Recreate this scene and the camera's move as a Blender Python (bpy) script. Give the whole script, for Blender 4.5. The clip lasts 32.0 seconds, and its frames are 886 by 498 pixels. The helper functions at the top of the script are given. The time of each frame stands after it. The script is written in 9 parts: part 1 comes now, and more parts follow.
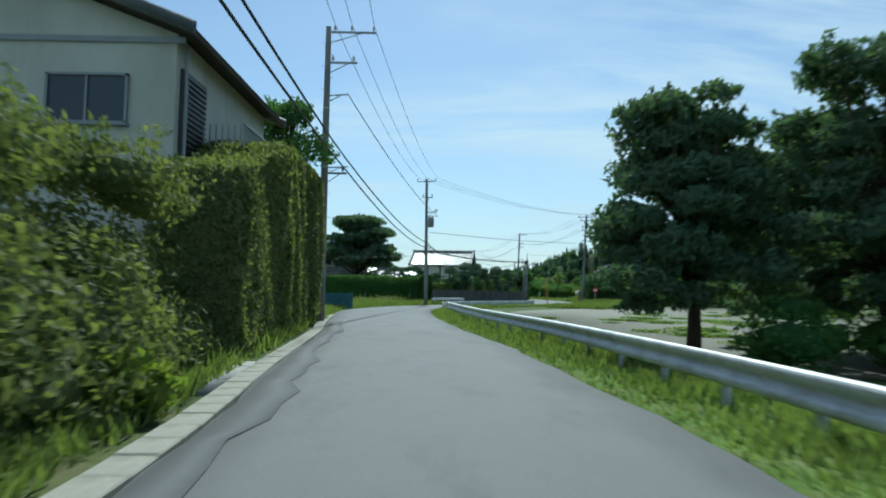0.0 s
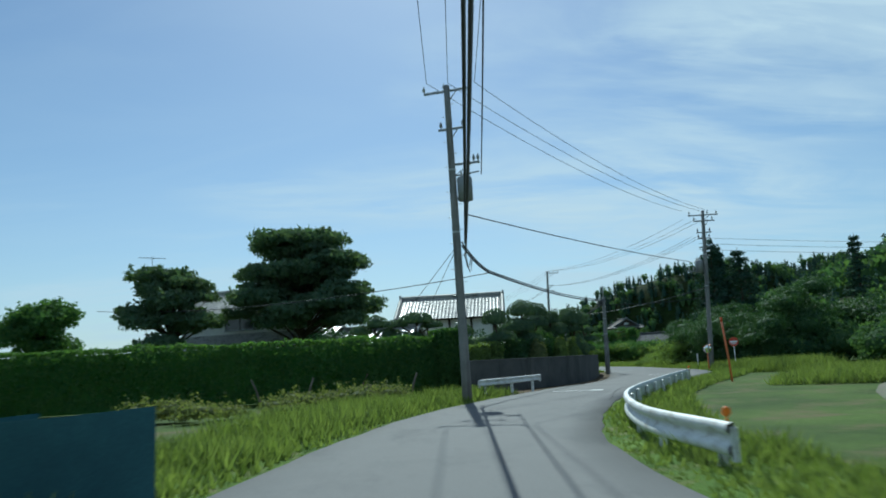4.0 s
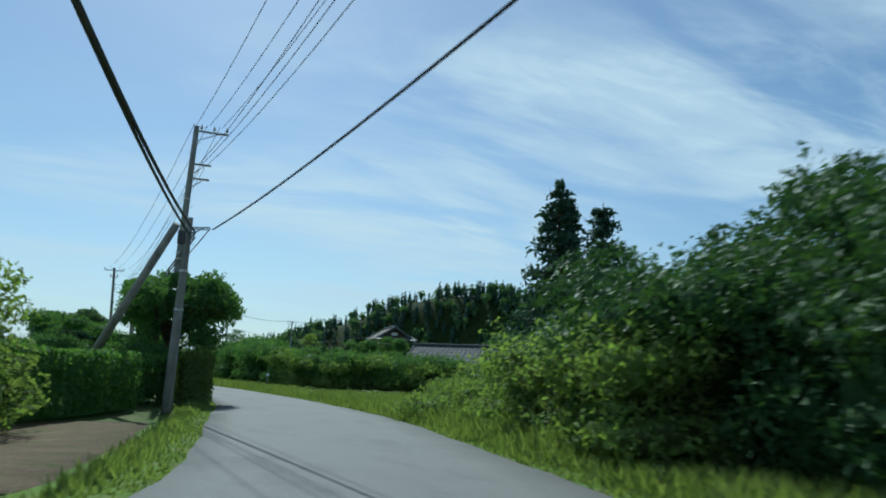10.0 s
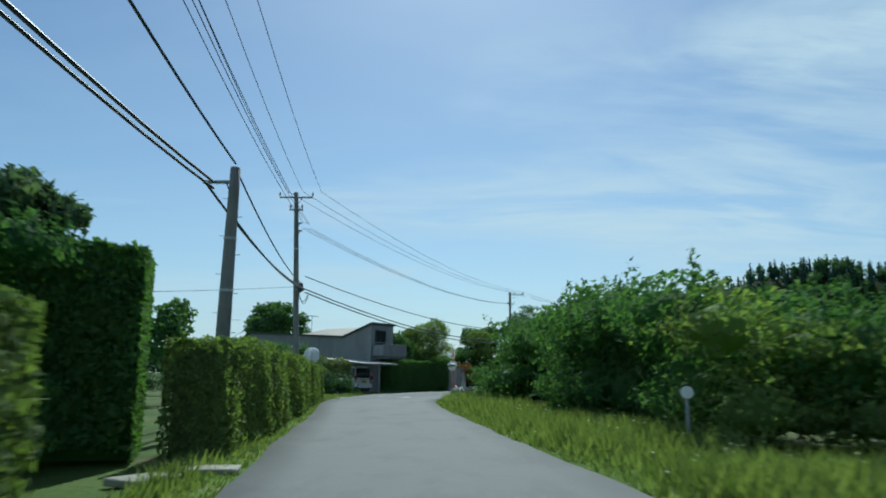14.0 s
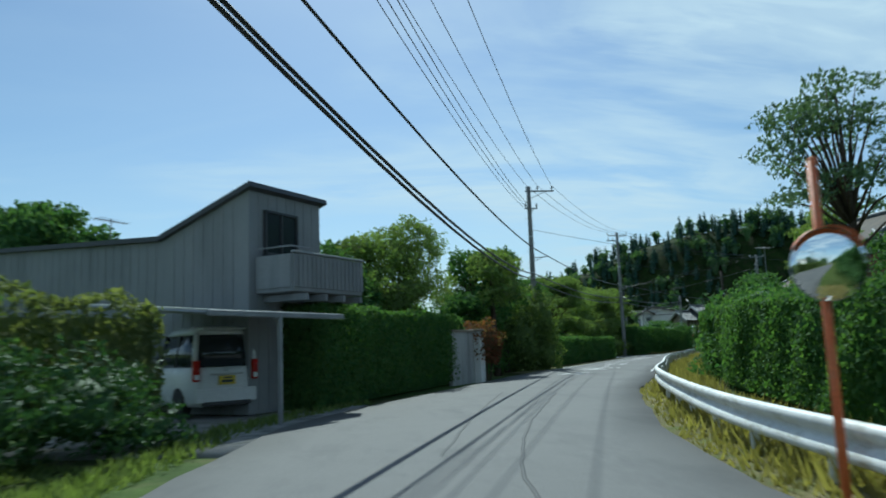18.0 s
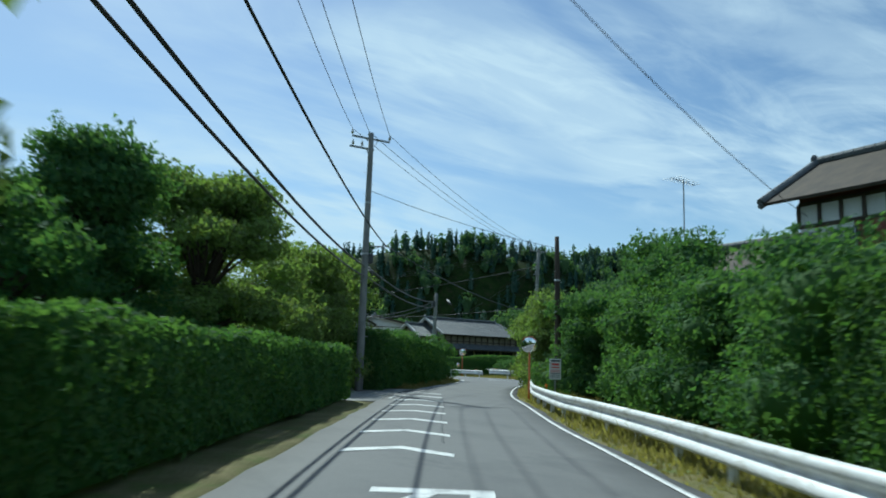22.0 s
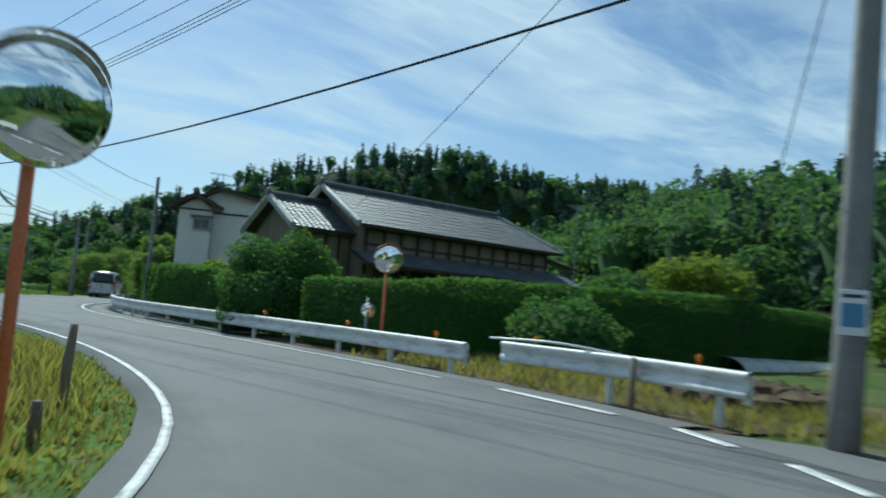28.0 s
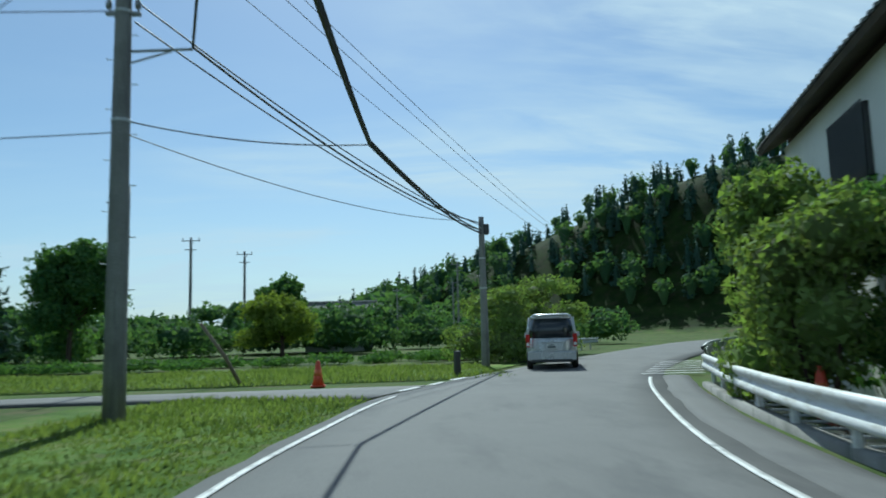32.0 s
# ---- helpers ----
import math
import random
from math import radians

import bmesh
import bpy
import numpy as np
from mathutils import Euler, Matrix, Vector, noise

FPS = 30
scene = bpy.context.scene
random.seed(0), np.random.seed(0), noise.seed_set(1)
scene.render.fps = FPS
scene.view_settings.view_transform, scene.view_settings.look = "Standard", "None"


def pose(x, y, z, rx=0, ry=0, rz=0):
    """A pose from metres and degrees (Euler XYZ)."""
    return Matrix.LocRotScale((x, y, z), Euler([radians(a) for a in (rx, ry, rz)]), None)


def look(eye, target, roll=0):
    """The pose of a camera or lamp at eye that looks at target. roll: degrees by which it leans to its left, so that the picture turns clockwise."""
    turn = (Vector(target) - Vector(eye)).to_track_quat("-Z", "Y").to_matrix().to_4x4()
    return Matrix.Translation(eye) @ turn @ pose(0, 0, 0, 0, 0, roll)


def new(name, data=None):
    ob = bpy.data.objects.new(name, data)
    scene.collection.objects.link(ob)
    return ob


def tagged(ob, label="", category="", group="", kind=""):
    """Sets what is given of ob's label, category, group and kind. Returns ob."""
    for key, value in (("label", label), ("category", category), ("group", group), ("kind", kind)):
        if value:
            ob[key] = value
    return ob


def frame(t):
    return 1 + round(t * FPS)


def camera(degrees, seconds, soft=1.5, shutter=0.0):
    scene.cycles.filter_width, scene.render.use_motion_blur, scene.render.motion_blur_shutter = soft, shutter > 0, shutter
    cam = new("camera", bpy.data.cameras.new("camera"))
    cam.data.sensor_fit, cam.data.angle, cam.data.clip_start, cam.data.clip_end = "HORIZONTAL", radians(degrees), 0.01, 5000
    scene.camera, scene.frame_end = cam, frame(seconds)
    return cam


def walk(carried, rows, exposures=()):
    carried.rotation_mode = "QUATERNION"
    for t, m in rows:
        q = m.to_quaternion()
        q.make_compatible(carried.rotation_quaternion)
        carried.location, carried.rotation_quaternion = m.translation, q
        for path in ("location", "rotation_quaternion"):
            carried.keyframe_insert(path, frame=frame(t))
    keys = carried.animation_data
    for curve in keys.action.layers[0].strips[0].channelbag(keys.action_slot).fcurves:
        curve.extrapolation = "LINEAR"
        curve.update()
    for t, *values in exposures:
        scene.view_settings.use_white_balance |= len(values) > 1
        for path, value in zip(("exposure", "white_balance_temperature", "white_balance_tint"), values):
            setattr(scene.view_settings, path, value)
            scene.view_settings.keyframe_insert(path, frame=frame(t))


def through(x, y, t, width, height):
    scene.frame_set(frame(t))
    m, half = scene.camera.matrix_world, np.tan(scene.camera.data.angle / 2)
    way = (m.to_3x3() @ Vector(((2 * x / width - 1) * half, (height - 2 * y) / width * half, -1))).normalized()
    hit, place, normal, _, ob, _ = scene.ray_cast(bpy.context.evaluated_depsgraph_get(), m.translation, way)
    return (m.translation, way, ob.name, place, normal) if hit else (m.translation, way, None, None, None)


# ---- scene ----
cam = camera(62.4, 32.0, soft=1.8, shutter=0.35)
PATH = [
    (0, (-0.000, -0.000, 1.244), (0.000, 1.997, 1.358), 1.20),
    (0.5, (-0.270, 4.835, 1.243), (-0.317, 6.832, 1.337), 1.15),
    (1, (-0.581, 9.649, 1.244), (-0.635, 11.645, 1.359), 0.01),
    (1.5, (-0.939, 14.498, 1.247), (-0.997, 16.491, 1.410), -0.61),
    (2, (-1.276, 19.350, 1.252), (-1.348, 21.335, 1.485), -1.60),
    (2.5, (-1.707, 24.179, 1.253), (-1.764, 26.157, 1.548), -2.09),
    (4.5, (-3.385, 43.487, 1.252), (-3.185, 45.451, 1.573), -2.60),
    (5, (-2.827, 47.848, 1.251), (-2.494, 49.788, 1.604), -2.37),
    (5.5, (-1.962, 52.090, 1.253), (-1.452, 53.987, 1.627), -2.95),
    (6, (-0.786, 56.240, 1.261), (-0.129, 58.093, 1.629), -1.57),
    (6.5, (0.723, 60.248, 1.264), (1.498, 62.054, 1.638), 0.07),
    (7, (2.464, 64.208, 1.261), (3.283, 65.995, 1.627), 1.38),
    (7.5, (4.336, 68.316, 1.253), (5.203, 70.077, 1.635), 0.96),
    (8, (6.165, 72.582, 1.233), (7.038, 74.338, 1.625), 2.35),
    (8.5, (7.865, 76.707, 1.217), (8.705, 78.481, 1.605), 2.81),
    (9, (9.526, 80.953, 1.215), (10.354, 82.728, 1.622), 1.62),
    (9.5, (11.093, 85.446, 1.226), (11.864, 87.247, 1.627), 2.05),
    (10, (12.489, 90.145, 1.231), (13.160, 91.996, 1.580), 2.44),
    (10.5, (13.678, 94.957, 1.228), (14.266, 96.841, 1.554), 1.56),
    (11, (14.455, 100.038, 1.232), (14.949, 101.950, 1.548), 0.70),
    (11.5, (15.252, 105.069, 1.239), (15.657, 106.998, 1.574), 0.80),
    (12, (15.823, 110.245, 1.240), (16.110, 112.191, 1.600), 1.44),
    (12.5, (16.024, 115.406, 1.243), (16.180, 117.368, 1.595), 1.30),
    (13, (15.940, 120.463, 1.243), (16.004, 122.430, 1.596), 1.27),
    (13.5, (15.578, 125.462, 1.243), (15.581, 127.431, 1.593), 1.34),
    (14, (15.165, 130.443, 1.244), (15.115, 132.413, 1.585), 0.62),
    (14.5, (14.602, 135.368, 1.244), (14.516, 137.338, 1.578), -0.50),
    (16.5, (11.607, 155.005, 1.238), (11.542, 156.980, 1.550), -1.34),
    (17, (11.293, 159.146, 1.258), (11.241, 161.123, 1.560), -0.93),
    (17.5, (11.110, 163.269, 1.264), (11.152, 165.249, 1.544), -1.74),
    (18, (11.123, 167.347, 1.261), (11.345, 169.316, 1.528), -2.06),
    (18.5, (11.467, 171.351, 1.253), (11.857, 173.288, 1.563), -2.13),
    (19, (12.088, 175.448, 1.250), (12.603, 177.349, 1.599), -1.82),
    (19.5, (13.043, 179.537, 1.246), (13.681, 181.402, 1.582), 1.35),
    (20, (14.194, 183.734, 1.247), (14.939, 185.555, 1.603), 1.97),
    (20.5, (15.763, 187.993, 1.243), (16.593, 189.774, 1.618), 1.12),
    (21, (17.607, 192.296, 1.244), (18.507, 194.046, 1.601), 0.14),
    (21.5, (19.536, 196.655, 1.246), (20.474, 198.391, 1.571), 1.69),
    (22, (21.559, 200.956, 1.249), (22.525, 202.680, 1.554), 1.96),
    (22.5, (23.655, 205.083, 1.251), (24.662, 206.790, 1.521), 1.11),
    (23, (25.781, 209.205, 1.252), (26.826, 210.892, 1.501), 0.65),
    (23.5, (27.996, 213.184, 1.257), (29.069, 214.856, 1.488), 0.79),
    (24, (30.134, 217.270, 1.275), (31.247, 218.919, 1.478), 0.15),
    (24.5, (32.505, 220.879, 1.270), (33.669, 222.496, 1.446), -0.42),
    (26.5, (43.075, 235.248, 1.265), (44.390, 236.742, 1.460), 2.49),
    (27, (45.723, 238.611, 1.245), (47.016, 240.125, 1.430), 1.74),
    (27.5, (48.042, 242.021, 1.224), (49.262, 243.596, 1.394), 2.53),
    (28, (49.971, 245.649, 1.197), (50.995, 247.359, 1.357), 4.55),
    (28.5, (51.422, 249.327, 1.211), (52.159, 251.178, 1.387), 5.58),
    (29, (52.389, 253.197, 1.218), (52.811, 255.144, 1.390), 6.00),
    (29.5, (52.841, 257.038, 1.226), (53.011, 259.023, 1.408), 2.39),
    (30, (52.744, 260.953, 1.230), (52.771, 262.940, 1.454), -0.26),
    (30.5, (52.068, 265.108, 1.244), (52.036, 267.094, 1.484), -2.63),
    (31, (51.440, 269.468, 1.255), (51.403, 271.455, 1.477), -3.06),
    (31.5, (50.912, 273.982, 1.269), (50.959, 275.969, 1.487), -3.60),
    (32, (50.350, 278.172, 1.276), (50.537, 280.150, 1.506), -1.56),
]
walk(cam, [(t, look(eye, target, roll)) for t, eye, target, roll in PATH], exposures=[(t, e, 5480.0, -7.0) for t, e in ((0.0, 0.16), (2.0, 0.1), (5.0, -0.08), (6.5, -0.1), (9.0, -0.02), (12.0, 0.02), (14.5, -0.05), (18.0, 0.06), (20.0, 0.08), (22.0, 0.14), (26.0, 0.08), (32.0, 0.04))])

# ---- sky and sun ----
SUN_AZ, SUN_EL = radians(2), radians(47)   # azimuth clockwise from +y
world = bpy.data.worlds.new("sky")
scene.world = world
world.use_nodes = True
wn, wl = world.node_tree.nodes, world.node_tree.links
wn.clear()
w_out = wn.new("ShaderNodeOutputWorld")
w_bg = wn.new("ShaderNodeBackground")
w_bg.inputs["Strength"].default_value = 0.088
w_sky = wn.new("ShaderNodeTexSky")
w_sky.sky_type = "NISHITA"
w_sky.sun_disc = False
w_sky.sun_elevation, w_sky.sun_rotation = SUN_EL, SUN_AZ
w_sky.air_density, w_sky.dust_density, w_sky.ozone_density = 1.0, 0.6, 2.0
w_tc = wn.new("ShaderNodeTexCoord")
w_xyz = wn.new("ShaderNodeSeparateXYZ")
wl.new(w_tc.outputs["Generated"], w_xyz.inputs[0])


def sky_math(op, a, b=None, clamp=False):
    """A sum on the sky's direction: a node or a number on either side."""
    n = wn.new("ShaderNodeMath")
    n.operation, n.use_clamp = op, clamp
    for k, v in enumerate((a, b)):
        if v is None:
            continue
        if hasattr(v, "is_linked"):
            wl.new(v, n.inputs[k])
        else:
            n.inputs[k].default_value = v
    return n.outputs[0]


# cirrus on a high flat sheet: streaks and soft banks
w_up = sky_math("ADD", sky_math("MAXIMUM", w_xyz.outputs["Z"], 0.0), 0.16)
w_uv = wn.new("ShaderNodeCombineXYZ")
wl.new(sky_math("DIVIDE", w_xyz.outputs["X"], w_up), w_uv.inputs[0])
wl.new(sky_math("DIVIDE", w_xyz.outputs["Y"], w_up), w_uv.inputs[1])


def cloud_layer(scale, detail, rough, distortion, stretch, turn, shift, lo, hi):
    mp, n, r = wn.new("ShaderNodeMapping"), wn.new("ShaderNodeTexNoise"), wn.new("ShaderNodeMapRange")
    mp.inputs["Scale"].default_value = stretch
    mp.inputs["Rotation"].default_value = (0, 0, radians(turn))
    mp.inputs["Location"].default_value = shift
    n.inputs["Scale"].default_value, n.inputs["Detail"].default_value = scale, detail
    n.inputs["Roughness"].default_value, n.inputs["Distortion"].default_value = rough, distortion
    r.interpolation_type = "SMOOTHSTEP"
    r.inputs["From Min"].default_value, r.inputs["From Max"].default_value = lo, hi
    wl.new(w_uv.outputs[0], mp.inputs["Vector"])
    wl.new(mp.outputs[0], n.inputs["Vector"])
    wl.new(n.outputs["Fac"], r.inputs["Value"])
    return r.outputs["Result"]


w_bank = cloud_layer(0.62, 4.0, 0.5, 0.4, (0.75, 1.35, 1), 24, (3.1, 0.4, 0), 0.41, 0.60)
w_wisp = cloud_layer(1.5, 10.0, 0.58, 0.9, (0.6, 1.5, 1), 32, (1.2, 5.2, 0), 0.38, 0.62)
w_fine = cloud_layer(4.2, 8.0, 0.6, 1.4, (0.5, 1.6, 1), 38, (0, 0, 0), 0.40, 0.64)
w_fac = sky_math("MULTIPLY", w_bank, sky_math("ADD", sky_math("MULTIPLY", w_wisp, 0.75), sky_math("MULTIPLY", w_fine, 0.25)), True)
w_fac = sky_math("ADD", sky_math("MULTIPLY", w_fac, 0.9), sky_math("MULTIPLY", w_wisp, 0.06), True)
w_mix = wn.new("ShaderNodeMixRGB")
w_mix.inputs["Color2"].default_value = (7.2, 7.95, 8.6, 1)
wl.new(w_fac, w_mix.inputs["Fac"])
wl.new(w_sky.outputs["Color"], w_mix.inputs["Color1"])
# pale haze towards the horizon
w_low = sky_math("POWER", 2.718, sky_math("MULTIPLY", sky_math("MAXIMUM", w_xyz.outputs["Z"], 0.0), -7.5))
w_haze = wn.new("ShaderNodeMixRGB")
w_haze.inputs["Color2"].default_value = (5.6, 6.75, 7.7, 1)
wl.new(sky_math("MULTIPLY", w_low, 0.65), w_haze.inputs["Fac"])
wl.new(w_mix.outputs["Color"], w_haze.inputs["Color1"])
wl.new(w_haze.outputs["Color"], w_bg.inputs["Color"])
wl.new(w_bg.outputs[0], w_out.inputs["Surface"])
sun = new("sun", bpy.data.lights.new("sun", "SUN"))
sun.data.energy, sun.data.angle, sun.data.color = 4.6, radians(0.6), (1.0, 0.95, 0.86)
sun.matrix_world = look((math.sin(SUN_AZ) * math.cos(SUN_EL) * 60, math.cos(SUN_AZ) * math.cos(SUN_EL) * 60, math.sin(SUN_EL) * 60), (0, 0, 0))

# ---- materials ----


def mat(name, rough=0.7, metal=0.0, spec=0.4):
    m = bpy.data.materials.new(name)
    m.use_nodes = True
    b = m.node_tree.nodes["Principled BSDF"]
    b.inputs["Roughness"].default_value, b.inputs["Metallic"].default_value = rough, metal
    b.inputs["Specular IOR Level"].default_value = spec
    return m, m.node_tree.nodes, m.node_tree.links, b


def noise_node(nodes, links, scale, detail=5.0, stretch=(1, 1, 1), rough=0.6):
    tc, mp, n = nodes.new("ShaderNodeTexCoord"), nodes.new("ShaderNodeMapping"), nodes.new("ShaderNodeTexNoise")
    mp.inputs["Scale"].default_value = stretch
    n.inputs["Scale"].default_value, n.inputs["Detail"].default_value, n.inputs["Roughness"].default_value = scale, detail, rough
    links.new(tc.outputs["Object"], mp.inputs["Vector"])
    links.new(mp.outputs[0], n.inputs["Vector"])
    return n


def ramp_node(nodes, links, fac, stops):
    r = nodes.new("ShaderNodeValToRGB")
    while len(r.color_ramp.elements) < len(stops):
        r.color_ramp.elements.new(0.5)
    for e, (p, c) in zip(r.color_ramp.elements, stops):
        e.position, e.color = p, (*c, 1)
    links.new(fac, r.inputs["Fac"])
    return r


def mixed(nodes, links, kind, fac, a, b):
    m = nodes.new("ShaderNodeMixRGB")
    m.blend_type = kind
    for sock, v in (("Fac", fac), ("Color1", a), ("Color2", b)):
        if hasattr(v, "is_linked"):
            links.new(v, m.inputs[sock])
        elif sock == "Fac":
            m.inputs[sock].default_value = v
        else:
            m.inputs[sock].default_value = (*v, 1)
    return m.outputs["Color"]


def surface(name, dark, light, scale=3.0, fine=40.0, rough=0.75, metal=0.0, bump=0.2, bumpd=0.01, spec=0.35, stain=None, stretch=(1, 1, 1), lo=0.3, hi=0.7):
    """A two-scale surface: broad patches and fine grain, with relief."""
    m, n, l, b = mat(name, rough, metal, spec)
    n1, n2 = noise_node(n, l, scale, 4, stretch), noise_node(n, l, fine, 3)
    c = ramp_node(n, l, n1.outputs["Fac"], [(lo, dark), (hi, light)]).outputs["Color"]
    g = ramp_node(n, l, n2.outputs["Fac"], [(0.25, (0.72, 0.72, 0.72)), (0.75, (1.15, 1.15, 1.15))]).outputs["Color"]
    c = mixed(n, l, "MULTIPLY", 0.8, c, g)
    if stain:
        n3 = noise_node(n, l, stain[1], 6, stain[2] if len(stain) > 2 else (1, 1, 1), 0.7)
        f = ramp_node(n, l, n3.outputs["Fac"], [(0.5, (0, 0, 0)), (0.68, (1, 1, 1))]).outputs["Color"]
        c = mixed(n, l, "MIX", f, c, stain[0])
    l.new(c, b.inputs["Base Color"])
    bp = n.new("ShaderNodeBump")
    bp.inputs["Strength"].default_value, bp.inputs["Distance"].default_value = bump, bumpd
    l.new(n2.outputs["Fac"], bp.inputs["Height"])
    l.new(bp.outputs[0], b.inputs["Normal"])
    rr = n.new("ShaderNodeMapRange")
    rr.inputs["To Min"].default_value, rr.inputs["To Max"].default_value = max(rough - 0.12, 0.05), min(rough + 0.12, 1)
    l.new(n1.outputs["Fac"], rr.inputs["Value"])
    l.new(rr.outputs[0], b.inputs["Roughness"])
    return m


def leaf(name, dark, light, through=0.35, rough=0.74, gloss=0.09):
    """Leaves: each one its own shade, light shines through them."""
    dark, light = tuple(v * 1.3 for v in dark), tuple(v * 1.08 for v in light)
    m, n, l, b = mat(name, rough, 0, gloss)
    geo = n.new("ShaderNodeNewGeometry")
    big = noise_node(n, l, 0.55, 3)
    add = n.new("ShaderNodeMath")
    add.operation = "MULTIPLY_ADD"
    add.inputs[1].default_value = 0.55
    l.new(geo.outputs["Random Per Island"], add.inputs[0])
    sub = n.new("ShaderNodeMath")
    sub.operation = "MULTIPLY"
    sub.inputs[1].default_value = 0.55
    l.new(big.outputs["Fac"], sub.inputs[0])
    l.new(sub.outputs[0], add.inputs[2])
    c = ramp_node(n, l, add.outputs[0], [(0.2, dark), (0.75, light)]).outputs["Color"]
    l.new(c, b.inputs["Base Color"])
    tr = n.new("ShaderNodeBsdfTranslucent")
    warm = mixed(n, l, "MULTIPLY", 1.0, c, (1.25, 1.35, 0.55))
    l.new(warm, tr.inputs["Color"])
    mx = n.new("ShaderNodeMixShader")
    mx.inputs["Fac"].default_value = through
    l.new(b.outputs[0], mx.inputs[1])
    l.new(tr.outputs[0], mx.inputs[2])
    l.new(mx.outputs[0], n["Material Output"].inputs["Surface"])
    return m


def plain(name, col, rough=0.5, metal=0.0, spec=0.5, grain=0.12):
    return surface(name, tuple(v * (1 - grain) for v in col), tuple(min(v * (1 + grain), 1) for v in col), 2.0, 60.0, rough, metal, 0.05, 0.003, spec)


M_ASPHALT = surface("asphalt", (0.118, 0.118, 0.117), (0.162, 0.161, 0.157), 0.35, 55, 0.82, 0, 0.35, 0.006, 0.3, ((0.098, 0.099, 0.1), 0.9, (1.0, 0.35, 1)))
M_ASPHALT_DARK = surface("asphalt_patch", (0.085, 0.086, 0.087), (0.115, 0.115, 0.115), 1.0, 60, 0.85, 0, 0.35, 0.006)
M_PAINT = surface("road_paint", (0.55, 0.55, 0.53), (0.75, 0.75, 0.73), 2.5, 50, 0.6, 0, 0.2, 0.003, 0.4, ((0.2, 0.2, 0.2), 3.5))
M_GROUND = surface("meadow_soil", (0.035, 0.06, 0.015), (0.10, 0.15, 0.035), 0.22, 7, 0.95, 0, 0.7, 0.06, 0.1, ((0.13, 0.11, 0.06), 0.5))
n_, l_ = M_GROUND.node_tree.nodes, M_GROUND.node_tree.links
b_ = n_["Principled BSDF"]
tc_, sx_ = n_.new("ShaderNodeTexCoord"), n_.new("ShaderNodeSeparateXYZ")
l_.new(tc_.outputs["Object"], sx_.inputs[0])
# multiplies dark undergrowth and tree shade into the ground colour with height
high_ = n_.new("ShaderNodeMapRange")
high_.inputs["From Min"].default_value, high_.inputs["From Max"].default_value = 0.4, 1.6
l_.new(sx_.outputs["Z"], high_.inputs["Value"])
woods_shade_ = mixed(n_, l_, "MIX", high_.outputs[0], (1, 1, 1), (0.3, 0.35, 0.3))
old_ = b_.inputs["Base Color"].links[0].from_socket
l_.new(mixed(n_, l_, "MULTIPLY", 1.0, old_, woods_shade_), b_.inputs["Base Color"])
M_LAWN = surface("mown_grass", (0.06, 0.12, 0.02), (0.16, 0.24, 0.05), 0.5, 22, 0.95, 0, 0.8, 0.05, 0.1, ((0.19, 0.18, 0.08), 1.3))
M_DRY = surface("dry_verge", (0.11, 0.11, 0.04), (0.21, 0.18, 0.09), 0.9, 24, 0.95, 0, 0.8, 0.04, 0.1, ((0.09, 0.13, 0.03), 1.6))
M_PADDY = surface("paddy_soil", (0.075, 0.07, 0.042), (0.125, 0.115, 0.07), 0.3, 9, 0.74, 0, 0.5, 0.05, 0.3, ((0.07, 0.11, 0.03), 0.8, (0.25, 1.4, 1)))
M_SOIL = surface("bare_soil", (0.09, 0.065, 0.042), (0.17, 0.125, 0.085), 1.1, 16, 0.95, 0, 0.9, 0.05, 0.1, ((0.07, 0.09, 0.03), 1.8))
M_CONC = surface("pole_concrete", (0.20, 0.195, 0.185), (0.31, 0.305, 0.29), 1.2, 45, 0.85, 0, 0.2, 0.004, 0.25, ((0.13, 0.125, 0.12), 1.5, (3, 3, 0.25)))
# streaked old concrete, its colours darkened for the wall's shaded side
M_WALLD = surface("weathered_concrete_shaded", (0.075, 0.078, 0.078), (0.13, 0.13, 0.125), 0.7, 35, 0.9, 0, 0.3, 0.006, 0.2, ((0.05, 0.053, 0.05), 0.8, (1.5, 1.5, 0.3)))
M_CONC2 = surface("old_concrete", (0.22, 0.215, 0.20), (0.36, 0.35, 0.33), 0.8, 35, 0.9, 0, 0.3, 0.006, 0.2, ((0.10, 0.105, 0.09), 0.9, (1.5, 1.5, 0.3)))
M_SLAB = surface("gutter_slab", (0.26, 0.25, 0.205), (0.40, 0.38, 0.32), 0.9, 35, 0.9, 0, 0.3, 0.005, 0.2, ((0.20, 0.20, 0.15), 1.2))
M_ZINC = surface("galvanised_steel", (0.42, 0.44, 0.44), (0.62, 0.63, 0.62), 1.2, 30, 0.5, 0.35, 0.1, 0.003, 0.5, ((0.30, 0.29, 0.26), 2.2, (1, 1, 3)))
M_WHITEP = surface("white_guard_paint", (0.66, 0.67, 0.65), (0.82, 0.82, 0.80), 1.0, 30, 0.45, 0, 0.1, 0.003, 0.5, ((0.42, 0.40, 0.34), 2.6, (1, 1, 3)))
M_CABLE = plain("cable_black", (0.022, 0.023, 0.025), 0.55)
M_STEEL = plain("painted_steel", (0.28, 0.29, 0.30), 0.5, 0.4)
M_DARKS = plain("dark_steel", (0.06, 0.062, 0.065), 0.5, 0.3)
M_INSUL = plain("porcelain", (0.55, 0.54, 0.52), 0.25)
M_RED = plain("red_paint", (0.62, 0.075, 0.03), 0.4)
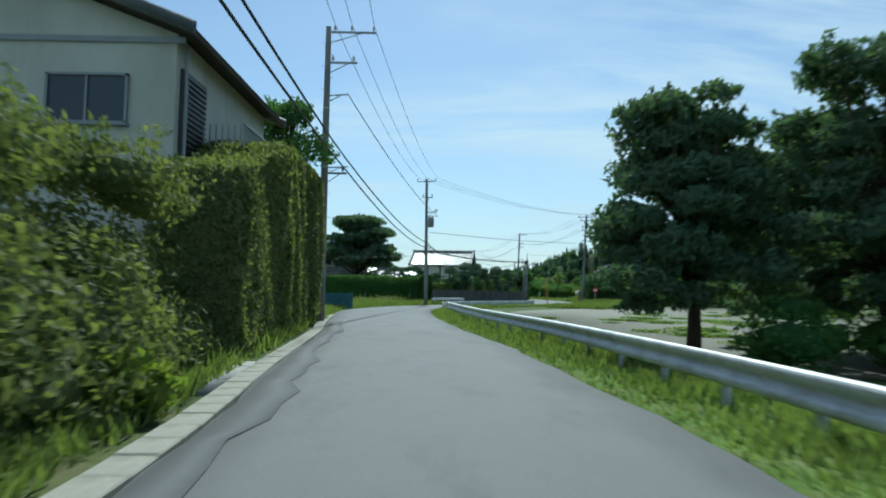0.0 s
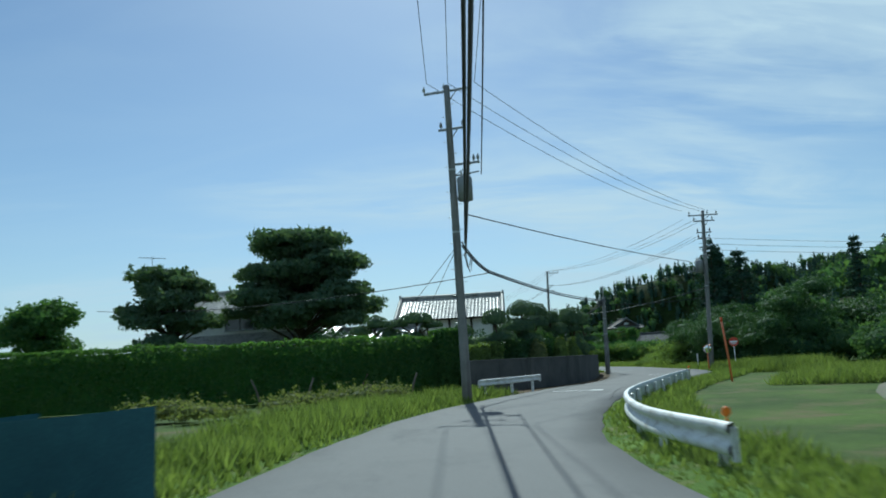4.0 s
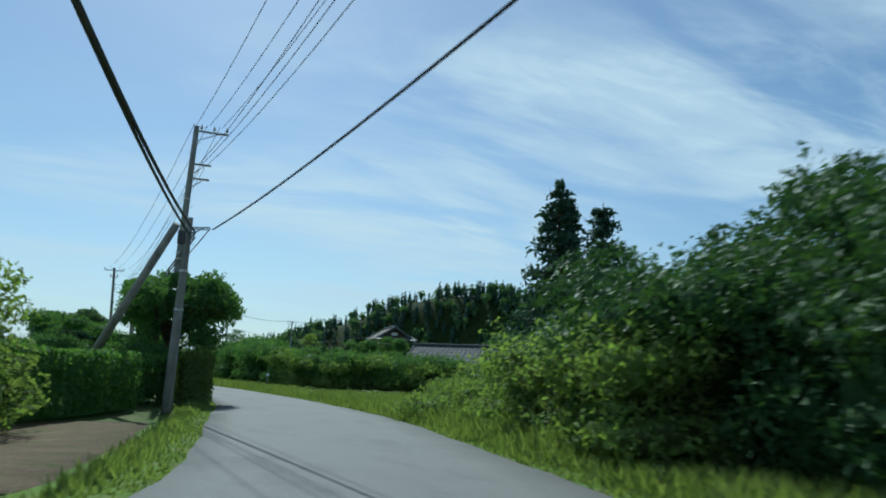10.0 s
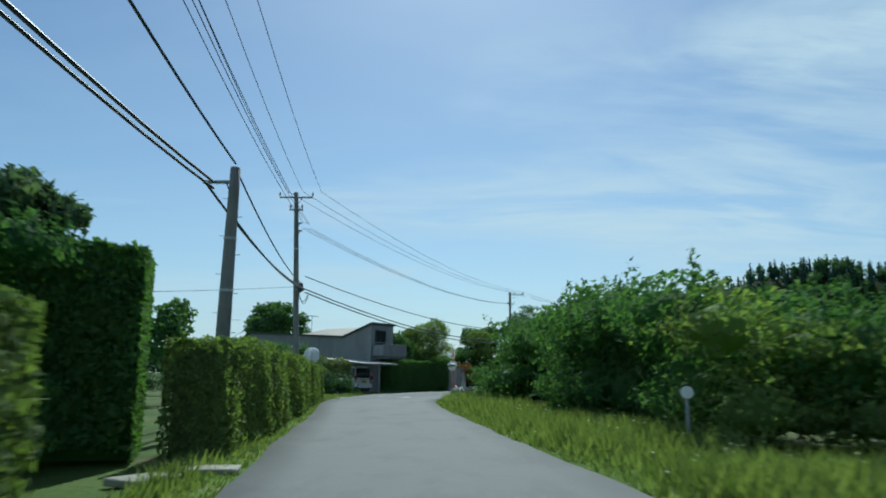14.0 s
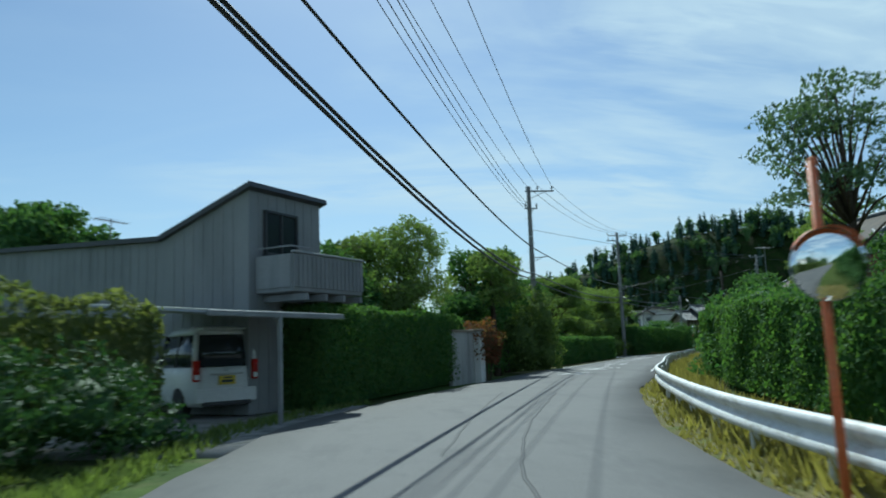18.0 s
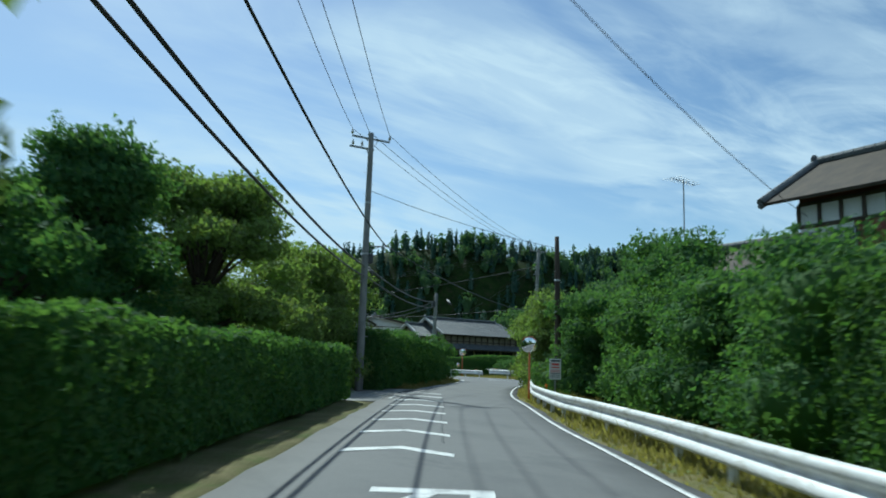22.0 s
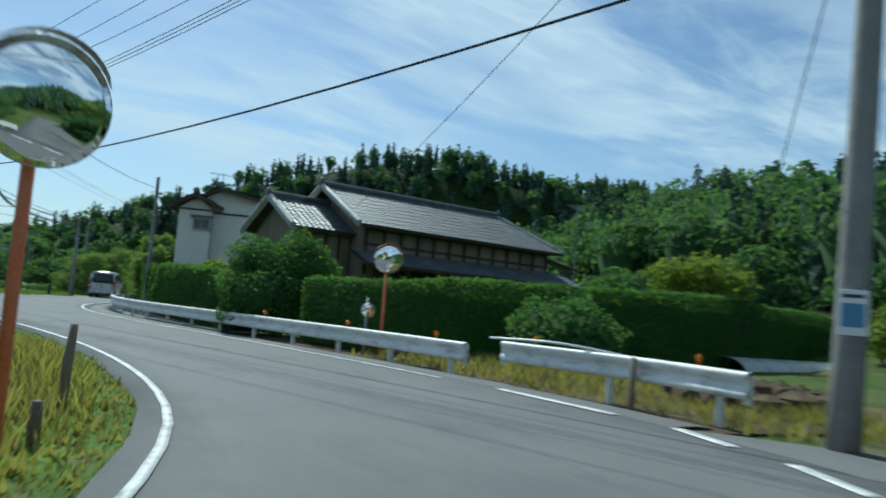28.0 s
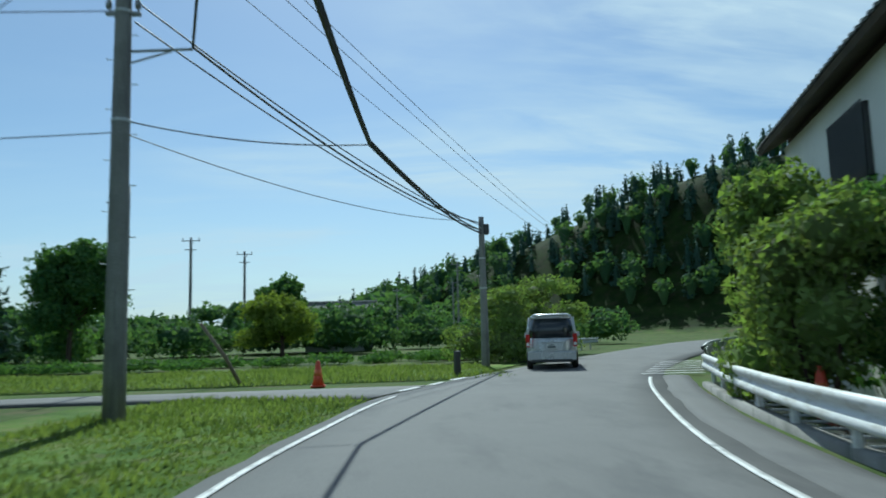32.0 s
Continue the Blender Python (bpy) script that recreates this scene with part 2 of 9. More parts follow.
M_ORANGE = surface("orange_pole_paint", (0.62, 0.14, 0.05), (0.75, 0.22, 0.08), 2.0, 30, 0.5, 0, 0.1, 0.003, 0.4, ((0.45, 0.22, 0.14), 2.0))
M_REFL = plain("orange_reflector", (0.85, 0.22, 0.02), 0.25)
M_WHITE = plain("white_enamel", (0.78, 0.78, 0.77), 0.4)
M_BARK = surface("bark", (0.05, 0.038, 0.028), (0.12, 0.095, 0.07), 3.0, 30, 0.95, 0, 0.9, 0.03, 0.1, None, (1, 1, 0.3))
M_STUCCO = surface("cream_stucco", (0.54, 0.52, 0.46), (0.64, 0.62, 0.56), 0.7, 60, 0.9, 0, 0.3, 0.004, 0.2, ((0.47, 0.45, 0.39), 0.5, (2, 2, 0.3)))
M_GREYW = surface("grey_cladding", (0.24, 0.245, 0.25), (0.31, 0.315, 0.32), 0.6, 50, 0.8, 0, 0.2, 0.004, 0.3, ((0.20, 0.205, 0.21), 0.6, (2, 2, 0.3)))
M_PLASTER = surface("white_plaster", (0.66, 0.65, 0.61), (0.76, 0.75, 0.71), 0.9, 50, 0.85, 0, 0.15, 0.003, 0.25)
M_RENDER = surface("grey_render", (0.36, 0.355, 0.335), (0.46, 0.455, 0.43), 0.8, 45, 0.9, 0, 0.25, 0.005, 0.2, ((0.27, 0.265, 0.25), 0.7, (2, 2, 0.3)))
M_REDW = surface("rust_red_boards", (0.15, 0.055, 0.04), (0.22, 0.085, 0.06), 0.8, 30, 0.8, 0, 0.3, 0.006, 0.25)
M_WOODD = surface("dark_timber", (0.045, 0.035, 0.028), (0.10, 0.08, 0.06), 1.5, 30, 0.8, 0, 0.4, 0.006, 0.25, None, (1, 1, 0.2))
M_WOODG = surface("weathered_timber", (0.17, 0.14, 0.10), (0.28, 0.24, 0.18), 1.5, 30, 0.9, 0, 0.4, 0.008, 0.15, None, (1, 1, 0.2))
M_TILE = surface("glazed_grey_roof_tile", (0.085, 0.094, 0.10), (0.14, 0.152, 0.158), 1.2, 40, 0.52, 0, 0.1, 0.003, 0.3, ((0.19, 0.19, 0.185), 1.4))
M_TILEF = surface("weathered_roof_tile", (0.08, 0.083, 0.087), (0.13, 0.133, 0.137), 1.2, 40, 0.8, 0, 0.1, 0.003, 0.12)
M_TILE2 = surface("silver_roof_tile", (0.34, 0.335, 0.31), (0.48, 0.47, 0.43), 1.2, 40, 0.3, 0, 0.1, 0.003, 0.6, ((0.18, 0.17, 0.15), 1.4))
M_METALROOF = surface("brown_metal_roof", (0.20, 0.165, 0.12), (0.29, 0.24, 0.18), 0.7, 40, 0.5, 0.1, 0.1, 0.004, 0.4)
M_POLY = plain("frosted_roof_panel", (0.55, 0.55, 0.48), 0.35)
M_GLASS = plain("dark_window_glass", (0.025, 0.032, 0.038), 0.06, 0.0, 0.6, 0.05)
M_VAN = surface("silver_car_paint", (0.50, 0.52, 0.53), (0.56, 0.575, 0.585), 0.8, 90, 0.28, 0.35, 0.02, 0.001, 0.6)
M_CARW = plain("white_car_paint", (0.70, 0.71, 0.70), 0.25, 0.0, 0.6, 0.04)
M_CARD = plain("black_car_paint", (0.02, 0.022, 0.026), 0.2, 0.0, 0.6, 0.05)
M_TYRE = plain("tyre_rubber", (0.02, 0.02, 0.02), 0.8)
M_LAMP = plain("red_lens", (0.45, 0.015, 0.015), 0.15)
M_PLATE = plain("plate_white", (0.72, 0.74, 0.72), 0.4)
M_PLATEY = plain("plate_yellow", (0.70, 0.52, 0.04), 0.4)
M_INK = plain("dark_print", (0.03, 0.05, 0.06), 0.5)
M_REDINK = plain("red_print", (0.65, 0.09, 0.08), 0.5)
M_BLUE = plain("blue_print", (0.10, 0.25, 0.42), 0.5)
M_SHEET = surface("blue_mesh_sheet", (0.035, 0.10, 0.12), (0.06, 0.16, 0.18), 1.0, 40, 0.8)
M_BAG = plain("dark_sacks", (0.05, 0.05, 0.06), 0.5)
# near-black colour standing for the shade down in the ditch
M_DITCH_SHADE = plain("ditch_shade", (0.03, 0.035, 0.03), 0.2)
m_, n_, l_, b_ = mat("mirror_glass", 0.03, 1.0, 0.5)
b_.inputs["Base Color"].default_value = (0.86, 0.88, 0.88, 1)
M_MIRROR = m_
L_HEDGE = leaf("hedge_leaves", (0.045, 0.102, 0.038), (0.104, 0.180, 0.058), 0.45)
L_HEDGEY = leaf("bright_hedge_leaves", (0.07, 0.10, 0.042), (0.175, 0.235, 0.075), 0.4)
# vine leaves coloured darker to carry the shade of overhanging growth
L_VINE = leaf("shaded_vine_leaves", (0.026, 0.062, 0.03), (0.068, 0.125, 0.045), 0.25, 0.6, 0.18)
L_TREE = leaf("broad_leaves", (0.045, 0.102, 0.045), (0.104, 0.180, 0.064), 0.45)
L_LIGHT = leaf("fresh_leaves", (0.102, 0.120, 0.055), (0.207, 0.291, 0.094), 0.45)
L_YELLOW = leaf("yellow_green_leaves", (0.1, 0.14, 0.03), (0.24, 0.29, 0.07), 0.45)
L_PINE = leaf("pine_needles", (0.055, 0.1, 0.066), (0.12, 0.168, 0.105), 0.35)
L_CEDAR = leaf("cedar_needles", (0.024, 0.057, 0.045), (0.055, 0.094, 0.068), 0.15, 0.8, 0.1)
L_FOREST = leaf("forest_leaves", (0.041, 0.091, 0.049), (0.104, 0.166, 0.075), 0.45, 0.8, 0.1)
L_OLIVE = leaf("olive_hedge_leaves", (0.075, 0.10, 0.045), (0.21, 0.225, 0.10), 0.4)
L_RED = leaf("red_new_leaves", (0.075, 0.07, 0.035), (0.24, 0.095, 0.06), 0.4)
L_GRASS = leaf("grass_blades", (0.075, 0.108, 0.034), (0.19, 0.232, 0.092), 0.45)
L_GRASSD = leaf("dry_grass_blades", (0.13, 0.12, 0.04), (0.30, 0.26, 0.12), 0.4)
L_FLOWER = leaf("white_flowers", (0.5, 0.5, 0.42), (0.75, 0.75, 0.68), 0.3)

# ---- building helpers ----
rng = np.random.default_rng(7)


class Geo:
    """Gathers faces for one mesh."""

    def __init__(self):
        self.v, self.f = [], []

    def add(self, verts, faces):
        o = len(self.v)
        self.v += [tuple(p) for p in verts]
        self.f += [tuple(i + o for i in f) for f in faces]
        return self

    def box(self, c, s, rz=0.0, bev=0.0, m=None):
        """A box of size s round c, turned by rz degrees, with chamfered edges."""
        hx, hy, hz = s[0] / 2, s[1] / 2, s[2] / 2
        b = min(bev, hx * 0.45, hy * 0.45, hz * 0.45)
        if b <= 0:
            vs = [(x, y, z) for z in (-hz, hz) for x, y in ((-hx, -hy), (hx, -hy), (hx, hy), (-hx, hy))]
            fs = [(3, 2, 1, 0), (4, 5, 6, 7), (0, 1, 5, 4), (1, 2, 6, 5), (2, 3, 7, 6), (3, 0, 4, 7)]
        else:
            def ring(ax, ay, z, q):
                return [(-ax + q, -ay, z), (ax - q, -ay, z), (ax, -ay + q, z), (ax, ay - q, z), (ax - q, ay, z), (-ax + q, ay, z), (-ax, ay - q, z), (-ax, -ay + q, z)]
            vs = ring(hx - b, hy - b, -hz, b * 0.4) + ring(hx, hy, -hz + b, b) + ring(hx, hy, hz - b, b) + ring(hx - b, hy - b, hz, b * 0.4)
            fs = [tuple(range(7, -1, -1)), tuple(range(24, 32))]
            for r in range(3):
                fs += [(r * 8 + i, r * 8 + (i + 1) % 8, r * 8 + 8 + (i + 1) % 8, r * 8 + 8 + i) for i in range(8)]
        t = Matrix.Translation(c) @ Matrix.Rotation(radians(rz), 4, "Z")
        if m is not None:
            t = Matrix.Translation(c) @ m
        return self.add([t @ Vector(p) for p in vs], fs)

    def tube(self, pts, radii, n=8, caps=True):
        """A round bar along points, with a radius at each."""
        pts = [Vector(p) for p in pts]
        if not hasattr(radii, "__len__"):
            radii = [radii] * len(pts)
        vs, fs = [], []
        for i, p in enumerate(pts):
            d = (pts[min(i + 1, len(pts) - 1)] - pts[max(i - 1, 0)]).normalized()
            a = d.cross(Vector((0, 0, 1)) if abs(d.z) < 0.9 else Vector((1, 0, 0))).normalized()
            c = d.cross(a)
            vs += [p + (a * math.cos(2 * math.pi * k / n) + c * math.sin(2 * math.pi * k / n)) * radii[i] for k in range(n)]
        for i in range(len(pts) - 1):
            fs += [(i * n + k, i * n + n + k, i * n + n + (k + 1) % n, i * n + (k + 1) % n) for k in range(n)]
        if caps:
            fs += [tuple(range(n)), tuple(range(len(pts) * n - 1, len(pts) * n - n - 1, -1))]
        return self.add(vs, fs)

    def lathe(self, prof, c=(0, 0, 0), n=16, m=None):
        """A turned shape from (radius, height) pairs."""
        vs = [Vector((r * math.cos(2 * math.pi * k / n), r * math.sin(2 * math.pi * k / n), z)) for r, z in prof for k in range(n)]
        t = Matrix.Translation(c) @ (m or Matrix())
        fs = []
        for i in range(len(prof) - 1):
            fs += [(i * n + k, i * n + (k + 1) % n, i * n + n + (k + 1) % n, i * n + n + k) for k in range(n)]
        fs += [tuple(range(n - 1, -1, -1)), tuple(range((len(prof) - 1) * n, len(prof) * n))]
        return self.add([t @ p for p in vs], fs)

    def prism(self, poly, z0, z1):
        """An upright block over a plan outline."""
        n = len(poly)
        vs = [(x, y, z0) for x, y in poly] + [(x, y, z1) for x, y in poly]
        return self.add(vs, [tuple(range(n - 1, -1, -1)), tuple(range(n, 2 * n))] + [(i, (i + 1) % n, n + (i + 1) % n, n + i) for i in range(n)])

    def make(self, name, material, parent=None, smooth=False, label=""):
        me = bpy.data.meshes.new(name)
        me.from_pydata(self.v, [], self.f)
        return finish(me, name, material, parent, smooth, label)


def finish(me, name, material, parent=None, smooth=False, label=""):
    me.materials.append(material)
    me.validate()
    if smooth:
        me.polygons.foreach_set("use_smooth", [True] * len(me.polygons))
    me.update()
    ob = new(name, me)
    if parent is not None:
        ob.parent = parent
    if label:
        ob["label"] = label
    return ob


def from_arrays(name, verts, faces, material, parent=None, smooth=False, label=""):
    """A mesh from arrays of places and of faces with one count of corners."""
    verts, faces = np.asarray(verts, np.float32), np.asarray(faces, np.int32)
    me = bpy.data.meshes.new(name)
    k = faces.shape[1]
    me.vertices.add(len(verts))
    me.vertices.foreach_set("co", verts.ravel())
    me.loops.add(faces.size)
    me.loops.foreach_set("vertex_index", faces.ravel())
    me.polygons.add(len(faces))
    me.polygons.foreach_set("loop_start", np.arange(0, faces.size, k, dtype=np.int32))
    me.polygons.foreach_set("loop_total", np.full(len(faces), k, np.int32))
    me.update(calc_edges=True)
    return finish(me, name, material, parent, smooth, label)


def thing(name, at, label, category, group="", rz=0.0, kind=""):
    e = new(name)
    e.empty_display_size = 0.2
    e.matrix_world = pose(at[0], at[1], at[2], 0, 0, rz)
    return tagged(e, label, category, group, kind)


def curve_through(pts, step=1.0):
    """Points at even steps on a smooth line through the given ones."""
    p = np.array(pts, float)
    q = np.vstack([2 * p[0] - p[1], p, 2 * p[-1] - p[-2]])
    out = []
    for i in range(1, len(q) - 2):
        n = max(1, int(np.linalg.norm(q[i + 1] - q[i]) / step))
        for t in np.arange(n) / n:
            a, b, c, d = q[i - 1], q[i], q[i + 1], q[i + 2]
            out.append(0.5 * (2 * b + (c - a) * t + (2 * a - 5 * b + 4 * c - d) * t * t + (3 * b - a - 3 * c + d) * t ** 3))
    return np.array(out + [p[-1]])


def normals2(p):
    """The unit normals to the left of a plan line."""
    d = np.gradient(np.asarray(p)[:, :2], axis=0)
    d /= np.linalg.norm(d, axis=1, keepdims=True) + 1e-9
    return np.stack([-d[:, 1], d[:, 0]], 1)


def unit(n):
    v = rng.normal(size=(n, 3))
    return v / np.linalg.norm(v, axis=1, keepdims=True)


def leaves(points, normal, size, aspect=1.7, jitter=0.7):
    """Leaf blades at points: pointed three-cornered pieces, tilted at random about the given directions."""
    n = len(points)
    nn = normal + jitter * rng.normal(size=(n, 3))
    nn /= np.linalg.norm(nn, axis=1, keepdims=True) + 1e-9
    a = np.cross(nn, unit(n))
    a /= np.linalg.norm(a, axis=1, keepdims=True) + 1e-9
    b = np.cross(nn, a)
    s = (size * (0.6 + 0.8 * rng.random((n, 1))))
    a, b = a * s * aspect * 0.5, b * s * 0.5
    v = np.stack([points - a * 0.75 + b, points - a * 0.55 - b * 1.15, points + a * 1.2 + b * 0.15], 1)
    return v.reshape(-1, 3), np.arange(3 * n).reshape(-1, 3)


def shell(centre, radius, n, low=-0.55, depth=0.3):
    """Points in the outer layer of a lumpy egg, with their outward directions."""
    d = unit(int(n * 1.5))
    d = d[d[:, 2] > low][:n]
    lump = 1 + 0.16 * np.sin(d[:, 0] * 5 + centre[0] * 3) * np.cos(d[:, 1] * 4 + centre[1] * 2) + 0.12 * np.sin(d[:, 2] * 7 + centre[0])
    r = np.asarray(radius) * (lump * (1 - depth * rng.random(len(d)) ** 1.5))[:, None]
    return np.asarray(centre) + d * r, d


_ICO = None


def lump_mesh(centre, radius, seed=0, low=-0.6):
    """A rough inner mass that closes the heart of a bush."""
    global _ICO
    if _ICO is None:
        bm = bmesh.new()
        bmesh.ops.create_icosphere(bm, subdivisions=1, radius=1)
        _ICO = (np.array([v.co for v in bm.verts]), np.array([[v.index for v in f.verts] for f in bm.faces]))
        bm.free()
    v, f = _ICO
    r = 0.74 + 0.13 * np.sin(v[:, 0] * 4 + seed) * np.sin(v[:, 1] * 5 + seed * 2) + 0.08 * np.sin(v[:, 2] * 6 + seed)
    return np.asarray(centre) + v * r[:, None] * np.asarray(radius), f


def twigs(centre, radius, m, k, length, low=-0.3):
    """Leaf places on m shoots that stand out of a lumpy egg, k leaves on each."""
    d = unit(int(m * 2.2) + 4)
    d = d[d[:, 2] > low][:m]
    base = np.asarray(centre) + d * np.asarray(radius) * 0.86
    way = d + np.array((0, 0, 0.55)) + 0.35 * rng.normal(size=d.shape)
    way /= np.linalg.norm(way, axis=1, keepdims=True)
    ln = length * (0.35 + 0.9 * rng.random((len(d), 1, 1)))
    t = rng.random((len(d), k, 1)) ** 0.8
    pts = base[:, None] + way[:, None] * ln * t + rng.normal(size=(len(d), k, 3)) * 0.09 * ln
    pts[:, :, 2:] -= 0.3 * ln * t * t
    return pts.reshape(-1, 3), np.repeat(way, k, 0)


def outside(p, clumps, skip, share=0.74):
    """Which places lie outside the hearts of the other clumps."""
    ok = np.ones(len(p), bool)
    c0, r0 = clumps[skip]
    for j, (c, r) in enumerate(clumps):
        if j != skip and np.abs(c - c0).max() < np.max(r) + np.max(r0) * 1.6:
            ok &= (((p - c) / (np.asarray(r) * share)) ** 2).sum(1) > 1
    return ok


class Leafage:
    """Gathers leaves and inner masses of one plant."""

    def __init__(self):
        self.v, self.f, self.n = [], [], 0

    def put(self, v, f):
        if f.shape[1] == 4:
            f = np.vstack([f[:, :3], f[:, [0, 2, 3]]])
        self.v.append(v), self.f.append(f + self.n)
        self.n += len(v)
        return self

    def clump(self, c, r, n, size, core=True, low=-0.55, aspect=1.7, depth=0.3, jitter=0.7):
        r = np.broadcast_to(np.asarray(r, float), 3)
        p, d = shell(c, r, n, low, depth)
        self.put(*leaves(p, d, size, aspect, jitter))
        if core:
            v, f = lump_mesh(c, r * 0.88, c[0] + c[1])
            self.put(v, f)
        return self

    def make(self, name, material, parent=None, label=""):
        return from_arrays(name, np.vstack(self.v), np.vstack(self.f), material, parent, label=label)


HILLS = [[164.3, 454.8, 74.16, 18.02, -0.6, 43.85], [105.91, 172.82, 18.42, 22.57, 0.7, 14.45], [147.82, 234.23, 29.06, 43.41, 0.13, 20.68], [100.39, 562.72, 25.28, 20.65, -1.16, 25.97], [207.66, 268.29, 19.64, 89.63, -0.29, 37.76], [114.12, 59.5, 31.42, 39.01, -0.02, 22.55], [231.34, 439.08, 51.38, 18.01, -0.64, 42.18], [140.0, 301.0, 24.0, 24.0, 0.0, 12.5]]


def hill(x, y):
    z = 0.0 * x
    for cx, cy, sx, sy, th, h in HILLS:
        u = (x - cx) * math.cos(th) + (y - cy) * math.sin(th)
        w = -(x - cx) * math.sin(th) + (y - cy) * math.cos(th)
        z = np.maximum(z, h * np.exp(-(u / sx) ** 2 / 2 - (w / sy) ** 2 / 2))
    return np.where(z > 0.6, z - 0.6, 0.0) + 3.2 * np.clip((z - 0.6) / 6.0, 0, 1)


GZ = -0.05

# ---- ground, hills and road ----
LEFT = [(-1.5, -14), (-1.8, 0), (-2.0, 5.5), (-2.7, 12.4), (-3.5, 21.6), (-4.2, 27), (-4.9, 33.2), (-5.7, 42), (-5.2, 48), (-3.6, 56), (-1.2, 62.4), (2.2, 69.2), (4.7, 72.9), (6.3, 76), (8.1, 81), (9.1, 84.5), (10.6, 90.5), (11.7, 95.5), (12.5, 99), (13.1, 104), (13.5, 109), (13.8, 113), (14.2, 117), (14.1, 121), (13.8, 126), (13.2, 132), (12.6, 138.5), (11.8, 144), (11.0, 150), (10.2, 156), (9.2, 162), (8.7, 167), (8.8, 172), (9.3, 177), (9.9, 181), (11.9, 186), (14.3, 191), (16.5, 196), (18.5, 200), (20.8, 204), (23.4, 208.5), (26.3, 213.5), (28.3, 217), (30.6, 221), (33, 225), (36, 229.4), (40, 234.6), (44, 239.6), (46.5, 243), (48.5, 246), (50.1, 249.3), (51.1, 252.5), (51.4, 256), (51.2, 260), (50.6, 264), (49.7, 268.5), (48.9, 274), (48.5, 279), (48.6, 284), (49.3, 288.5), (50.4, 293.5), (52.2, 298), (54.5, 302.5), (58, 309), (62.5, 317), (69, 328), (78, 342), (90, 356)]
RIGHT = [(2.4, -14), (2.4, 0), (2.3, 5.8), (2.1, 9.6), (1.6, 16), (1.0, 21), (0.3, 27.5), (-0.2, 33), (-0.6, 40), (-0.7, 45), (-0.3, 50), (1.0, 55.3), (3.5, 62), (6.0, 66.8), (8.5, 71.2), (11.4, 75.8), (13.9, 80.4), (15.4, 85), (16.5, 90), (17.3, 97.5), (18.0, 103), (18.7, 109), (18.9, 115), (18.8, 120), (18.4, 127), (17.7, 134), (16.9, 141), (16.0, 147), (15.2, 153.5), (14.4, 160), (14.0, 166), (14.2, 171), (15.0, 176), (16.5, 181), (18.2, 186), (20.6, 191), (23.5, 197.6), (26.5, 204), (29.5, 209.5), (31.7, 213.5), (35, 219), (38.6, 225), (42.5, 230.5), (46, 235), (49.5, 238.8), (52, 241), (54.5, 244), (56.3, 248), (57.0, 252), (56.9, 256), (56.3, 260), (55.3, 265.5), (54.3, 270), (53.5, 275.5), (53.4, 280), (54.0, 284.8), (55.4, 290), (57.5, 296.2), (60.5, 303), (64.5, 310), (69, 317), (76, 327), (85, 338), (96, 350)]
NS = 420


def evenly(p, n):
    p = curve_through(p, 0.5)
    s = np.r_[0, np.cumsum(np.linalg.norm(np.diff(p, axis=0), axis=1))]
    u = np.linspace(0, s[-1], n)
    return np.stack([np.interp(u, s, p[:, 0]), np.interp(u, s, p[:, 1])], 1)


LE, RE = evenly(LEFT, NS), evenly(RIGHT, NS)
MID = (LE + RE) / 2
MIDW = np.linalg.norm(LE - RE, axis=1) / 2


def road_dist(x, y):
    """How far a place lies outside the road's edge."""
    x, y = np.atleast_1d(x), np.atleast_1d(y)
    d = np.full(len(x), 1e9)
    for i in range(0, NS, 3):
        d = np.minimum(d, np.hypot(x - MID[i, 0], y - MID[i, 1]) - MIDW[i])
    return d


xs = np.unique(np.r_[np.linspace(-2600, -120, 14), np.arange(-120, 320, 6.0), np.linspace(320, 2600, 14)])
ys = np.unique(np.r_[np.linspace(-2600, -60, 14), np.arange(-60, 640, 6.0), np.linspace(640, 3000, 14)])
gx, gy = np.meshgrid(xs, ys, indexing="ij")
gz = GZ - 0.02 + hill(gx, gy) + 0.012 * np.sin(gx * 0.9) * np.cos(gy * 0.7)
idx = np.arange(gx.size).reshape(gx.shape)
quads = np.stack([idx[:-1, :-1], idx[1:, :-1], idx[1:, 1:], idx[:-1, 1:]], -1).reshape(-1, 4)
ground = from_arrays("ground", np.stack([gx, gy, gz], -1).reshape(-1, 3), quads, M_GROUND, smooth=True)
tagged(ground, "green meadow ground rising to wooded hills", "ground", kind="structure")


def ribbon(name, a, b, z, material, cross=5, camber=0.0, down=0.12):
    """A strip of ground cover between two plan lines, with a turned-down rim."""
    a, b = np.asarray(a), np.asarray(b)
    n = len(a)
    rows = [np.c_[a, np.full(n, z - down)]]
    for k in range(cross + 1):
        t = k / cross
        rows.append(np.c_[a * (1 - t) + b * t, np.full(n, z + camber * 4 * t * (1 - t))])
    rows.append(np.c_[b, np.full(n, z - down)])
    v = np.stack(rows, 1)
    m = v.shape[1]
    i = np.arange(n * m).reshape(n, m)
    f = np.stack([i[:-1, :-1], i[:-1, 1:], i[1:, 1:], i[1:, :-1]], -1).reshape(-1, 4)
    return from_arrays(name, v.reshape(-1, 3), f, material, smooth=False)


def edge_wobble(p, amount, f=1.3):
    s = np.arange(len(p))
    return p + normals2(p) * (amount * (np.sin(s * f) * 0.5 + np.sin(s * f * 0.37 + 1) * 0.5 + 0.4 * np.sin(s * 2.9)))[:, None]


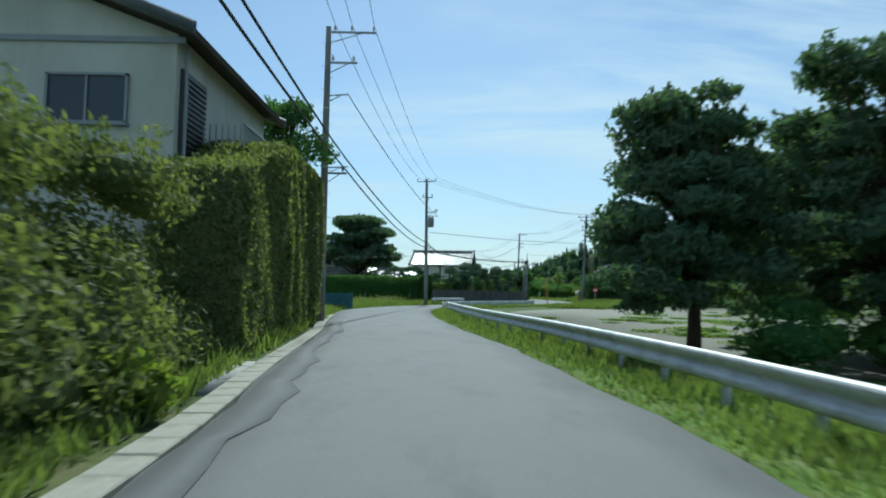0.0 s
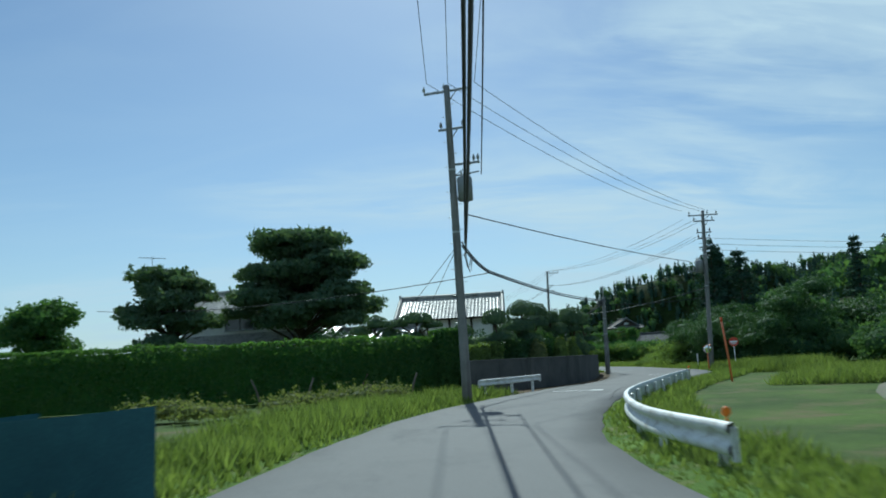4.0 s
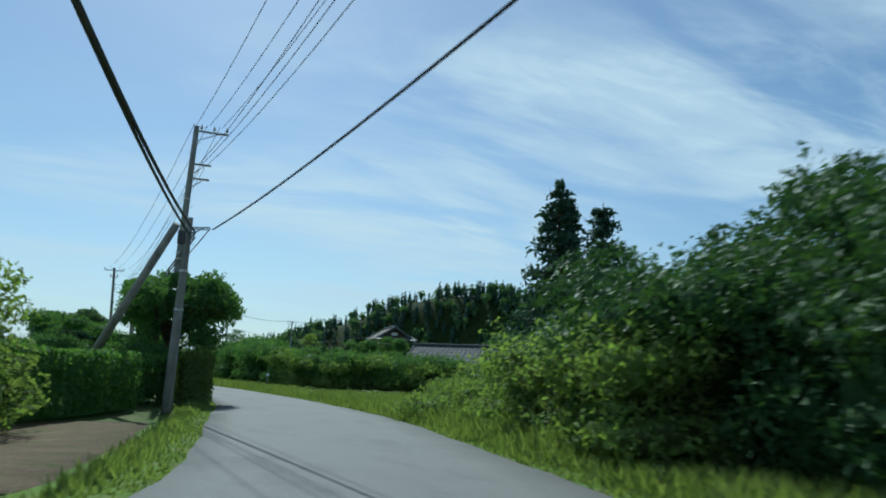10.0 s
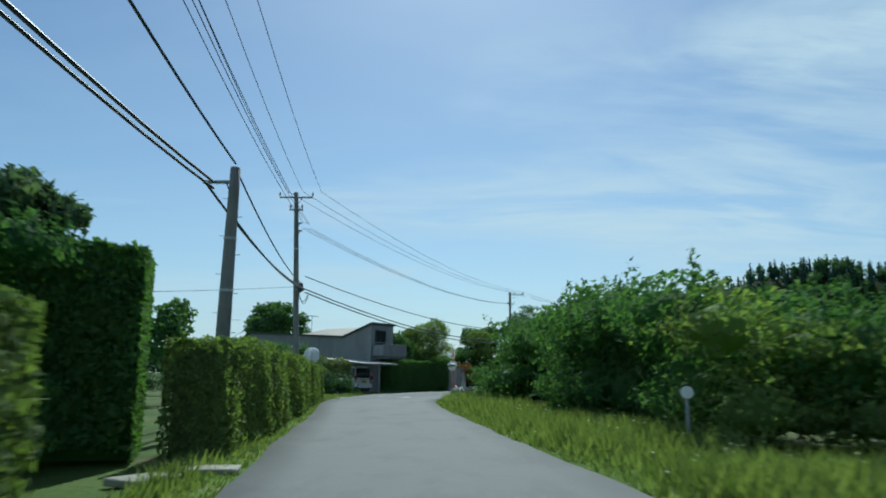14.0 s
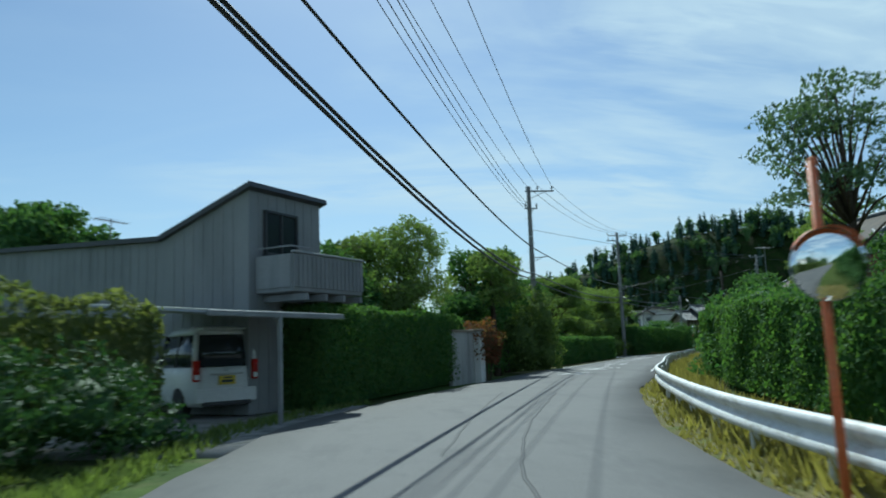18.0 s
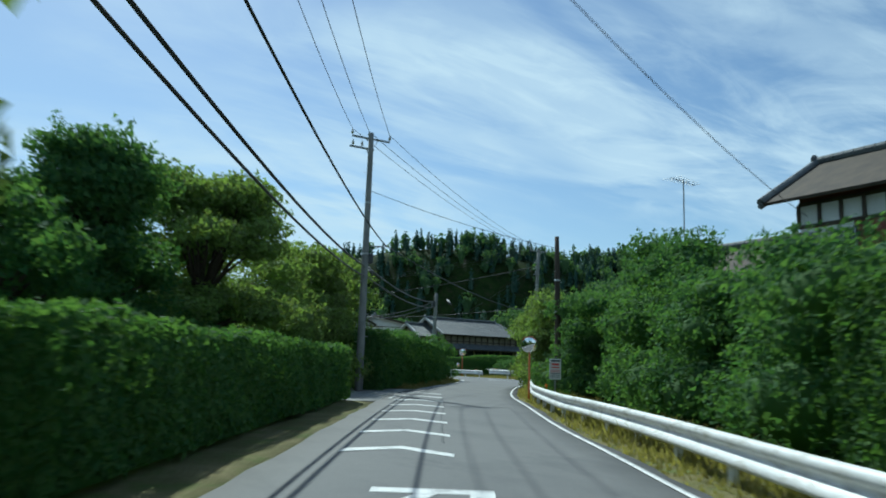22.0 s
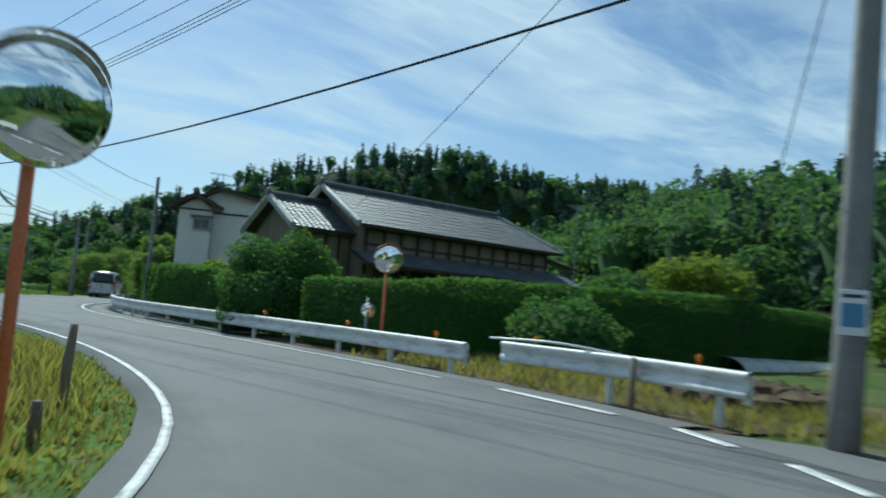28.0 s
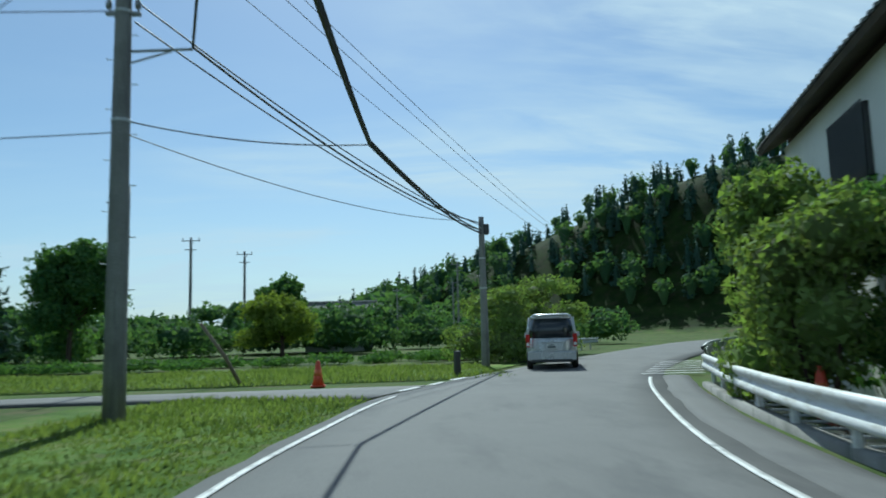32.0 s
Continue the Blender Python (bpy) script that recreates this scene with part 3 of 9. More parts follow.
road = ribbon("road", edge_wobble(LE, 0.05), edge_wobble(RE, 0.06), 0.0, M_ASPHALT, 6, 0.015)
tagged(road, "narrow grey asphalt country lane with worn patches", "road", kind="structure")
SIDE_A = evenly([(50.6, 240.4), (53.4, 240.8), (55.6, 237.5), (60.5, 229), (68, 216)], 30)
SIDE_B = evenly([(56.6, 252.3), (58.4, 249.8), (59.2, 246), (61.0, 240.5), (74, 218)], 30)
side_road = ribbon("side_road", SIDE_B, SIDE_A, -0.012, M_ASPHALT, 5)
tagged(side_road, "grey asphalt side road leading off the bend", "road", kind="structure")
LANE_A, LANE_B = evenly([(50.2, 293.6), (46, 294.6), (40, 294.9), (16, 292.5)], 24), evenly([(51.6, 297.0), (46, 297.0), (40, 296.9), (15, 295.2)], 24)
farm_lane = ribbon("farm_lane", LANE_A, LANE_B, -0.012, M_ASPHALT, 3)
tagged(farm_lane, "pale asphalt farm track between grass and fields", "road", kind="structure")


def slice_of(p, y0, y1):
    return p[(p[:, 1] >= y0) & (p[:, 1] <= y1)]


def along(p, y0, y1, off):
    """A piece of an edge line between two northings, moved to its left by off."""
    q = slice_of(p + normals2(p) * off, y0, y1)
    return q


def verge(name, base, y0, y1, o0, o1, material, z=GZ + 0.01, label="", wob=0.12):
    a = slice_of(base, y0, y1)
    nn = normals2(a)
    v = ribbon(name, edge_wobble(a + nn * o0, 0.03), edge_wobble(a + nn * o1, wob), z, material, 3, 0.03)
    return tagged(v, label, "verge", kind="structure")


verge("grass_verge", LE, 27, 62, -0.1, 2.6, M_LAWN, label="bright roadside grass bank with weeds")
verge("grass_verge", RE, -14, 84, 0.1, -1.9, M_LAWN, label="bright green grass verge under the guard rail")
verge("grass_verge", RE, 84, 166, 0.1, -1.7, M_LAWN, label="weedy green verge along the lane")
verge("grass_verge", LE, 95, 168, -0.1, 1.2, M_LAWN, label="thin grass edge below the hedge")
verge("dry_verge", RE, 167, 239, 0.1, -1.7, M_DRY, label="dry straw-coloured verge under the rail")
verge("dry_verge", LE, 200, 223, -0.1, 1.4, M_DRY, label="sandy dry verge beside the hedge")
verge("dry_verge", LE, 230, 247, -0.1, 2.0, M_DRY, label="dry grassy verge at the bend")
verge("grass_verge", LE, 247, 268, -0.1, 2.2, M_LAWN, label="grass strip between ditch and lane")
verge("grass_verge", LE, 268, 293, -0.1, 6.0, M_LAWN, label="mown lawn beside the lane")
patch = ribbon("lawn", evenly([(10, 299.3), (30, 299.2), (52.5, 299.5)], 20), evenly([(12, 310), (32, 310), (56.5, 308.5)], 20), GZ + 0.01, M_LAWN, 4)
tagged(patch, "sunlit mown grass field beside the farm track", "grass", kind="structure")
patch = ribbon("soil_strip", evenly([(57.4, 251.5), (57.6, 256), (56.9, 262), (56.0, 267)], 14), evenly([(66, 250.5), (63, 256), (58.6, 262), (57.0, 267)], 14), GZ + 0.012, M_SOIL, 4)
tagged(patch, "bare brown soil with straw behind the rail", "soil", kind="structure")
patch = ribbon("paddy_field", evenly([(3.6, 12), (5, 30), (4.2, 46), (9, 58), (17, 68)], 20), evenly([(60, 10), (62, 30), (62, 48), (60, 62), (52, 72)], 20), GZ + 0.008, M_PADDY, 6)
tagged(patch, "brown drained paddy field with green stubble rows", "field", kind="structure")
patch = ribbon("paddy_field", evenly([(13.0, 70.8), (16.5, 75), (20.0, 80)], 12), evenly([(54, 73), (50, 78), (46, 83)], 12), GZ + 0.008, M_PADDY, 5)
tagged(patch, "brown paddy with patchy green below the bank", "field", kind="structure")
patch = ribbon("paddy_field", evenly([(20.6, 120), (20.4, 126), (19.8, 132)], 8), evenly([(50, 122), (48, 128), (46, 133)], 8), GZ + 0.008, M_PADDY, 4)
tagged(patch, "wet brown paddy strip behind the grass", "field", kind="structure")
ap = slice_of(LE, 221.4, 230.4)
patch = ribbon("side_lane", ap - normals2(ap) * 0.15, ap + normals2(ap) * 3.4, 0.0, M_CONC2, 3)
tagged(patch, "worn grey paved entrance beside the lane", "driveway", kind="structure")
patch = ribbon("driveway", evenly([(8.9, 168.2), (4.5, 168.5)], 6), evenly([(9.4, 172.5), (4.8, 172.0)], 6), -0.02, M_CONC2, 2)
tagged(patch, "grey concrete driveway apron", "driveway", kind="structure")
patch = ribbon("driveway", evenly([(9.3, 177.5), (5.5, 178.5)], 6), evenly([(11.2, 185.0), (7.0, 188.0)], 6), -0.02, M_CONC2, 2)
tagged(patch, "grey concrete forecourt under the carport", "driveway", kind="structure")

patch = ribbon("soil_patch", evenly([(11.6, 98.5), (12.1, 103), (12.2, 108.6)], 10), evenly([(4.0, 98.5), (4.5, 103), (6.0, 108.8)], 10), GZ + 0.012, M_SOIL, 4)
tagged(patch, "bare grey-brown soil plot beside the lane", "soil", kind="structure")
# gutter with concrete cover slabs along the first hedge
GUT = evenly(LEFT, 900)
gut = GUT[(GUT[:, 1] > -8) & (GUT[:, 1] < 36)]
gn = normals2(gut)
gut_s = np.r_[0, np.cumsum(np.linalg.norm(np.diff(gut, axis=0), axis=1))]
gutter = thing("gutter", (gut[0][0], gut[0][1], 0), "roadside gutter covered with pale concrete slabs", "gutter", kind="structure")
slab = Geo().box((0, 0, 0), (0.34, 0.585, 0.1), 0, 0.012)
slab_me = bpy.data.meshes.new("slab")
slab_me.from_pydata(slab.v, [], slab.f)
slab_me.materials.append(M_SLAB)
for s in np.arange(0.3, gut_s[-1] - 0.3, 0.6):
    x, y = np.interp(s, gut_s, gut[:, 0]), np.interp(s, gut_s, gut[:, 1])
    nx, ny = np.interp(s, gut_s, gn[:, 0]), np.interp(s, gut_s, gn[:, 1])
    o = new("slab", slab_me)
    o.parent = gutter
    o.matrix_local = gutter.matrix_world.inverted() @ pose(x + nx * 0.2, y + ny * 0.2, -0.035 + rng.normal() * 0.003, 0, 0, math.degrees(math.atan2(ny, nx)) + rng.normal() * 0.4)

# ---- road markings ----


def stripe(name, pts, width, z, label, parent=None):
    p = np.asarray(pts, float)
    n = normals2(p)
    o = ribbon(name, p + n * width / 2, p - n * width / 2, z, M_PAINT, 1, 0, 0.004)
    return tagged(o, label, "road marking", kind="structure")


def mark(name, polys, z, label):
    g = Geo()
    for poly in polys:
        g.prism(poly, z - 0.004, z)
    return tagged(g.make(name, M_PAINT), label, "road marking", kind="structure")


LZ = 0.016
stripe("edge_line", along(LE, 201, 207.5, -0.22), 0.115, LZ, "white edge line, worn and dusty")
stripe("edge_line", along(LE, 222.5, 225, -0.28), 0.115, LZ, "short white edge line before the gap")
stripe("edge_line", along(LE, 228.8, 294, -0.28), 0.09, LZ, "white edge line round the bend")
stripe("edge_line", along(RE, 196, 239.5, 0.2), 0.09, LZ, "thin worn white edge line")
stripe("edge_line", along(RE, 255.5, 297, 0.3), 0.09, LZ, "white edge line beside the guard rail")
for a, b in [((52.6, 243.2), (53.5, 244.5)), ((54.0, 245.2), (54.7, 246.3)), ((55.0, 247.0), (55.6, 248.1)), ((55.9, 248.8), (56.4, 249.8)), ((56.6, 250.6), (56.9, 251.6)), ((56.9, 252.6), (56.8, 255.0))]:
    stripe("dash_line", [a, ((a[0] + b[0]) / 2, (a[1] + b[1]) / 2), b], 0.17, LZ, "short white dash across the side road")
for a, b in [((50.9, 295.0), (51.4, 296.1)), ((51.7, 296.7), (52.1, 297.6)), ((52.4, 298.3), (52.9, 299.3))]:
    stripe("dash_line", [a, ((a[0] + b[0]) / 2, (a[1] + b[1]) / 2), b], 0.2, LZ, "short white dash across the farm track")
for k in range(7):
    c = np.array((58.6, 298.2)) + np.array((0.55, 1.15)) * k
    stripe("hatch_bar", [c + (-0.85, 0.12), c, c + (0.85, -0.12)], 0.28, LZ, "white hatch bar painted on the lane")
# chevrons pointing along the lane
for k in range(8):
    c = np.array((26.5, 210.8)) + np.array((1.28, 2.32)) * k
    d = np.array((0.52, 0.854))
    r = np.array((0.854, -0.52))
    wide, back, th = 0.78, 0.72, 0.34
    L, R_ = c - r * wide - d * back * 0.75, c + r * wide - d * back
    mark("chevron", [[tuple(c), tuple(L), tuple(L - d * th), tuple(c - d * th)], [tuple(c - d * th), tuple(R_ - d * th), tuple(R_), tuple(c)]], LZ + 0.003, "white chevron painted on the asphalt")


def strokes(name, c, d, polys, label, scale=1.0):
    """Painted strokes in a frame of their own: x across the lane, y along it."""
    d = np.array(d) / np.linalg.norm(d)
    r = np.array((d[1], -d[0]))
    out = [[tuple(np.array(c) + r * x * scale + d * y * scale) for x, y in p] for p in polys]
    return mark(name, out, LZ + 0.003, label)


GD = (0.5, 0.866)
strokes("road_text", (21.5, 200.6), GD, [[(-0.75, -0.15), (0.75, -0.15), (0.75, 0.12), (-0.75, 0.12)], [(0.0, 0.12), (0.22, 0.12), (0.32, 0.75), (0.08, 0.75)], [(-0.3, -0.6), (-0.08, -0.6), (0.15, -0.15), (-0.1, -0.15)]], "white katakana stroke painted on the road")
strokes("road_text", (22.2, 202.2), GD, [[(-0.75, 0.3), (0.5, 0.3), (0.5, 0.55), (-0.75, 0.55)], [(0.28, 0.3), (0.5, 0.3), (0.2, -0.6), (-0.7, -1.0), (-0.62, -1.15), (0.25, -0.8)], [(0.66, 0.2), (0.84, 0.2), (0.9, -0.15), (0.74, -0.15)], [(1.0, 0.2), (1.18, 0.2), (1.3, -0.15), (1.12, -0.15)]], "white katakana character painted on the road")
strokes("road_text", (23.6, 204.6), GD, [[(-0.1, -0.5), (0.14, -0.5), (0.16, 0.5), (-0.02, 0.5)]], "white long-vowel stroke painted on the road")
strokes("road_text", (24.8, 206.8), GD, [[(-0.6, 0.5), (0.6, 0.5), (0.6, 0.75), (-0.6, 0.75)], [(0.36, 0.5), (0.6, 0.5), (0.56, -0.4), (0.32, -0.4)], [(-0.5, -0.4), (-0.3, -0.4), (0.05, 0.5), (-0.15, 0.5)]], "white katakana character painted on the road")
strokes("road_text", (19.6, 196.9), GD, [[(-0.5, -0.5), (-0.28, -0.5), (-0.05, 0.6), (-0.3, 0.6)], [(-0.3, 0.4), (0.6, 0.4), (0.6, 0.65), (-0.3, 0.65)], [(0.1, -0.6), (0.3, -0.6), (0.5, 0.4), (0.3, 0.4)]], "white worn character painted on the road")
for c, d in (((2.9, 66.1), (0.35, 0.94)), ((11.4, 81.2), (0.4, 0.9)), ((11.4, 172.8), (0.03, 1.0)), ((53.1, 247.7), (-0.63, -0.77))):
    strokes("stop_mark", c, d, [[(-0.95, -0.09), (0.45, -0.09), (0.45, 0.09), (-0.95, 0.09)], [(0.45, -0.32), (0.9, -0.32), (0.9, 0.32), (0.45, 0.32)]], "white T-shaped junction mark on the lane")
strokes("stop_mark", (11.5, 80.2), (0.3, 0.95), [[(-0.2, -0.08), (0.9, -0.08), (0.9, 0.08), (-0.2, 0.08)]], "white worn cross bar on the lane")
# darker dirt beside the gutter
dp = slice_of(LE, -10, 27)
o = ribbon("dirt_strip", edge_wobble(dp - normals2(dp) * 0.06, 0.02), edge_wobble(dp - normals2(dp) * 0.5, 0.16), 0.0165, M_ASPHALT_DARK, 1, 0, 0.003)
tagged(o, "dark damp dirt strip beside the gutter", "road stain", kind="structure")
# darker tar seams and tyre marks
for pts in ([(12.4, 171.8), (12.7, 175), (14.0, 180), (16, 186)], [(14.8, 187), (13.2, 181), (12.0, 176)], [(27.3, 211), (29.5, 215), (33, 221)], [(2.4, 60), (4.4, 66), (8, 73)]):
    p = evenly(pts, 30)
    o = ribbon("tar_seam", edge_wobble(p, 0.02), edge_wobble(p, 0.02) - normals2(p) * 0.045, 0.0165, M_ASPHALT_DARK, 1, 0, 0.003)
    tagged(o, "dark tar seam in the asphalt", "road repair", kind="structure")

# ---- guard rails ----
PROF = [(0.0, -0.175), (0.05, -0.17), (0.076, -0.15), (0.084, -0.115), (0.076, -0.08), (0.045, -0.045), (0.008, -0.022), (0.008, 0.022), (0.045, 0.045), (0.076, 0.08), (0.084, 0.115), (0.076, 0.15), (0.05, 0.17), (0.0, 0.175), (-0.012, 0.172), (-0.004, 0.03), (-0.004, -0.03), (-0.012, -0.172)]


def guard_rail(pts, label, face=1, top=0.71, gap=2.0, near=True, material=M_ZINC, beads=(), slim=1.0):
    """A W-beam rail on posts; face: the side of the line on which the road lies."""
    p = curve_through(pts, 0.5)
    n = normals2(p) * face
    root = thing("guard_rail", (p[0][0], p[0][1], GZ), label, "guard rail")
    inv = root.matrix_world.inverted()
    prof = np.array(PROF) * slim
    k = len(prof)
    zc = top - 0.175 * slim
    v = np.concatenate([np.c_[q[0] + m[0] * (prof[:, 0] + 0.06), q[1] + m[1] * (prof[:, 0] + 0.06), np.full(k, zc) + prof[:, 1]] for q, m in zip(p, n)])
    v -= np.array(root.matrix_world.translation)
    i = np.arange(len(p) * k).reshape(len(p), k)
    j = np.roll(i, -1, 1)
    f = np.stack([i[:-1], i[1:], j[1:], j[:-1]], -1).reshape(-1, 4)
    from_arrays("beam", v, f, material, root, label="ribbed steel beam with dusty streaks")
    s = np.r_[0, np.cumsum(np.linalg.norm(np.diff(p, axis=0), axis=1))]
    g = Geo()
    g.tube([(0, 0, -0.25), (0, 0, top - 0.05)], 0.057, 10)
    g.tube([(0, 0, top - 0.05), (0, 0, top - 0.035)], [0.05, 0.02], 10)
    me = None
    for d in np.arange(0.5, s[-1] - 0.3, gap):
        x, y = np.interp(d, s, p[:, 0]), np.interp(d, s, p[:, 1])
        if me is None:
            o = g.make("post", material, root)
            me = o.data
        else:
            o = new("post", me)
            o.parent = root
        o.matrix_local = inv @ pose(x, y, GZ)
    for end, q, m in ((0, p[0], n[0]), (-1, p[-1], n[-1])):
        if end in beads or near:
            ax = Vector((m[0], m[1], 0))
            tx = Vector((-m[1], m[0], 0))
            c = Vector((q[0] - root.location.x + m[0] * 0.06, q[1] - root.location.y + m[1] * 0.06, zc))
            e = Geo()
            for a in range(5):
                w0, w1 = math.pi * a / 4, 0
                e.box(c + ax * (0.02 * math.cos(w0)) + tx * (0.05 * math.sin(w0) * (1 if end else -1)), (0.03, 0.05, 0.36 * slim), math.degrees(math.atan2(m[1], m[0])), 0.008)
            e.make("end_cap", material, root)
    for b in beads:
        if b < 0:
            continue
        x, y = np.interp(b, s, p[:, 0]), np.interp(b, s, p[:, 1])
        e = Geo()
        e.tube([(x - root.location.x, y - root.location.y, top - GZ - 0.06), (x - root.location.x, y - root.location.y, top - GZ + 0.05)], 0.012, 6)
        e.lathe([(0.015, -0.012), (0.05, -0.012), (0.055, 0), (0.05, 0.012), (0.015, 0.012)], (x - root.location.x, y - root.location.y, top - GZ + 0.09), 14, Matrix.Rotation(math.pi / 2, 4, "X"))
        e.make("reflector", M_REFL, root, label="round orange reflector")
    return root


guard_rail([(3.5, -14), (3.45, 0), (3.35, 7), (3.1, 12), (2.6, 18), (1.7, 26), (1.1, 33), (0.6, 40), (0.45, 44)], "long weathered galvanised guard rail along the paddy", 1, top=0.6)
guard_rail([(0.15, 46.5), (0.3, 50), (1.6, 55), (4.2, 61), (6.6, 66), (8.0, 68.8), (8.9, 70.6)], "whitish guard rail bending with the lane", 1, top=0.5, beads=(0.3, 25.2), material=M_WHITEP)
guard_rail([(-0.9, 65.0), (0.7, 67.2), (2.0, 69.3)], "short white guard rail before a garden wall", -1, top=0.62, material=M_WHITEP, slim=0.66)
guard_rail([(14.75, 171.0), (14.95, 172.2), (15.65, 176), (17.1, 181), (18.9, 186.2), (21.1, 191), (23.9, 197.4), (26.85, 203.6), (29.7, 208.6), (32.1, 213.1), (33.5, 215.9), (36.85, 221.4), (39.1, 224.6), (43.2, 230.2), (47.0, 234.4), (50.3, 238.2), (52.5, 240.9), (53.3, 242.0)], "long white-grey guard rail curving past hedges", 1, top=0.57, beads=(1.0, 52.0, 79.5), material=M_WHITEP)
guard_rail([(58.0, 251.4), (58.1, 253.5), (57.6, 256.0)], "short white guard rail on bare soil", 1, beads=(0.9, 4.0), material=M_WHITEP)
guard_rail([(57.5, 257.0), (57.0, 260.5), (56.0, 265.5), (55.1, 270), (54.4, 274.5), (54.3, 279.5), (54.9, 284.4), (56.4, 289.8), (58.6, 296)], "curved galvanised guard rail above a drainage ditch", 1, top=0.6, beads=(1.0, 4.2, 8.0), material=M_WHITEP)
guard_rail([(60.2, 299.5), (63.5, 306), (67.5, 312.5), (73, 320), (80, 329)], "far guard rail along the wooded slope", 1, near=False)
guard_rail([(57.5, 316), (61, 322), (66, 329.5)], "low far guard rail at the field edge", -1, near=False)

# steel grating over the ditch beside the last bend
grate = thing("ditch_grating", (54.9, 274, GZ), "rusty steel bars across a concrete ditch", "grating", kind="structure")
gi = grate.matrix_world.inverted()
gp = evenly([(56.3, 267.0), (55.4, 272), (55.0, 278), (55.4, 283), (56.8, 289), (58.4, 294)], 40)
gnn = normals2(gp)
for q, m in zip(gp, gnn):
    o = Geo().tube([(q[0] - m[0] * 0.55, q[1] - m[1] * 0.55, 0.02), (q[0] + m[0] * 0.55, q[1] + m[1] * 0.55, 0.02)], 0.018, 6).make("bar", M_ZINC)
    o.parent = grate
    o.matrix_parent_inverse = gi
# no depth here: the ditch's shade is painted on a flat sheet
ditch = ribbon("ditch", gp - gnn * 0.6, gp + gnn * 0.6, GZ + 0.02, M_DITCH_SHADE, 1)
tagged(ditch, "concrete drainage ditch, a flat sheet coloured as its shade", "ditch", kind="structure")
kerb = ribbon("kerb", gp + gnn * 0.62, gp + gnn * 0.8, 0.05, M_CONC2, 1, 0, 0.2)
tagged(kerb, "grey concrete ditch edge", "kerb", kind="structure")
patch = ribbon("driveway", evenly([(-2.3, 8.9), (-9.0, 8.4)], 8), evenly([(-2.75, 12.5), (-9.0, 12.6)], 8), -0.02, M_CONC2, 2)
tagged(patch, "worn concrete driveway between two hedges", "driveway", kind="structure")
shoulder = verge("shoulder", RE, 251, 298, 0.05, -0.7, M_ASPHALT, GZ + 0.03, "grey asphalt shoulder outside the edge line", 0.03)

# ---- utility poles and cables ----


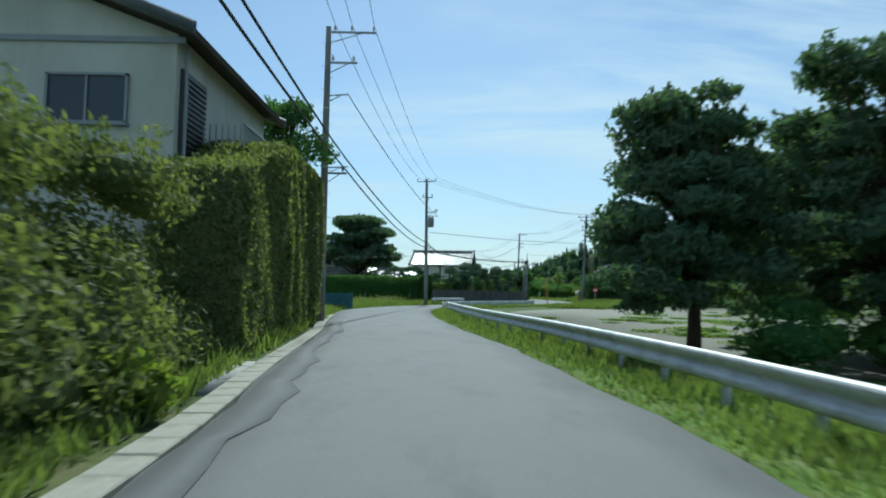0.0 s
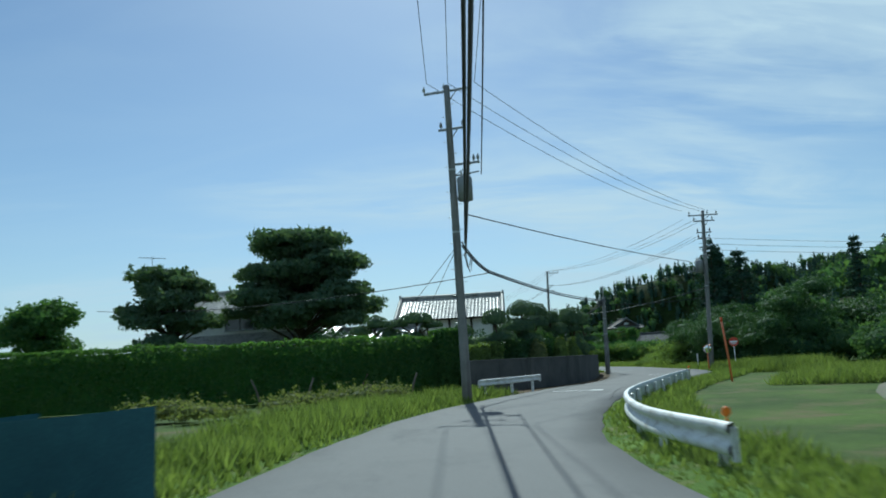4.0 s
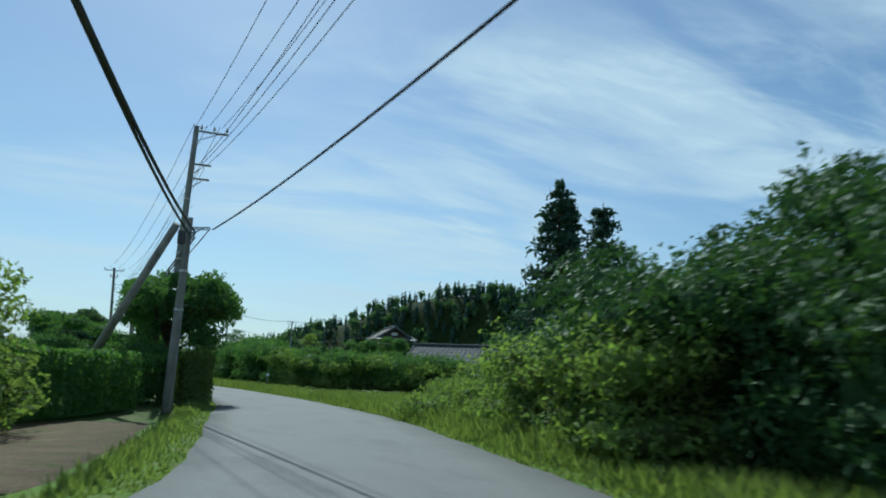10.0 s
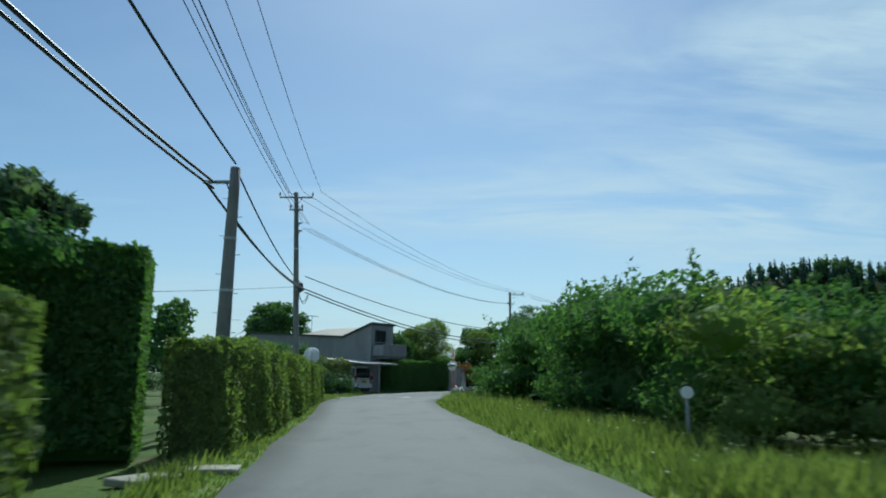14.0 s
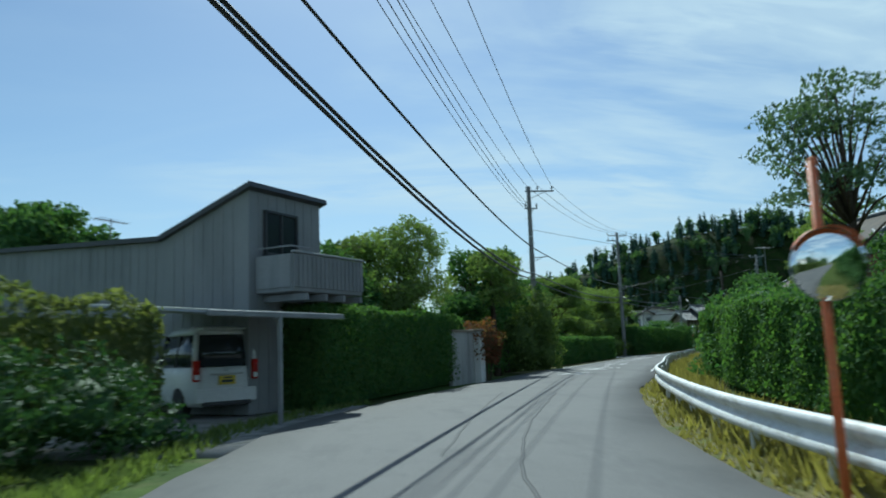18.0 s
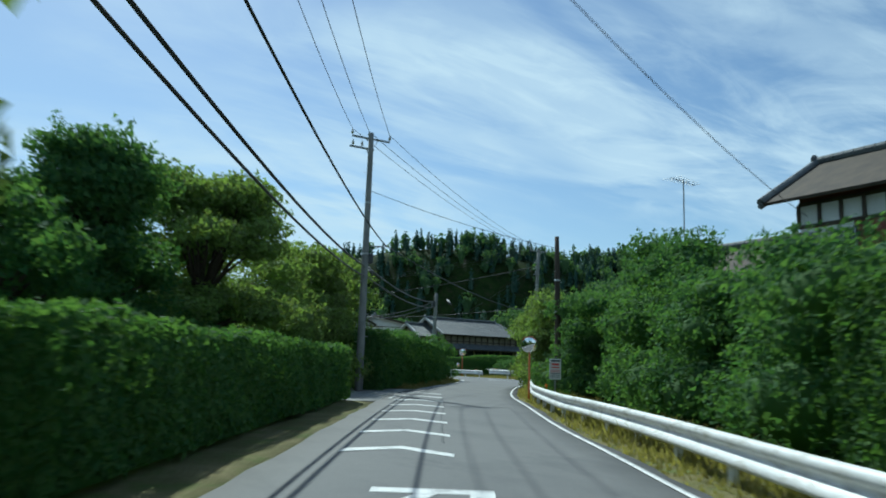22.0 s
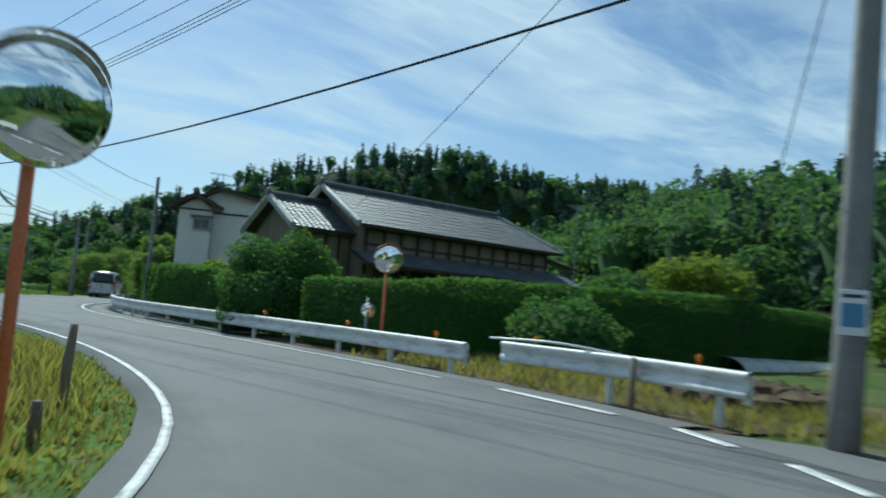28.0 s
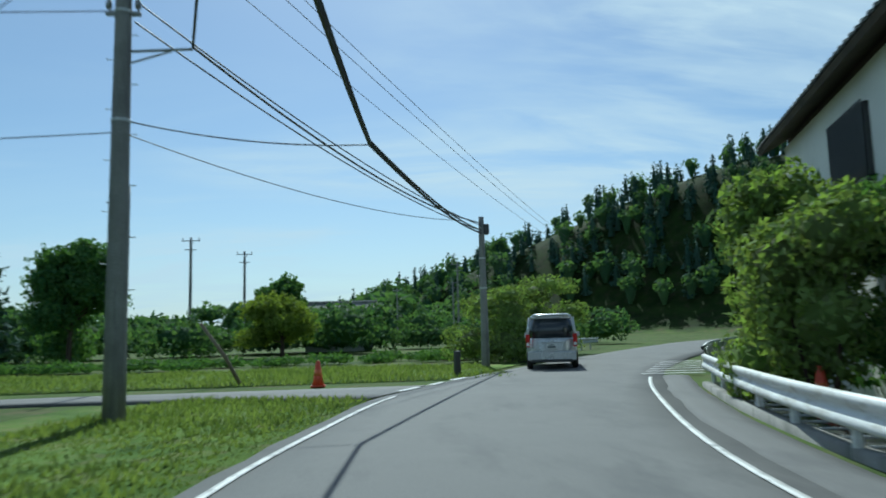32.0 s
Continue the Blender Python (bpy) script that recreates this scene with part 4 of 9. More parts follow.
def pole(x, y, h, label, arms=(), lean=(0, 0), r=0.15, transformer=None, steps=True, box=None, sign=None, material=None, bracket=None, turn=0.0, rod=0.0):
    """A tapered concrete pole. arms: (height, half length, offset, insulators); turn: the way the arms point, degrees."""
    root = thing("utility_pole", (x, y, GZ), label, "utility pole", "utility poles")
    material = material or M_CONC
    g = Geo()
    k = 8
    g.tube([(lean[0] * i / k, lean[1] * i / k, -0.3 + (h + 0.3) * i / k) for i in range(k + 1)], [r * 1.12 - r * 0.42 * i / k for i in range(k + 1)], 14)
    g.make("shaft", material, root, True)

    def off(z):
        return Vector((lean[0] * z / h, lean[1] * z / h, z))
    ca, sa = math.cos(radians(turn)), math.sin(radians(turn))
    for z, half, shift, ins in arms:
        a = Geo()
        o = off(z)
        a.box((o.x + ca * shift, o.y + sa * shift, z), (2 * half, 0.075, 0.075), turn, 0.008)
        a.tube([(o.x, o.y, z - 0.45), (o.x + ca * (shift + half * 0.4), o.y + sa * (shift + half * 0.4), z - 0.03)], 0.018, 6)
        a.make("crossarm", M_STEEL, root)
        for q in ins:
            c = (o.x + ca * q, o.y + sa * q, z + 0.04)
            Geo().lathe([(0.018, 0.0), (0.018, 0.06), (0.06, 0.07), (0.045, 0.11), (0.062, 0.12), (0.045, 0.17), (0.03, 0.2), (0.02, 0.25)], c, 10).make("insulator", M_INSUL if half > 0.5 else M_STEEL, root, True)
    if transformer:
        z, q = transformer
        o = off(z)
        c = (o.x + ca * q, o.y + sa * q, z)
        Geo().lathe([(0.2, -0.42), (0.26, -0.4), (0.26, 0.34), (0.23, 0.42), (0.1, 0.46)], c, 18).make("transformer", M_STEEL, root, True, "grey transformer drum")
        for s in (-0.1, 0.1):
            Geo().lathe([(0.03, 0), (0.05, 0.03), (0.03, 0.08), (0.045, 0.1), (0.02, 0.2)], (c[0] + s, c[1], z + 0.45), 8).make("bushing", M_INSUL, root)
        Geo().box((o.x + ca * q * 0.5, o.y + sa * q * 0.5, z - 0.3), (abs(q) + 0.1, 0.08, 0.06), turn, 0.01).make("bracket", M_STEEL, root)
    if steps:
        n = 0
        for z in np.arange(2.2, h - 0.6, 0.45):
            n += 1
            o = off(z)
            a = radians(turn + (0 if n % 2 else 180))
            rr = r * (1.05 - 0.4 * z / h)
            Geo().tube([(o.x + math.cos(a) * rr * 0.8, o.y + math.sin(a) * rr * 0.8, z), (o.x + math.cos(a) * (rr + 0.13), o.y + math.sin(a) * (rr + 0.13), z + 0.01)], 0.009, 5).make("step_bolt", M_ZINC, root)
    for z in (h * 0.52, h * 0.72):
        o = off(z)
        rr = r * (1.16 - 0.42 * z / h)
        Geo().lathe([(rr, -0.03), (rr + 0.006, -0.025), (rr + 0.006, 0.025), (rr, 0.03)], o, 14).make("band", M_ZINC, root)
    if bracket:
        for z, ln in bracket:
            o = off(z)
            b = Geo().tube([(o.x, o.y, z), (o.x + ca * ln, o.y + sa * ln, z + 0.06)], 0.025, 6)
            b.tube([(o.x, o.y, z - 0.25), (o.x + ca * ln * 0.7, o.y + sa * ln * 0.7, z + 0.02)], 0.018, 6)
            b.make("cable_bracket", M_STEEL, root)
    if box:
        z, q = box
        o = off(z)
        Geo().box((o.x + ca * q, o.y + sa * q, z), (0.24, 0.2, 0.42), turn, 0.03).make("junction_box", M_DARKS, root, label="dark cable box")
    if sign:
        z, face = sign
        a = radians(face)
        o = off(z)
        rr = r * 1.12
        c = Vector((o.x + math.cos(a) * rr, o.y + math.sin(a) * rr, z))
        s = Geo().box(c, (0.012, 0.3, 0.5), face, 0.004).make("sign_plate", M_WHITE, root, label="small white notice plate")
        p2 = Vector((math.cos(a), math.sin(a), 0)) * 0.009
        Geo().box(c + p2 + Vector((0, 0, -0.03)), (0.006, 0.23, 0.26), face).make("print_field", M_BLUE, s)
        Geo().box(c + p2 + Vector((0, 0, 0.18)), (0.006, 0.22, 0.04), face).make("print_bar", M_INK, s)
    if rod:
        o = off(h)
        Geo().tube([o, o + Vector((0, 0, rod))], 0.035, 8).make("top_rod", M_STEEL, root)
    return root


def cable(a, b, sag, r, label, kind=None, n=14, group="overhead cables"):
    """A slack line between two places."""
    a, b = np.array(a, float), np.array(b, float)
    t = np.linspace(0, 1, n)
    p = a + (b - a) * t[:, None]
    p[:, 2] -= sag * 4 * t * (1 - t)
    o = Geo().tube(p, r, 5).make("overhead_cable", kind or M_CABLE)
    return tagged(o, label, "cable", group)


HV = (-0.85, -0.1, 0.85)
P = {
    "a": (-2.9, -16.0), "b": (-4.6, 27.8), "c": (-1.4, 63.5), "d": (16.55, 86.9), "e": (10.13, 88.8), "f": (12.55, 113.35), "g": (12.3, 120.4), "h": (9.7, 147.1), "i": (7.1, 166.9),
    "j": (20.2, 205.5), "k": (33.3, 228.4), "l": (58.05, 250.3), "m": (46.95, 247.3), "n": (48.55, 268.7), "o": (46.0, 291.0), "p": (54.6, 306.7), "q": (41.45, 226.0), "r": (55.55, 280.2)}
pole(*P["a"], 11.4, "tall concrete utility pole beside a hedge", [(11.1, 1.0, 0.9, (0.1, 0.9, 1.8))])
pole(*P["b"], 11.4, "tall concrete utility pole by the hedge end", [(11.2, 0.95, 0.9, (0.25, 0.9, 1.75)), (10.0, 0.6, 0.55, (0.2, 1.0)), (6.4, 0.3, 0.28, ()), (5.7, 0.45, 0.4, (0.7,))], bracket=((8.7, 0.8), (5.9, 0.9)))
pole(*P["c"], 11.0, "leaning concrete pole with a grey transformer", [(10.8, 0.85, 0, HV), (9.4, 0.5, 0.1, (-0.3, 0.5)), (8.1, 0.5, 0.5, (0.8, 0.95))], (-0.15, 0.0), transformer=(7.2, 0.42), bracket=((7.7, 0.95),), turn=-20)
pole(*P["d"], 10.7, "tall concrete junction pole crowded with insulators", [(10.4, 1.0, 0, (-0.9, 0.3, 0.9)), (10.0, 0.7, 0.05, (-0.6, 0.6)), (9.2, 0.5, 0, (-0.4, 0.4)), (8.8, 0.42, 0, (-0.35, 0.35)), (8.2, 0.35, 0, ()), (7.6, 0.35, 0, ()), (6.6, 0.55, -0.7, (-1.1, -0.8))], lean=(0.5, 0.0), transformer=(6.9, -0.42), turn=-8)
pole(*P["e"], 5.3, "leaning dark concrete pole with cable sleeves", (), (0.13, 0.1), 0.15, box=(4.9, -0.2), rod=0.75, material=M_CONC)
pole(*P["f"], 5.7, "leaning concrete cable pole before a round tree", (), (0.1, -0.5), 0.14, bracket=((5.4, 0.6),), box=(5.1, -0.16))
pole(*P["g"], 11.0, "tall slim concrete pole behind a round tree", [(10.8, 0.65, 0.62, (0.2, 0.7, 1.2)), (9.4, 0.4, 0.35, ()), (8.8, 0.4, 0.35, ())], (0.3, 0.1), bracket=((6.7, 0.95),))
pole(*P["h"], 6.1, "thick dark concrete pole behind the hedge", [(5.75, 0.4, -0.35, ())], (0.1, 0), 0.17)
pole(*P["i"], 10.5, "tall concrete utility pole behind the hedge", [(10.25, 0.85, 0, HV), (9.6, 0.35, 0, (-0.3, 0.3)), (8.9, 0.2, 0.1, ()), (8.5, 0.2, 0.1, ())], (-0.45, 0), box=(5.6, 0.22))
pole(*P["j"], 9.8, "tall concrete pole among garden trees", [(9.55, 0.8, 0.6, (-0.1, 0.5, 1.3)), (8.6, 0.35, 0.1, (-0.2, 0.4))], bracket=((5.9, 0.85),))
pole(*P["k"], 10.7, "tall concrete pole above roadside trees", [(10.45, 0.85, 0, HV), (10.0, 0.55, -0.4, (-0.8, -0.4))], bracket=((5.9, 0.9),), box=(5.4, 0.2))
pole(*P["l"], 11.0, "leaning concrete pole carrying a small blue notice", [(10.8, 0.85, 0, HV), (9.8, 0.3, -0.1, (-0.2,)), (9.3, 0.3, -0.1, (-0.2,)), (8.8, 0.3, -0.1, (-0.2,))], (0.35, -0.1), sign=(1.55, 215), r=0.16)
pole(*P["m"], 6.2, "dark concrete pole in shrubs at the bend", (), (0.15, 0), 0.16, box=(5.4, -0.2))
pole(*P["n"], 6.0, "leaning concrete cable pole beside the ditch", (), (-0.05, 0.05), 0.15, box=(5.2, 0.2), rod=0.85)
pole(*P["o"], 9.9, "tall concrete junction pole on the lawn", [(9.6, 0.8, 0, (-0.75, -0.3, 0.3, 0.75)), (9.2, 0.6, -0.25, ()), (8.4, 0.25, 0, ()), (7.9, 0.3, 0, (-0.25, 0.25)), (7.5, 0.3, 0, (-0.25, 0.25)), (7.1, 0.3, 0, (-0.25, 0.25))], bracket=((6.4, 1.2),), r=0.17)
pole(*P["p"], 5.9, "short concrete cable pole at the lane edge", (), (0, 0), 0.15, box=(5.4, 0.18))
pole(*P["q"], 6.9, "old dark pole rising from shrubs", (), (-0.1, 0.1), 0.14, material=M_WOODD)
pole(*P["r"], 6.05, "slim grey pole behind the garden hedge", (), (0.0, 0.0), 0.1, steps=False)
pole(43.4, 299.3, 5.7, "slim street-lamp post at the farm track", (), (0.05, 0), 0.07, steps=False, bracket=((5.2, -0.6),), material=M_STEEL)
for x, y, h in ((34.0, 345.0, 10.5), (37.5, 352.0, 10.0), (61.0, 372.0, 10.5), (62.5, 392.0, 9.5), (54.0, 400.0, 9.0), (-12, 128, 9.5), (78.0, 100.0, 10.0)):
    pole(x, y, h, "distant concrete utility pole against the sky", [(h - 0.3, 0.8, 0, (-0.7, 0, 0.7)), (h - 1.1, 0.5, 0, ())], steps=False)
brace = Geo().tube([(9.2, 118.1, -0.2), (12.3, 112.85, 5.4)], [0.15, 0.11], 12).make("brace_pole", M_CONC, None, True)
tagged(brace, "slanting concrete brace pole propping a cable pole", "utility pole")


def at_(k, z, dx=0.0, dy=0.0):
    return (P[k][0] + dx, P[k][1] + dy, z)


for a, za, oa, b, zb, ob, sag in (("a", 11.35, (0.1, 0.9, 1.8), "b", 11.45, (0.25, 0.9, 1.75), 0.6), ("b", 11.45, (0.25, 0.9, 1.75), "c", 11.05, HV, 0.7), ("c", 11.05, HV, "d", 10.65, (-0.9, 0.3, 0.9), 0.6),
                                  ("d", 10.1, (-0.9, 0.0, 0.6), "g", 11.0, (0.3, 0.8, 1.3), 0.7), ("d", 8.9, (-0.4, 0.0, 0.4), "g", 9.3, (0.5, 0.6, 0.8), 0.8), ("g", 11.0, (0.2, 0.7, 1.2), "i", 10.5, HV, 1.0), ("g", 9.2, (0.4, 0.6, 0.75), "i", 8.8, (0.05, 0.2, 0.3), 1.0),
                                  ("i", 10.5, HV, "j", 9.8, (-0.1, 0.5, 1.3), 0.9), ("i", 8.6, (-0.1, 0.1, 0.3), "j", 8.6, (-0.3, -0.1, 0.1), 0.9), ("j", 9.8, (-0.1, 0.5, 1.3), "k", 10.7, HV, 0.5), ("k", 10.7, HV, "l", 11.0, (-0.7, 0.1, 1.0), 0.6),
                                  ("l", 11.0, (-0.7, 0.1, 1.0), "o", 9.85, (-0.7, 0.2, 0.75), 0.9), ("l", 9.4, (-0.1, 0.0, 0.1), "o", 8.2, (-0.2, 0, 0.2), 0.9), ("o", 9.8, (-0.7, 0.3, 0.75), "p", 9.6, (30.0, 31.0, 31.6), 1.2)):
    for u, w in zip(oa, ob):
        cable(at_(a, za, u), at_(b, zb, w) if b != "p" else (56 + (w - 30) + 24, 372.0, 10.0), sag + 0.05 * u, 0.011, "thin sagging power line between utility poles")
for a, za, ua, b, zb, ub, sag, r in (("a", 6.2, 0.6, "b", 6.3, 0.75, 0.5, 0.03), ("a", 5.6, 0.6, "b", 5.75, 0.85, 0.5, 0.03), ("b", 8.75, 0.8, "c", 7.7, 0.9, 0.5, 0.02), ("b", 6.3, 0.75, "c", 5.3, 0.2, 0.55, 0.032), ("b", 5.75, 0.85, "c", 4.9, 0.2, 0.6, 0.032),
                                     ("c", 6.3, 0.25, "d", 7.2, -0.75, 0.15, 0.022), ("e", 4.7, 0.3, "d", 4.75, 0.0, 0.12, 0.022), ("e", 5.9, 0.3, "d", 6.1, 0.0, 0.3, 0.012), ("d", 5.4, 0.1, "f", 5.45, 0.8, 0.35, 0.024),
                                     ("e", 4.95, 0.3, "f", 5.3, 0.3, 0.4, 0.034), ("e", 5.05, 0.3, "f", 5.15, 0.2, 0.4, 0.03), ("f", 5.3, 0.3, "h", 5.7, -0.4, 0.6, 0.034), ("f", 5.15, 0.3, "h", 5.55, -0.4, 0.6, 0.03), ("g", 6.75, 1.2, "h", 6.15, 0.1, 0.5, 0.025),
                                     ("h", 5.7, -0.6, "i", 5.6, 0.0, 0.35, 0.034), ("h", 5.0, 0.0, "i", 5.5, 0.1, 0.3, 0.03), ("h", 6.05, 0.1, "i", 5.7, 0.1, 0.4, 0.022), ("i", 5.5, 0.1, "j", 5.0, 0.0, 0.9, 0.034), ("i", 5.3, 0.2, "j", 4.7, 0.1, 0.9, 0.034), ("i", 6.1, 0.2, "j", 5.95, 0.85, 0.8, 0.026),
                                     ("j", 5.95, 0.85, "k", 5.95, 0.9, 0.4, 0.026), ("j", 5.0, 0.1, "k", 5.0, 0.0, 0.4, 0.034), ("j", 4.6, 0.1, "k", 4.6, 0.0, 0.4, 0.03), ("k", 5.95, 0.9, "l", 5.6, -0.1, 0.5, 0.024), ("k", 5.0, 0.1, "m", 5.5, -0.1, 0.35, 0.034), ("k", 4.6, 0.1, "m", 5.1, -0.1, 0.35, 0.03),
                                     ("m", 5.5, -0.1, "n", 5.5, 0.25, 0.5, 0.034), ("m", 5.2, -0.1, "n", 5.3, 0.25, 0.5, 0.03), ("l", 6.0, 0.0, "o", 6.45, 1.2, 0.7, 0.026), ("o", 6.45, 1.2, "p", 5.6, 0.0, 0.5, 0.026), ("o", 7.3, 0.2, "p", 5.5, 0.0, 0.4, 0.018), ("o", 6.9, 0.2, "p", 5.3, 0.0, 0.4, 0.018), ("n", 6.6, 0.3, "r", 5.5, 0.0, 0.4, 0.012), ("k", 8.2, 0.0, "q", 6.3, 0, 0.2, 0.012)):
    cable(at_(a, za, ua), at_(b, zb, ub), sag, r, "thick black telephone cable sagging between poles" if r > 0.02 else "thin service wire between poles")
for a, z0, q, sag in (("d", 8.8, (75, 98, 9.4), 0.8), ("d", 8.4, (75, 98.4, 9.0), 0.8), ("d", 8.0, (75, 98.8, 8.6), 0.8), ("d", 4.8, (60, 104, 5.2), 0.5), ("o", 7.9, (5, 288, 8.2), 0.6), ("o", 7.5, (5, 288.5, 7.8), 0.6), ("o", 7.1, (5, 289, 7.4), 0.6), ("o", 4.9, (20, 292, 4.9), 0.3), ("o", 4.9, (53.5, 304, 5.3), 0.35),
                      ("c", 5.3, (-6.9, 82.0, 0.0), 0.0), ("c", 5.3, (-4.4, 82.0, 0.0), 0.0), ("i", 5.0, (1.5, 160, 0.0), 0.0), ("i", 5.6, (-4, 150, 3.4), 0.2), ("o", 9.0, (40.5, 286.5, 0.0), 0.0), ("l", 6.8, (66, 258, 0.0), 0.0), ("l", 8.0, (90, 262, 8.0), 0.5), ("l", 9.3, (63.0, 275.5, 5.2), 0.3), ("j", 7.4, (44, 216, 6.5), 0.5)):
    cable(at_(a, z0), q, sag, 0.011, "thin guy or service wire from a pole")
for c in ((6.9, 167.7, 5.45), (9.7, 88.5, 4.85), (48.9, 270.6, 5.35), (47.2, 245.6, 5.45), (33.9, 229.2, 4.95)):
    o = Geo().lathe([(0.02, -0.45), (0.07, -0.4), (0.075, 0.4), (0.02, 0.45)], c, 12, Matrix.Rotation(radians(-68), 4, "X") @ Matrix.Rotation(radians(10), 4, "Y")).make("cable_closure", M_DARKS, None, True)
    tagged(o, "dark cable splice closure hanging on the line", "cable closure")
# cables tied aside on their way
K2, K3 = (-0.1, 66.3, 4.56), (50.3, 291.5, 4.8)
for d, r in ((0.0, 0.034), (0.12, 0.028)):
    cable(at_("c", 5.2 + d, 0.1), (K2[0], K2[1], K2[2] + d * 0.6), 0.12, r, "thick black telephone cable sagging between poles")
    cable((K2[0], K2[1], K2[2] + d * 0.6), at_("e", 4.95 + d, 0.2), 0.27, r, "thick black telephone cable sagging between poles")
    cable(at_("n", 5.4 + d, 0.1), (K3[0], K3[1], K3[2] + d * 0.6), 0.55, r, "thick black telephone cable sagging between poles")
    cable((K3[0], K3[1], K3[2] + d * 0.6), at_("p", 5.2 + d, 0.0), 0.25, r, "thick black telephone cable sagging between poles")
cable(K2, (-22, 84, 5.4), 0.5, 0.018, "thin service wire between poles")
cable(K3, at_("o", 5.1, 0.1), 0.15, 0.014, "thin service wire between poles")
for c, d in (((-1.2, 64.0, 5.0), 0.45), ((10.3, 89.0, 4.7), 0.4), ((48.7, 269.2, 5.2), 0.5), ((6.9, 167.2, 5.3), 0.4)):
    for k in range(2):
        o = Geo().tube([(c[0] + 0.05 * k + 0.3 * t, c[1] + 0.9 * t, c[2] - d * (1 + 0.3 * k) * math.sin(math.pi * t)) for t in np.linspace(0, 1, 10)], 0.016, 6).make("cable_loop", M_CABLE, None, True)
        tagged(o, "slack black cable loop hanging at a pole", "cable", "overhead cables")

# ---- plants ----


def hedge(pts, h, w, label, material=None, size=0.075, density=260, base=0.0, wav=0.08, flat=True, skirt=0.1):
    """A clipped hedge along a plan line: a solid heart and a coat of leaves."""
    material = material or L_HEDGE
    p = curve_through(pts, 0.6)
    n = normals2(p)
    hh = np.asarray(h, float) if hasattr(h, "__len__") else np.array([h, h], float)
    s = np.r_[0, np.cumsum(np.linalg.norm(np.diff(p, axis=0), axis=1))]
    top = np.interp(s / s[-1], np.linspace(0, 1, len(hh)), hh)
    lf, heart = Leafage(), Leafage()
    # heart: a rounded block
    prof = [(-0.46, 0.0), (-0.48, 0.5), (-0.46, 0.9), (-0.36, 0.98), (0.36, 0.98), (0.46, 0.9), (0.48, 0.5), (0.46, 0.0)]
    k = len(prof)
    o0 = np.array([p[0][0], p[0][1], GZ])
    v = []
    for q, m, t, ss in zip(p, n, top, s):
        for a, b in prof:
            wob = wav * 0.3 * math.sin(ss * 0.83 + b * 2 + p[0][0] * 7.0)
            v.append((q[0] + m[0] * (a * (w * 0.94 - 1.9 * wav) + wob), q[1] + m[1] * (a * (w * 0.94 - 1.9 * wav) + wob), base + b * (t * 0.98 - 0.9 * wav)))
    v = np.array(v)
    i = np.arange(len(p) * k).reshape(len(p), k)
    f = np.stack([i[:-1, :-1], i[1:, :-1], i[1:, 1:], i[:-1, 1:]], -1).reshape(-1, 4)
    caps = np.array([[i[e, 0], i[e, 1], i[e, 6], i[e, 7]] for e in (0, -1)] + [[i[e, 1], i[e, 2], i[e, 5], i[e, 6]] for e in (0, -1)] + [[i[e, 2], i[e, 3], i[e, 4], i[e, 5]] for e in (0, -1)])
    heart.put(v - o0, np.vstack([f, caps]))
    length = s[-1]
    area = length * (2 * hh.mean() + w) + 2 * w * hh.mean()
    cnt = int(area * density * 1.35)
    d = rng.random(cnt) * length
    c = np.stack([np.interp(d, s, p[:, 0]), np.interp(d, s, p[:, 1])], 1)
    m = np.stack([np.interp(d, s, n[:, 0]), np.interp(d, s, n[:, 1])], 1)
    t = np.interp(d, s, top)
    pick = rng.random(cnt) * (2 * hh.mean() + w)
    side = np.where(pick < hh.mean(), -1.0, np.where(pick < 2 * hh.mean(), 1.0, 0.0))
    up = rng.random(cnt) ** 0.9
    across = np.where(side == 0, rng.random(cnt) - 0.5, side * 0.5)
    zz = np.where(side == 0, 1.0, skirt / 2 + up * (1 - skirt / 2))
    ph = p[0][0] * 7.0
    mid = p[len(p) // 2]
    seen = MID[(MID[:, 1] < mid[1] + 1) & (np.hypot(*(MID - mid).T) < 60)]
    turned = float(np.mean(np.sign((seen - mid) @ n[len(p) // 2]))) if len(seen) else 0.0
    keep = (side * turned > -0.5) | (rng.random(cnt) < 0.25)
    d, c, m, t, side, across, zz, cnt = d[keep], c[keep], m[keep], t[keep], side[keep], across[keep], zz[keep], int(keep.sum())
    bump = wav * (0.55 * np.sin(d * 0.83 + zz * 2 + ph) + 0.4 * np.sin(d * 2.3 + 2.2 * np.sin(d * 0.61 + ph) + zz * 5) + 0.35 * np.sin(zz * 7 + 3 * np.sin(d * 1.37 + ph))) + 0.035 * rng.normal(size=cnt)
    xy = c + m * (across * w + side * bump)[:, None]
    z = base + zz * t + np.where(side == 0, bump, 0) + 0.02 * rng.normal(size=cnt)
    nn = np.where((side == 0)[:, None], np.array([0, 0, 1.0]), np.c_[m * side[:, None], np.full(cnt, 0.25)])
    lf.put(*leaves(np.c_[xy, z] - o0, nn, size * 0.9, 1.6, 0.8))
    for e, sg in ((0, -1), (-1, 1)):
        ce = int(w * hh.mean() * density * 1.35)
        tang = np.array([n[e][1], -n[e][0]]) * sg
        a, b = (rng.random(ce) - 0.5) * w, rng.random(ce)
        q = p[e] + np.outer(a, n[e]) + tang * 0.03
        lf.put(*leaves(np.c_[q, base + b * top[e]] - o0, np.tile(np.r_[tang, 0.2], (ce, 1)), size, 1.6, 0.8))
    root = thing("hedge", tuple(o0), label, "hedge")
    heart.make("twig_core", material, root)
    lf.make("foliage", material, root)
    return root


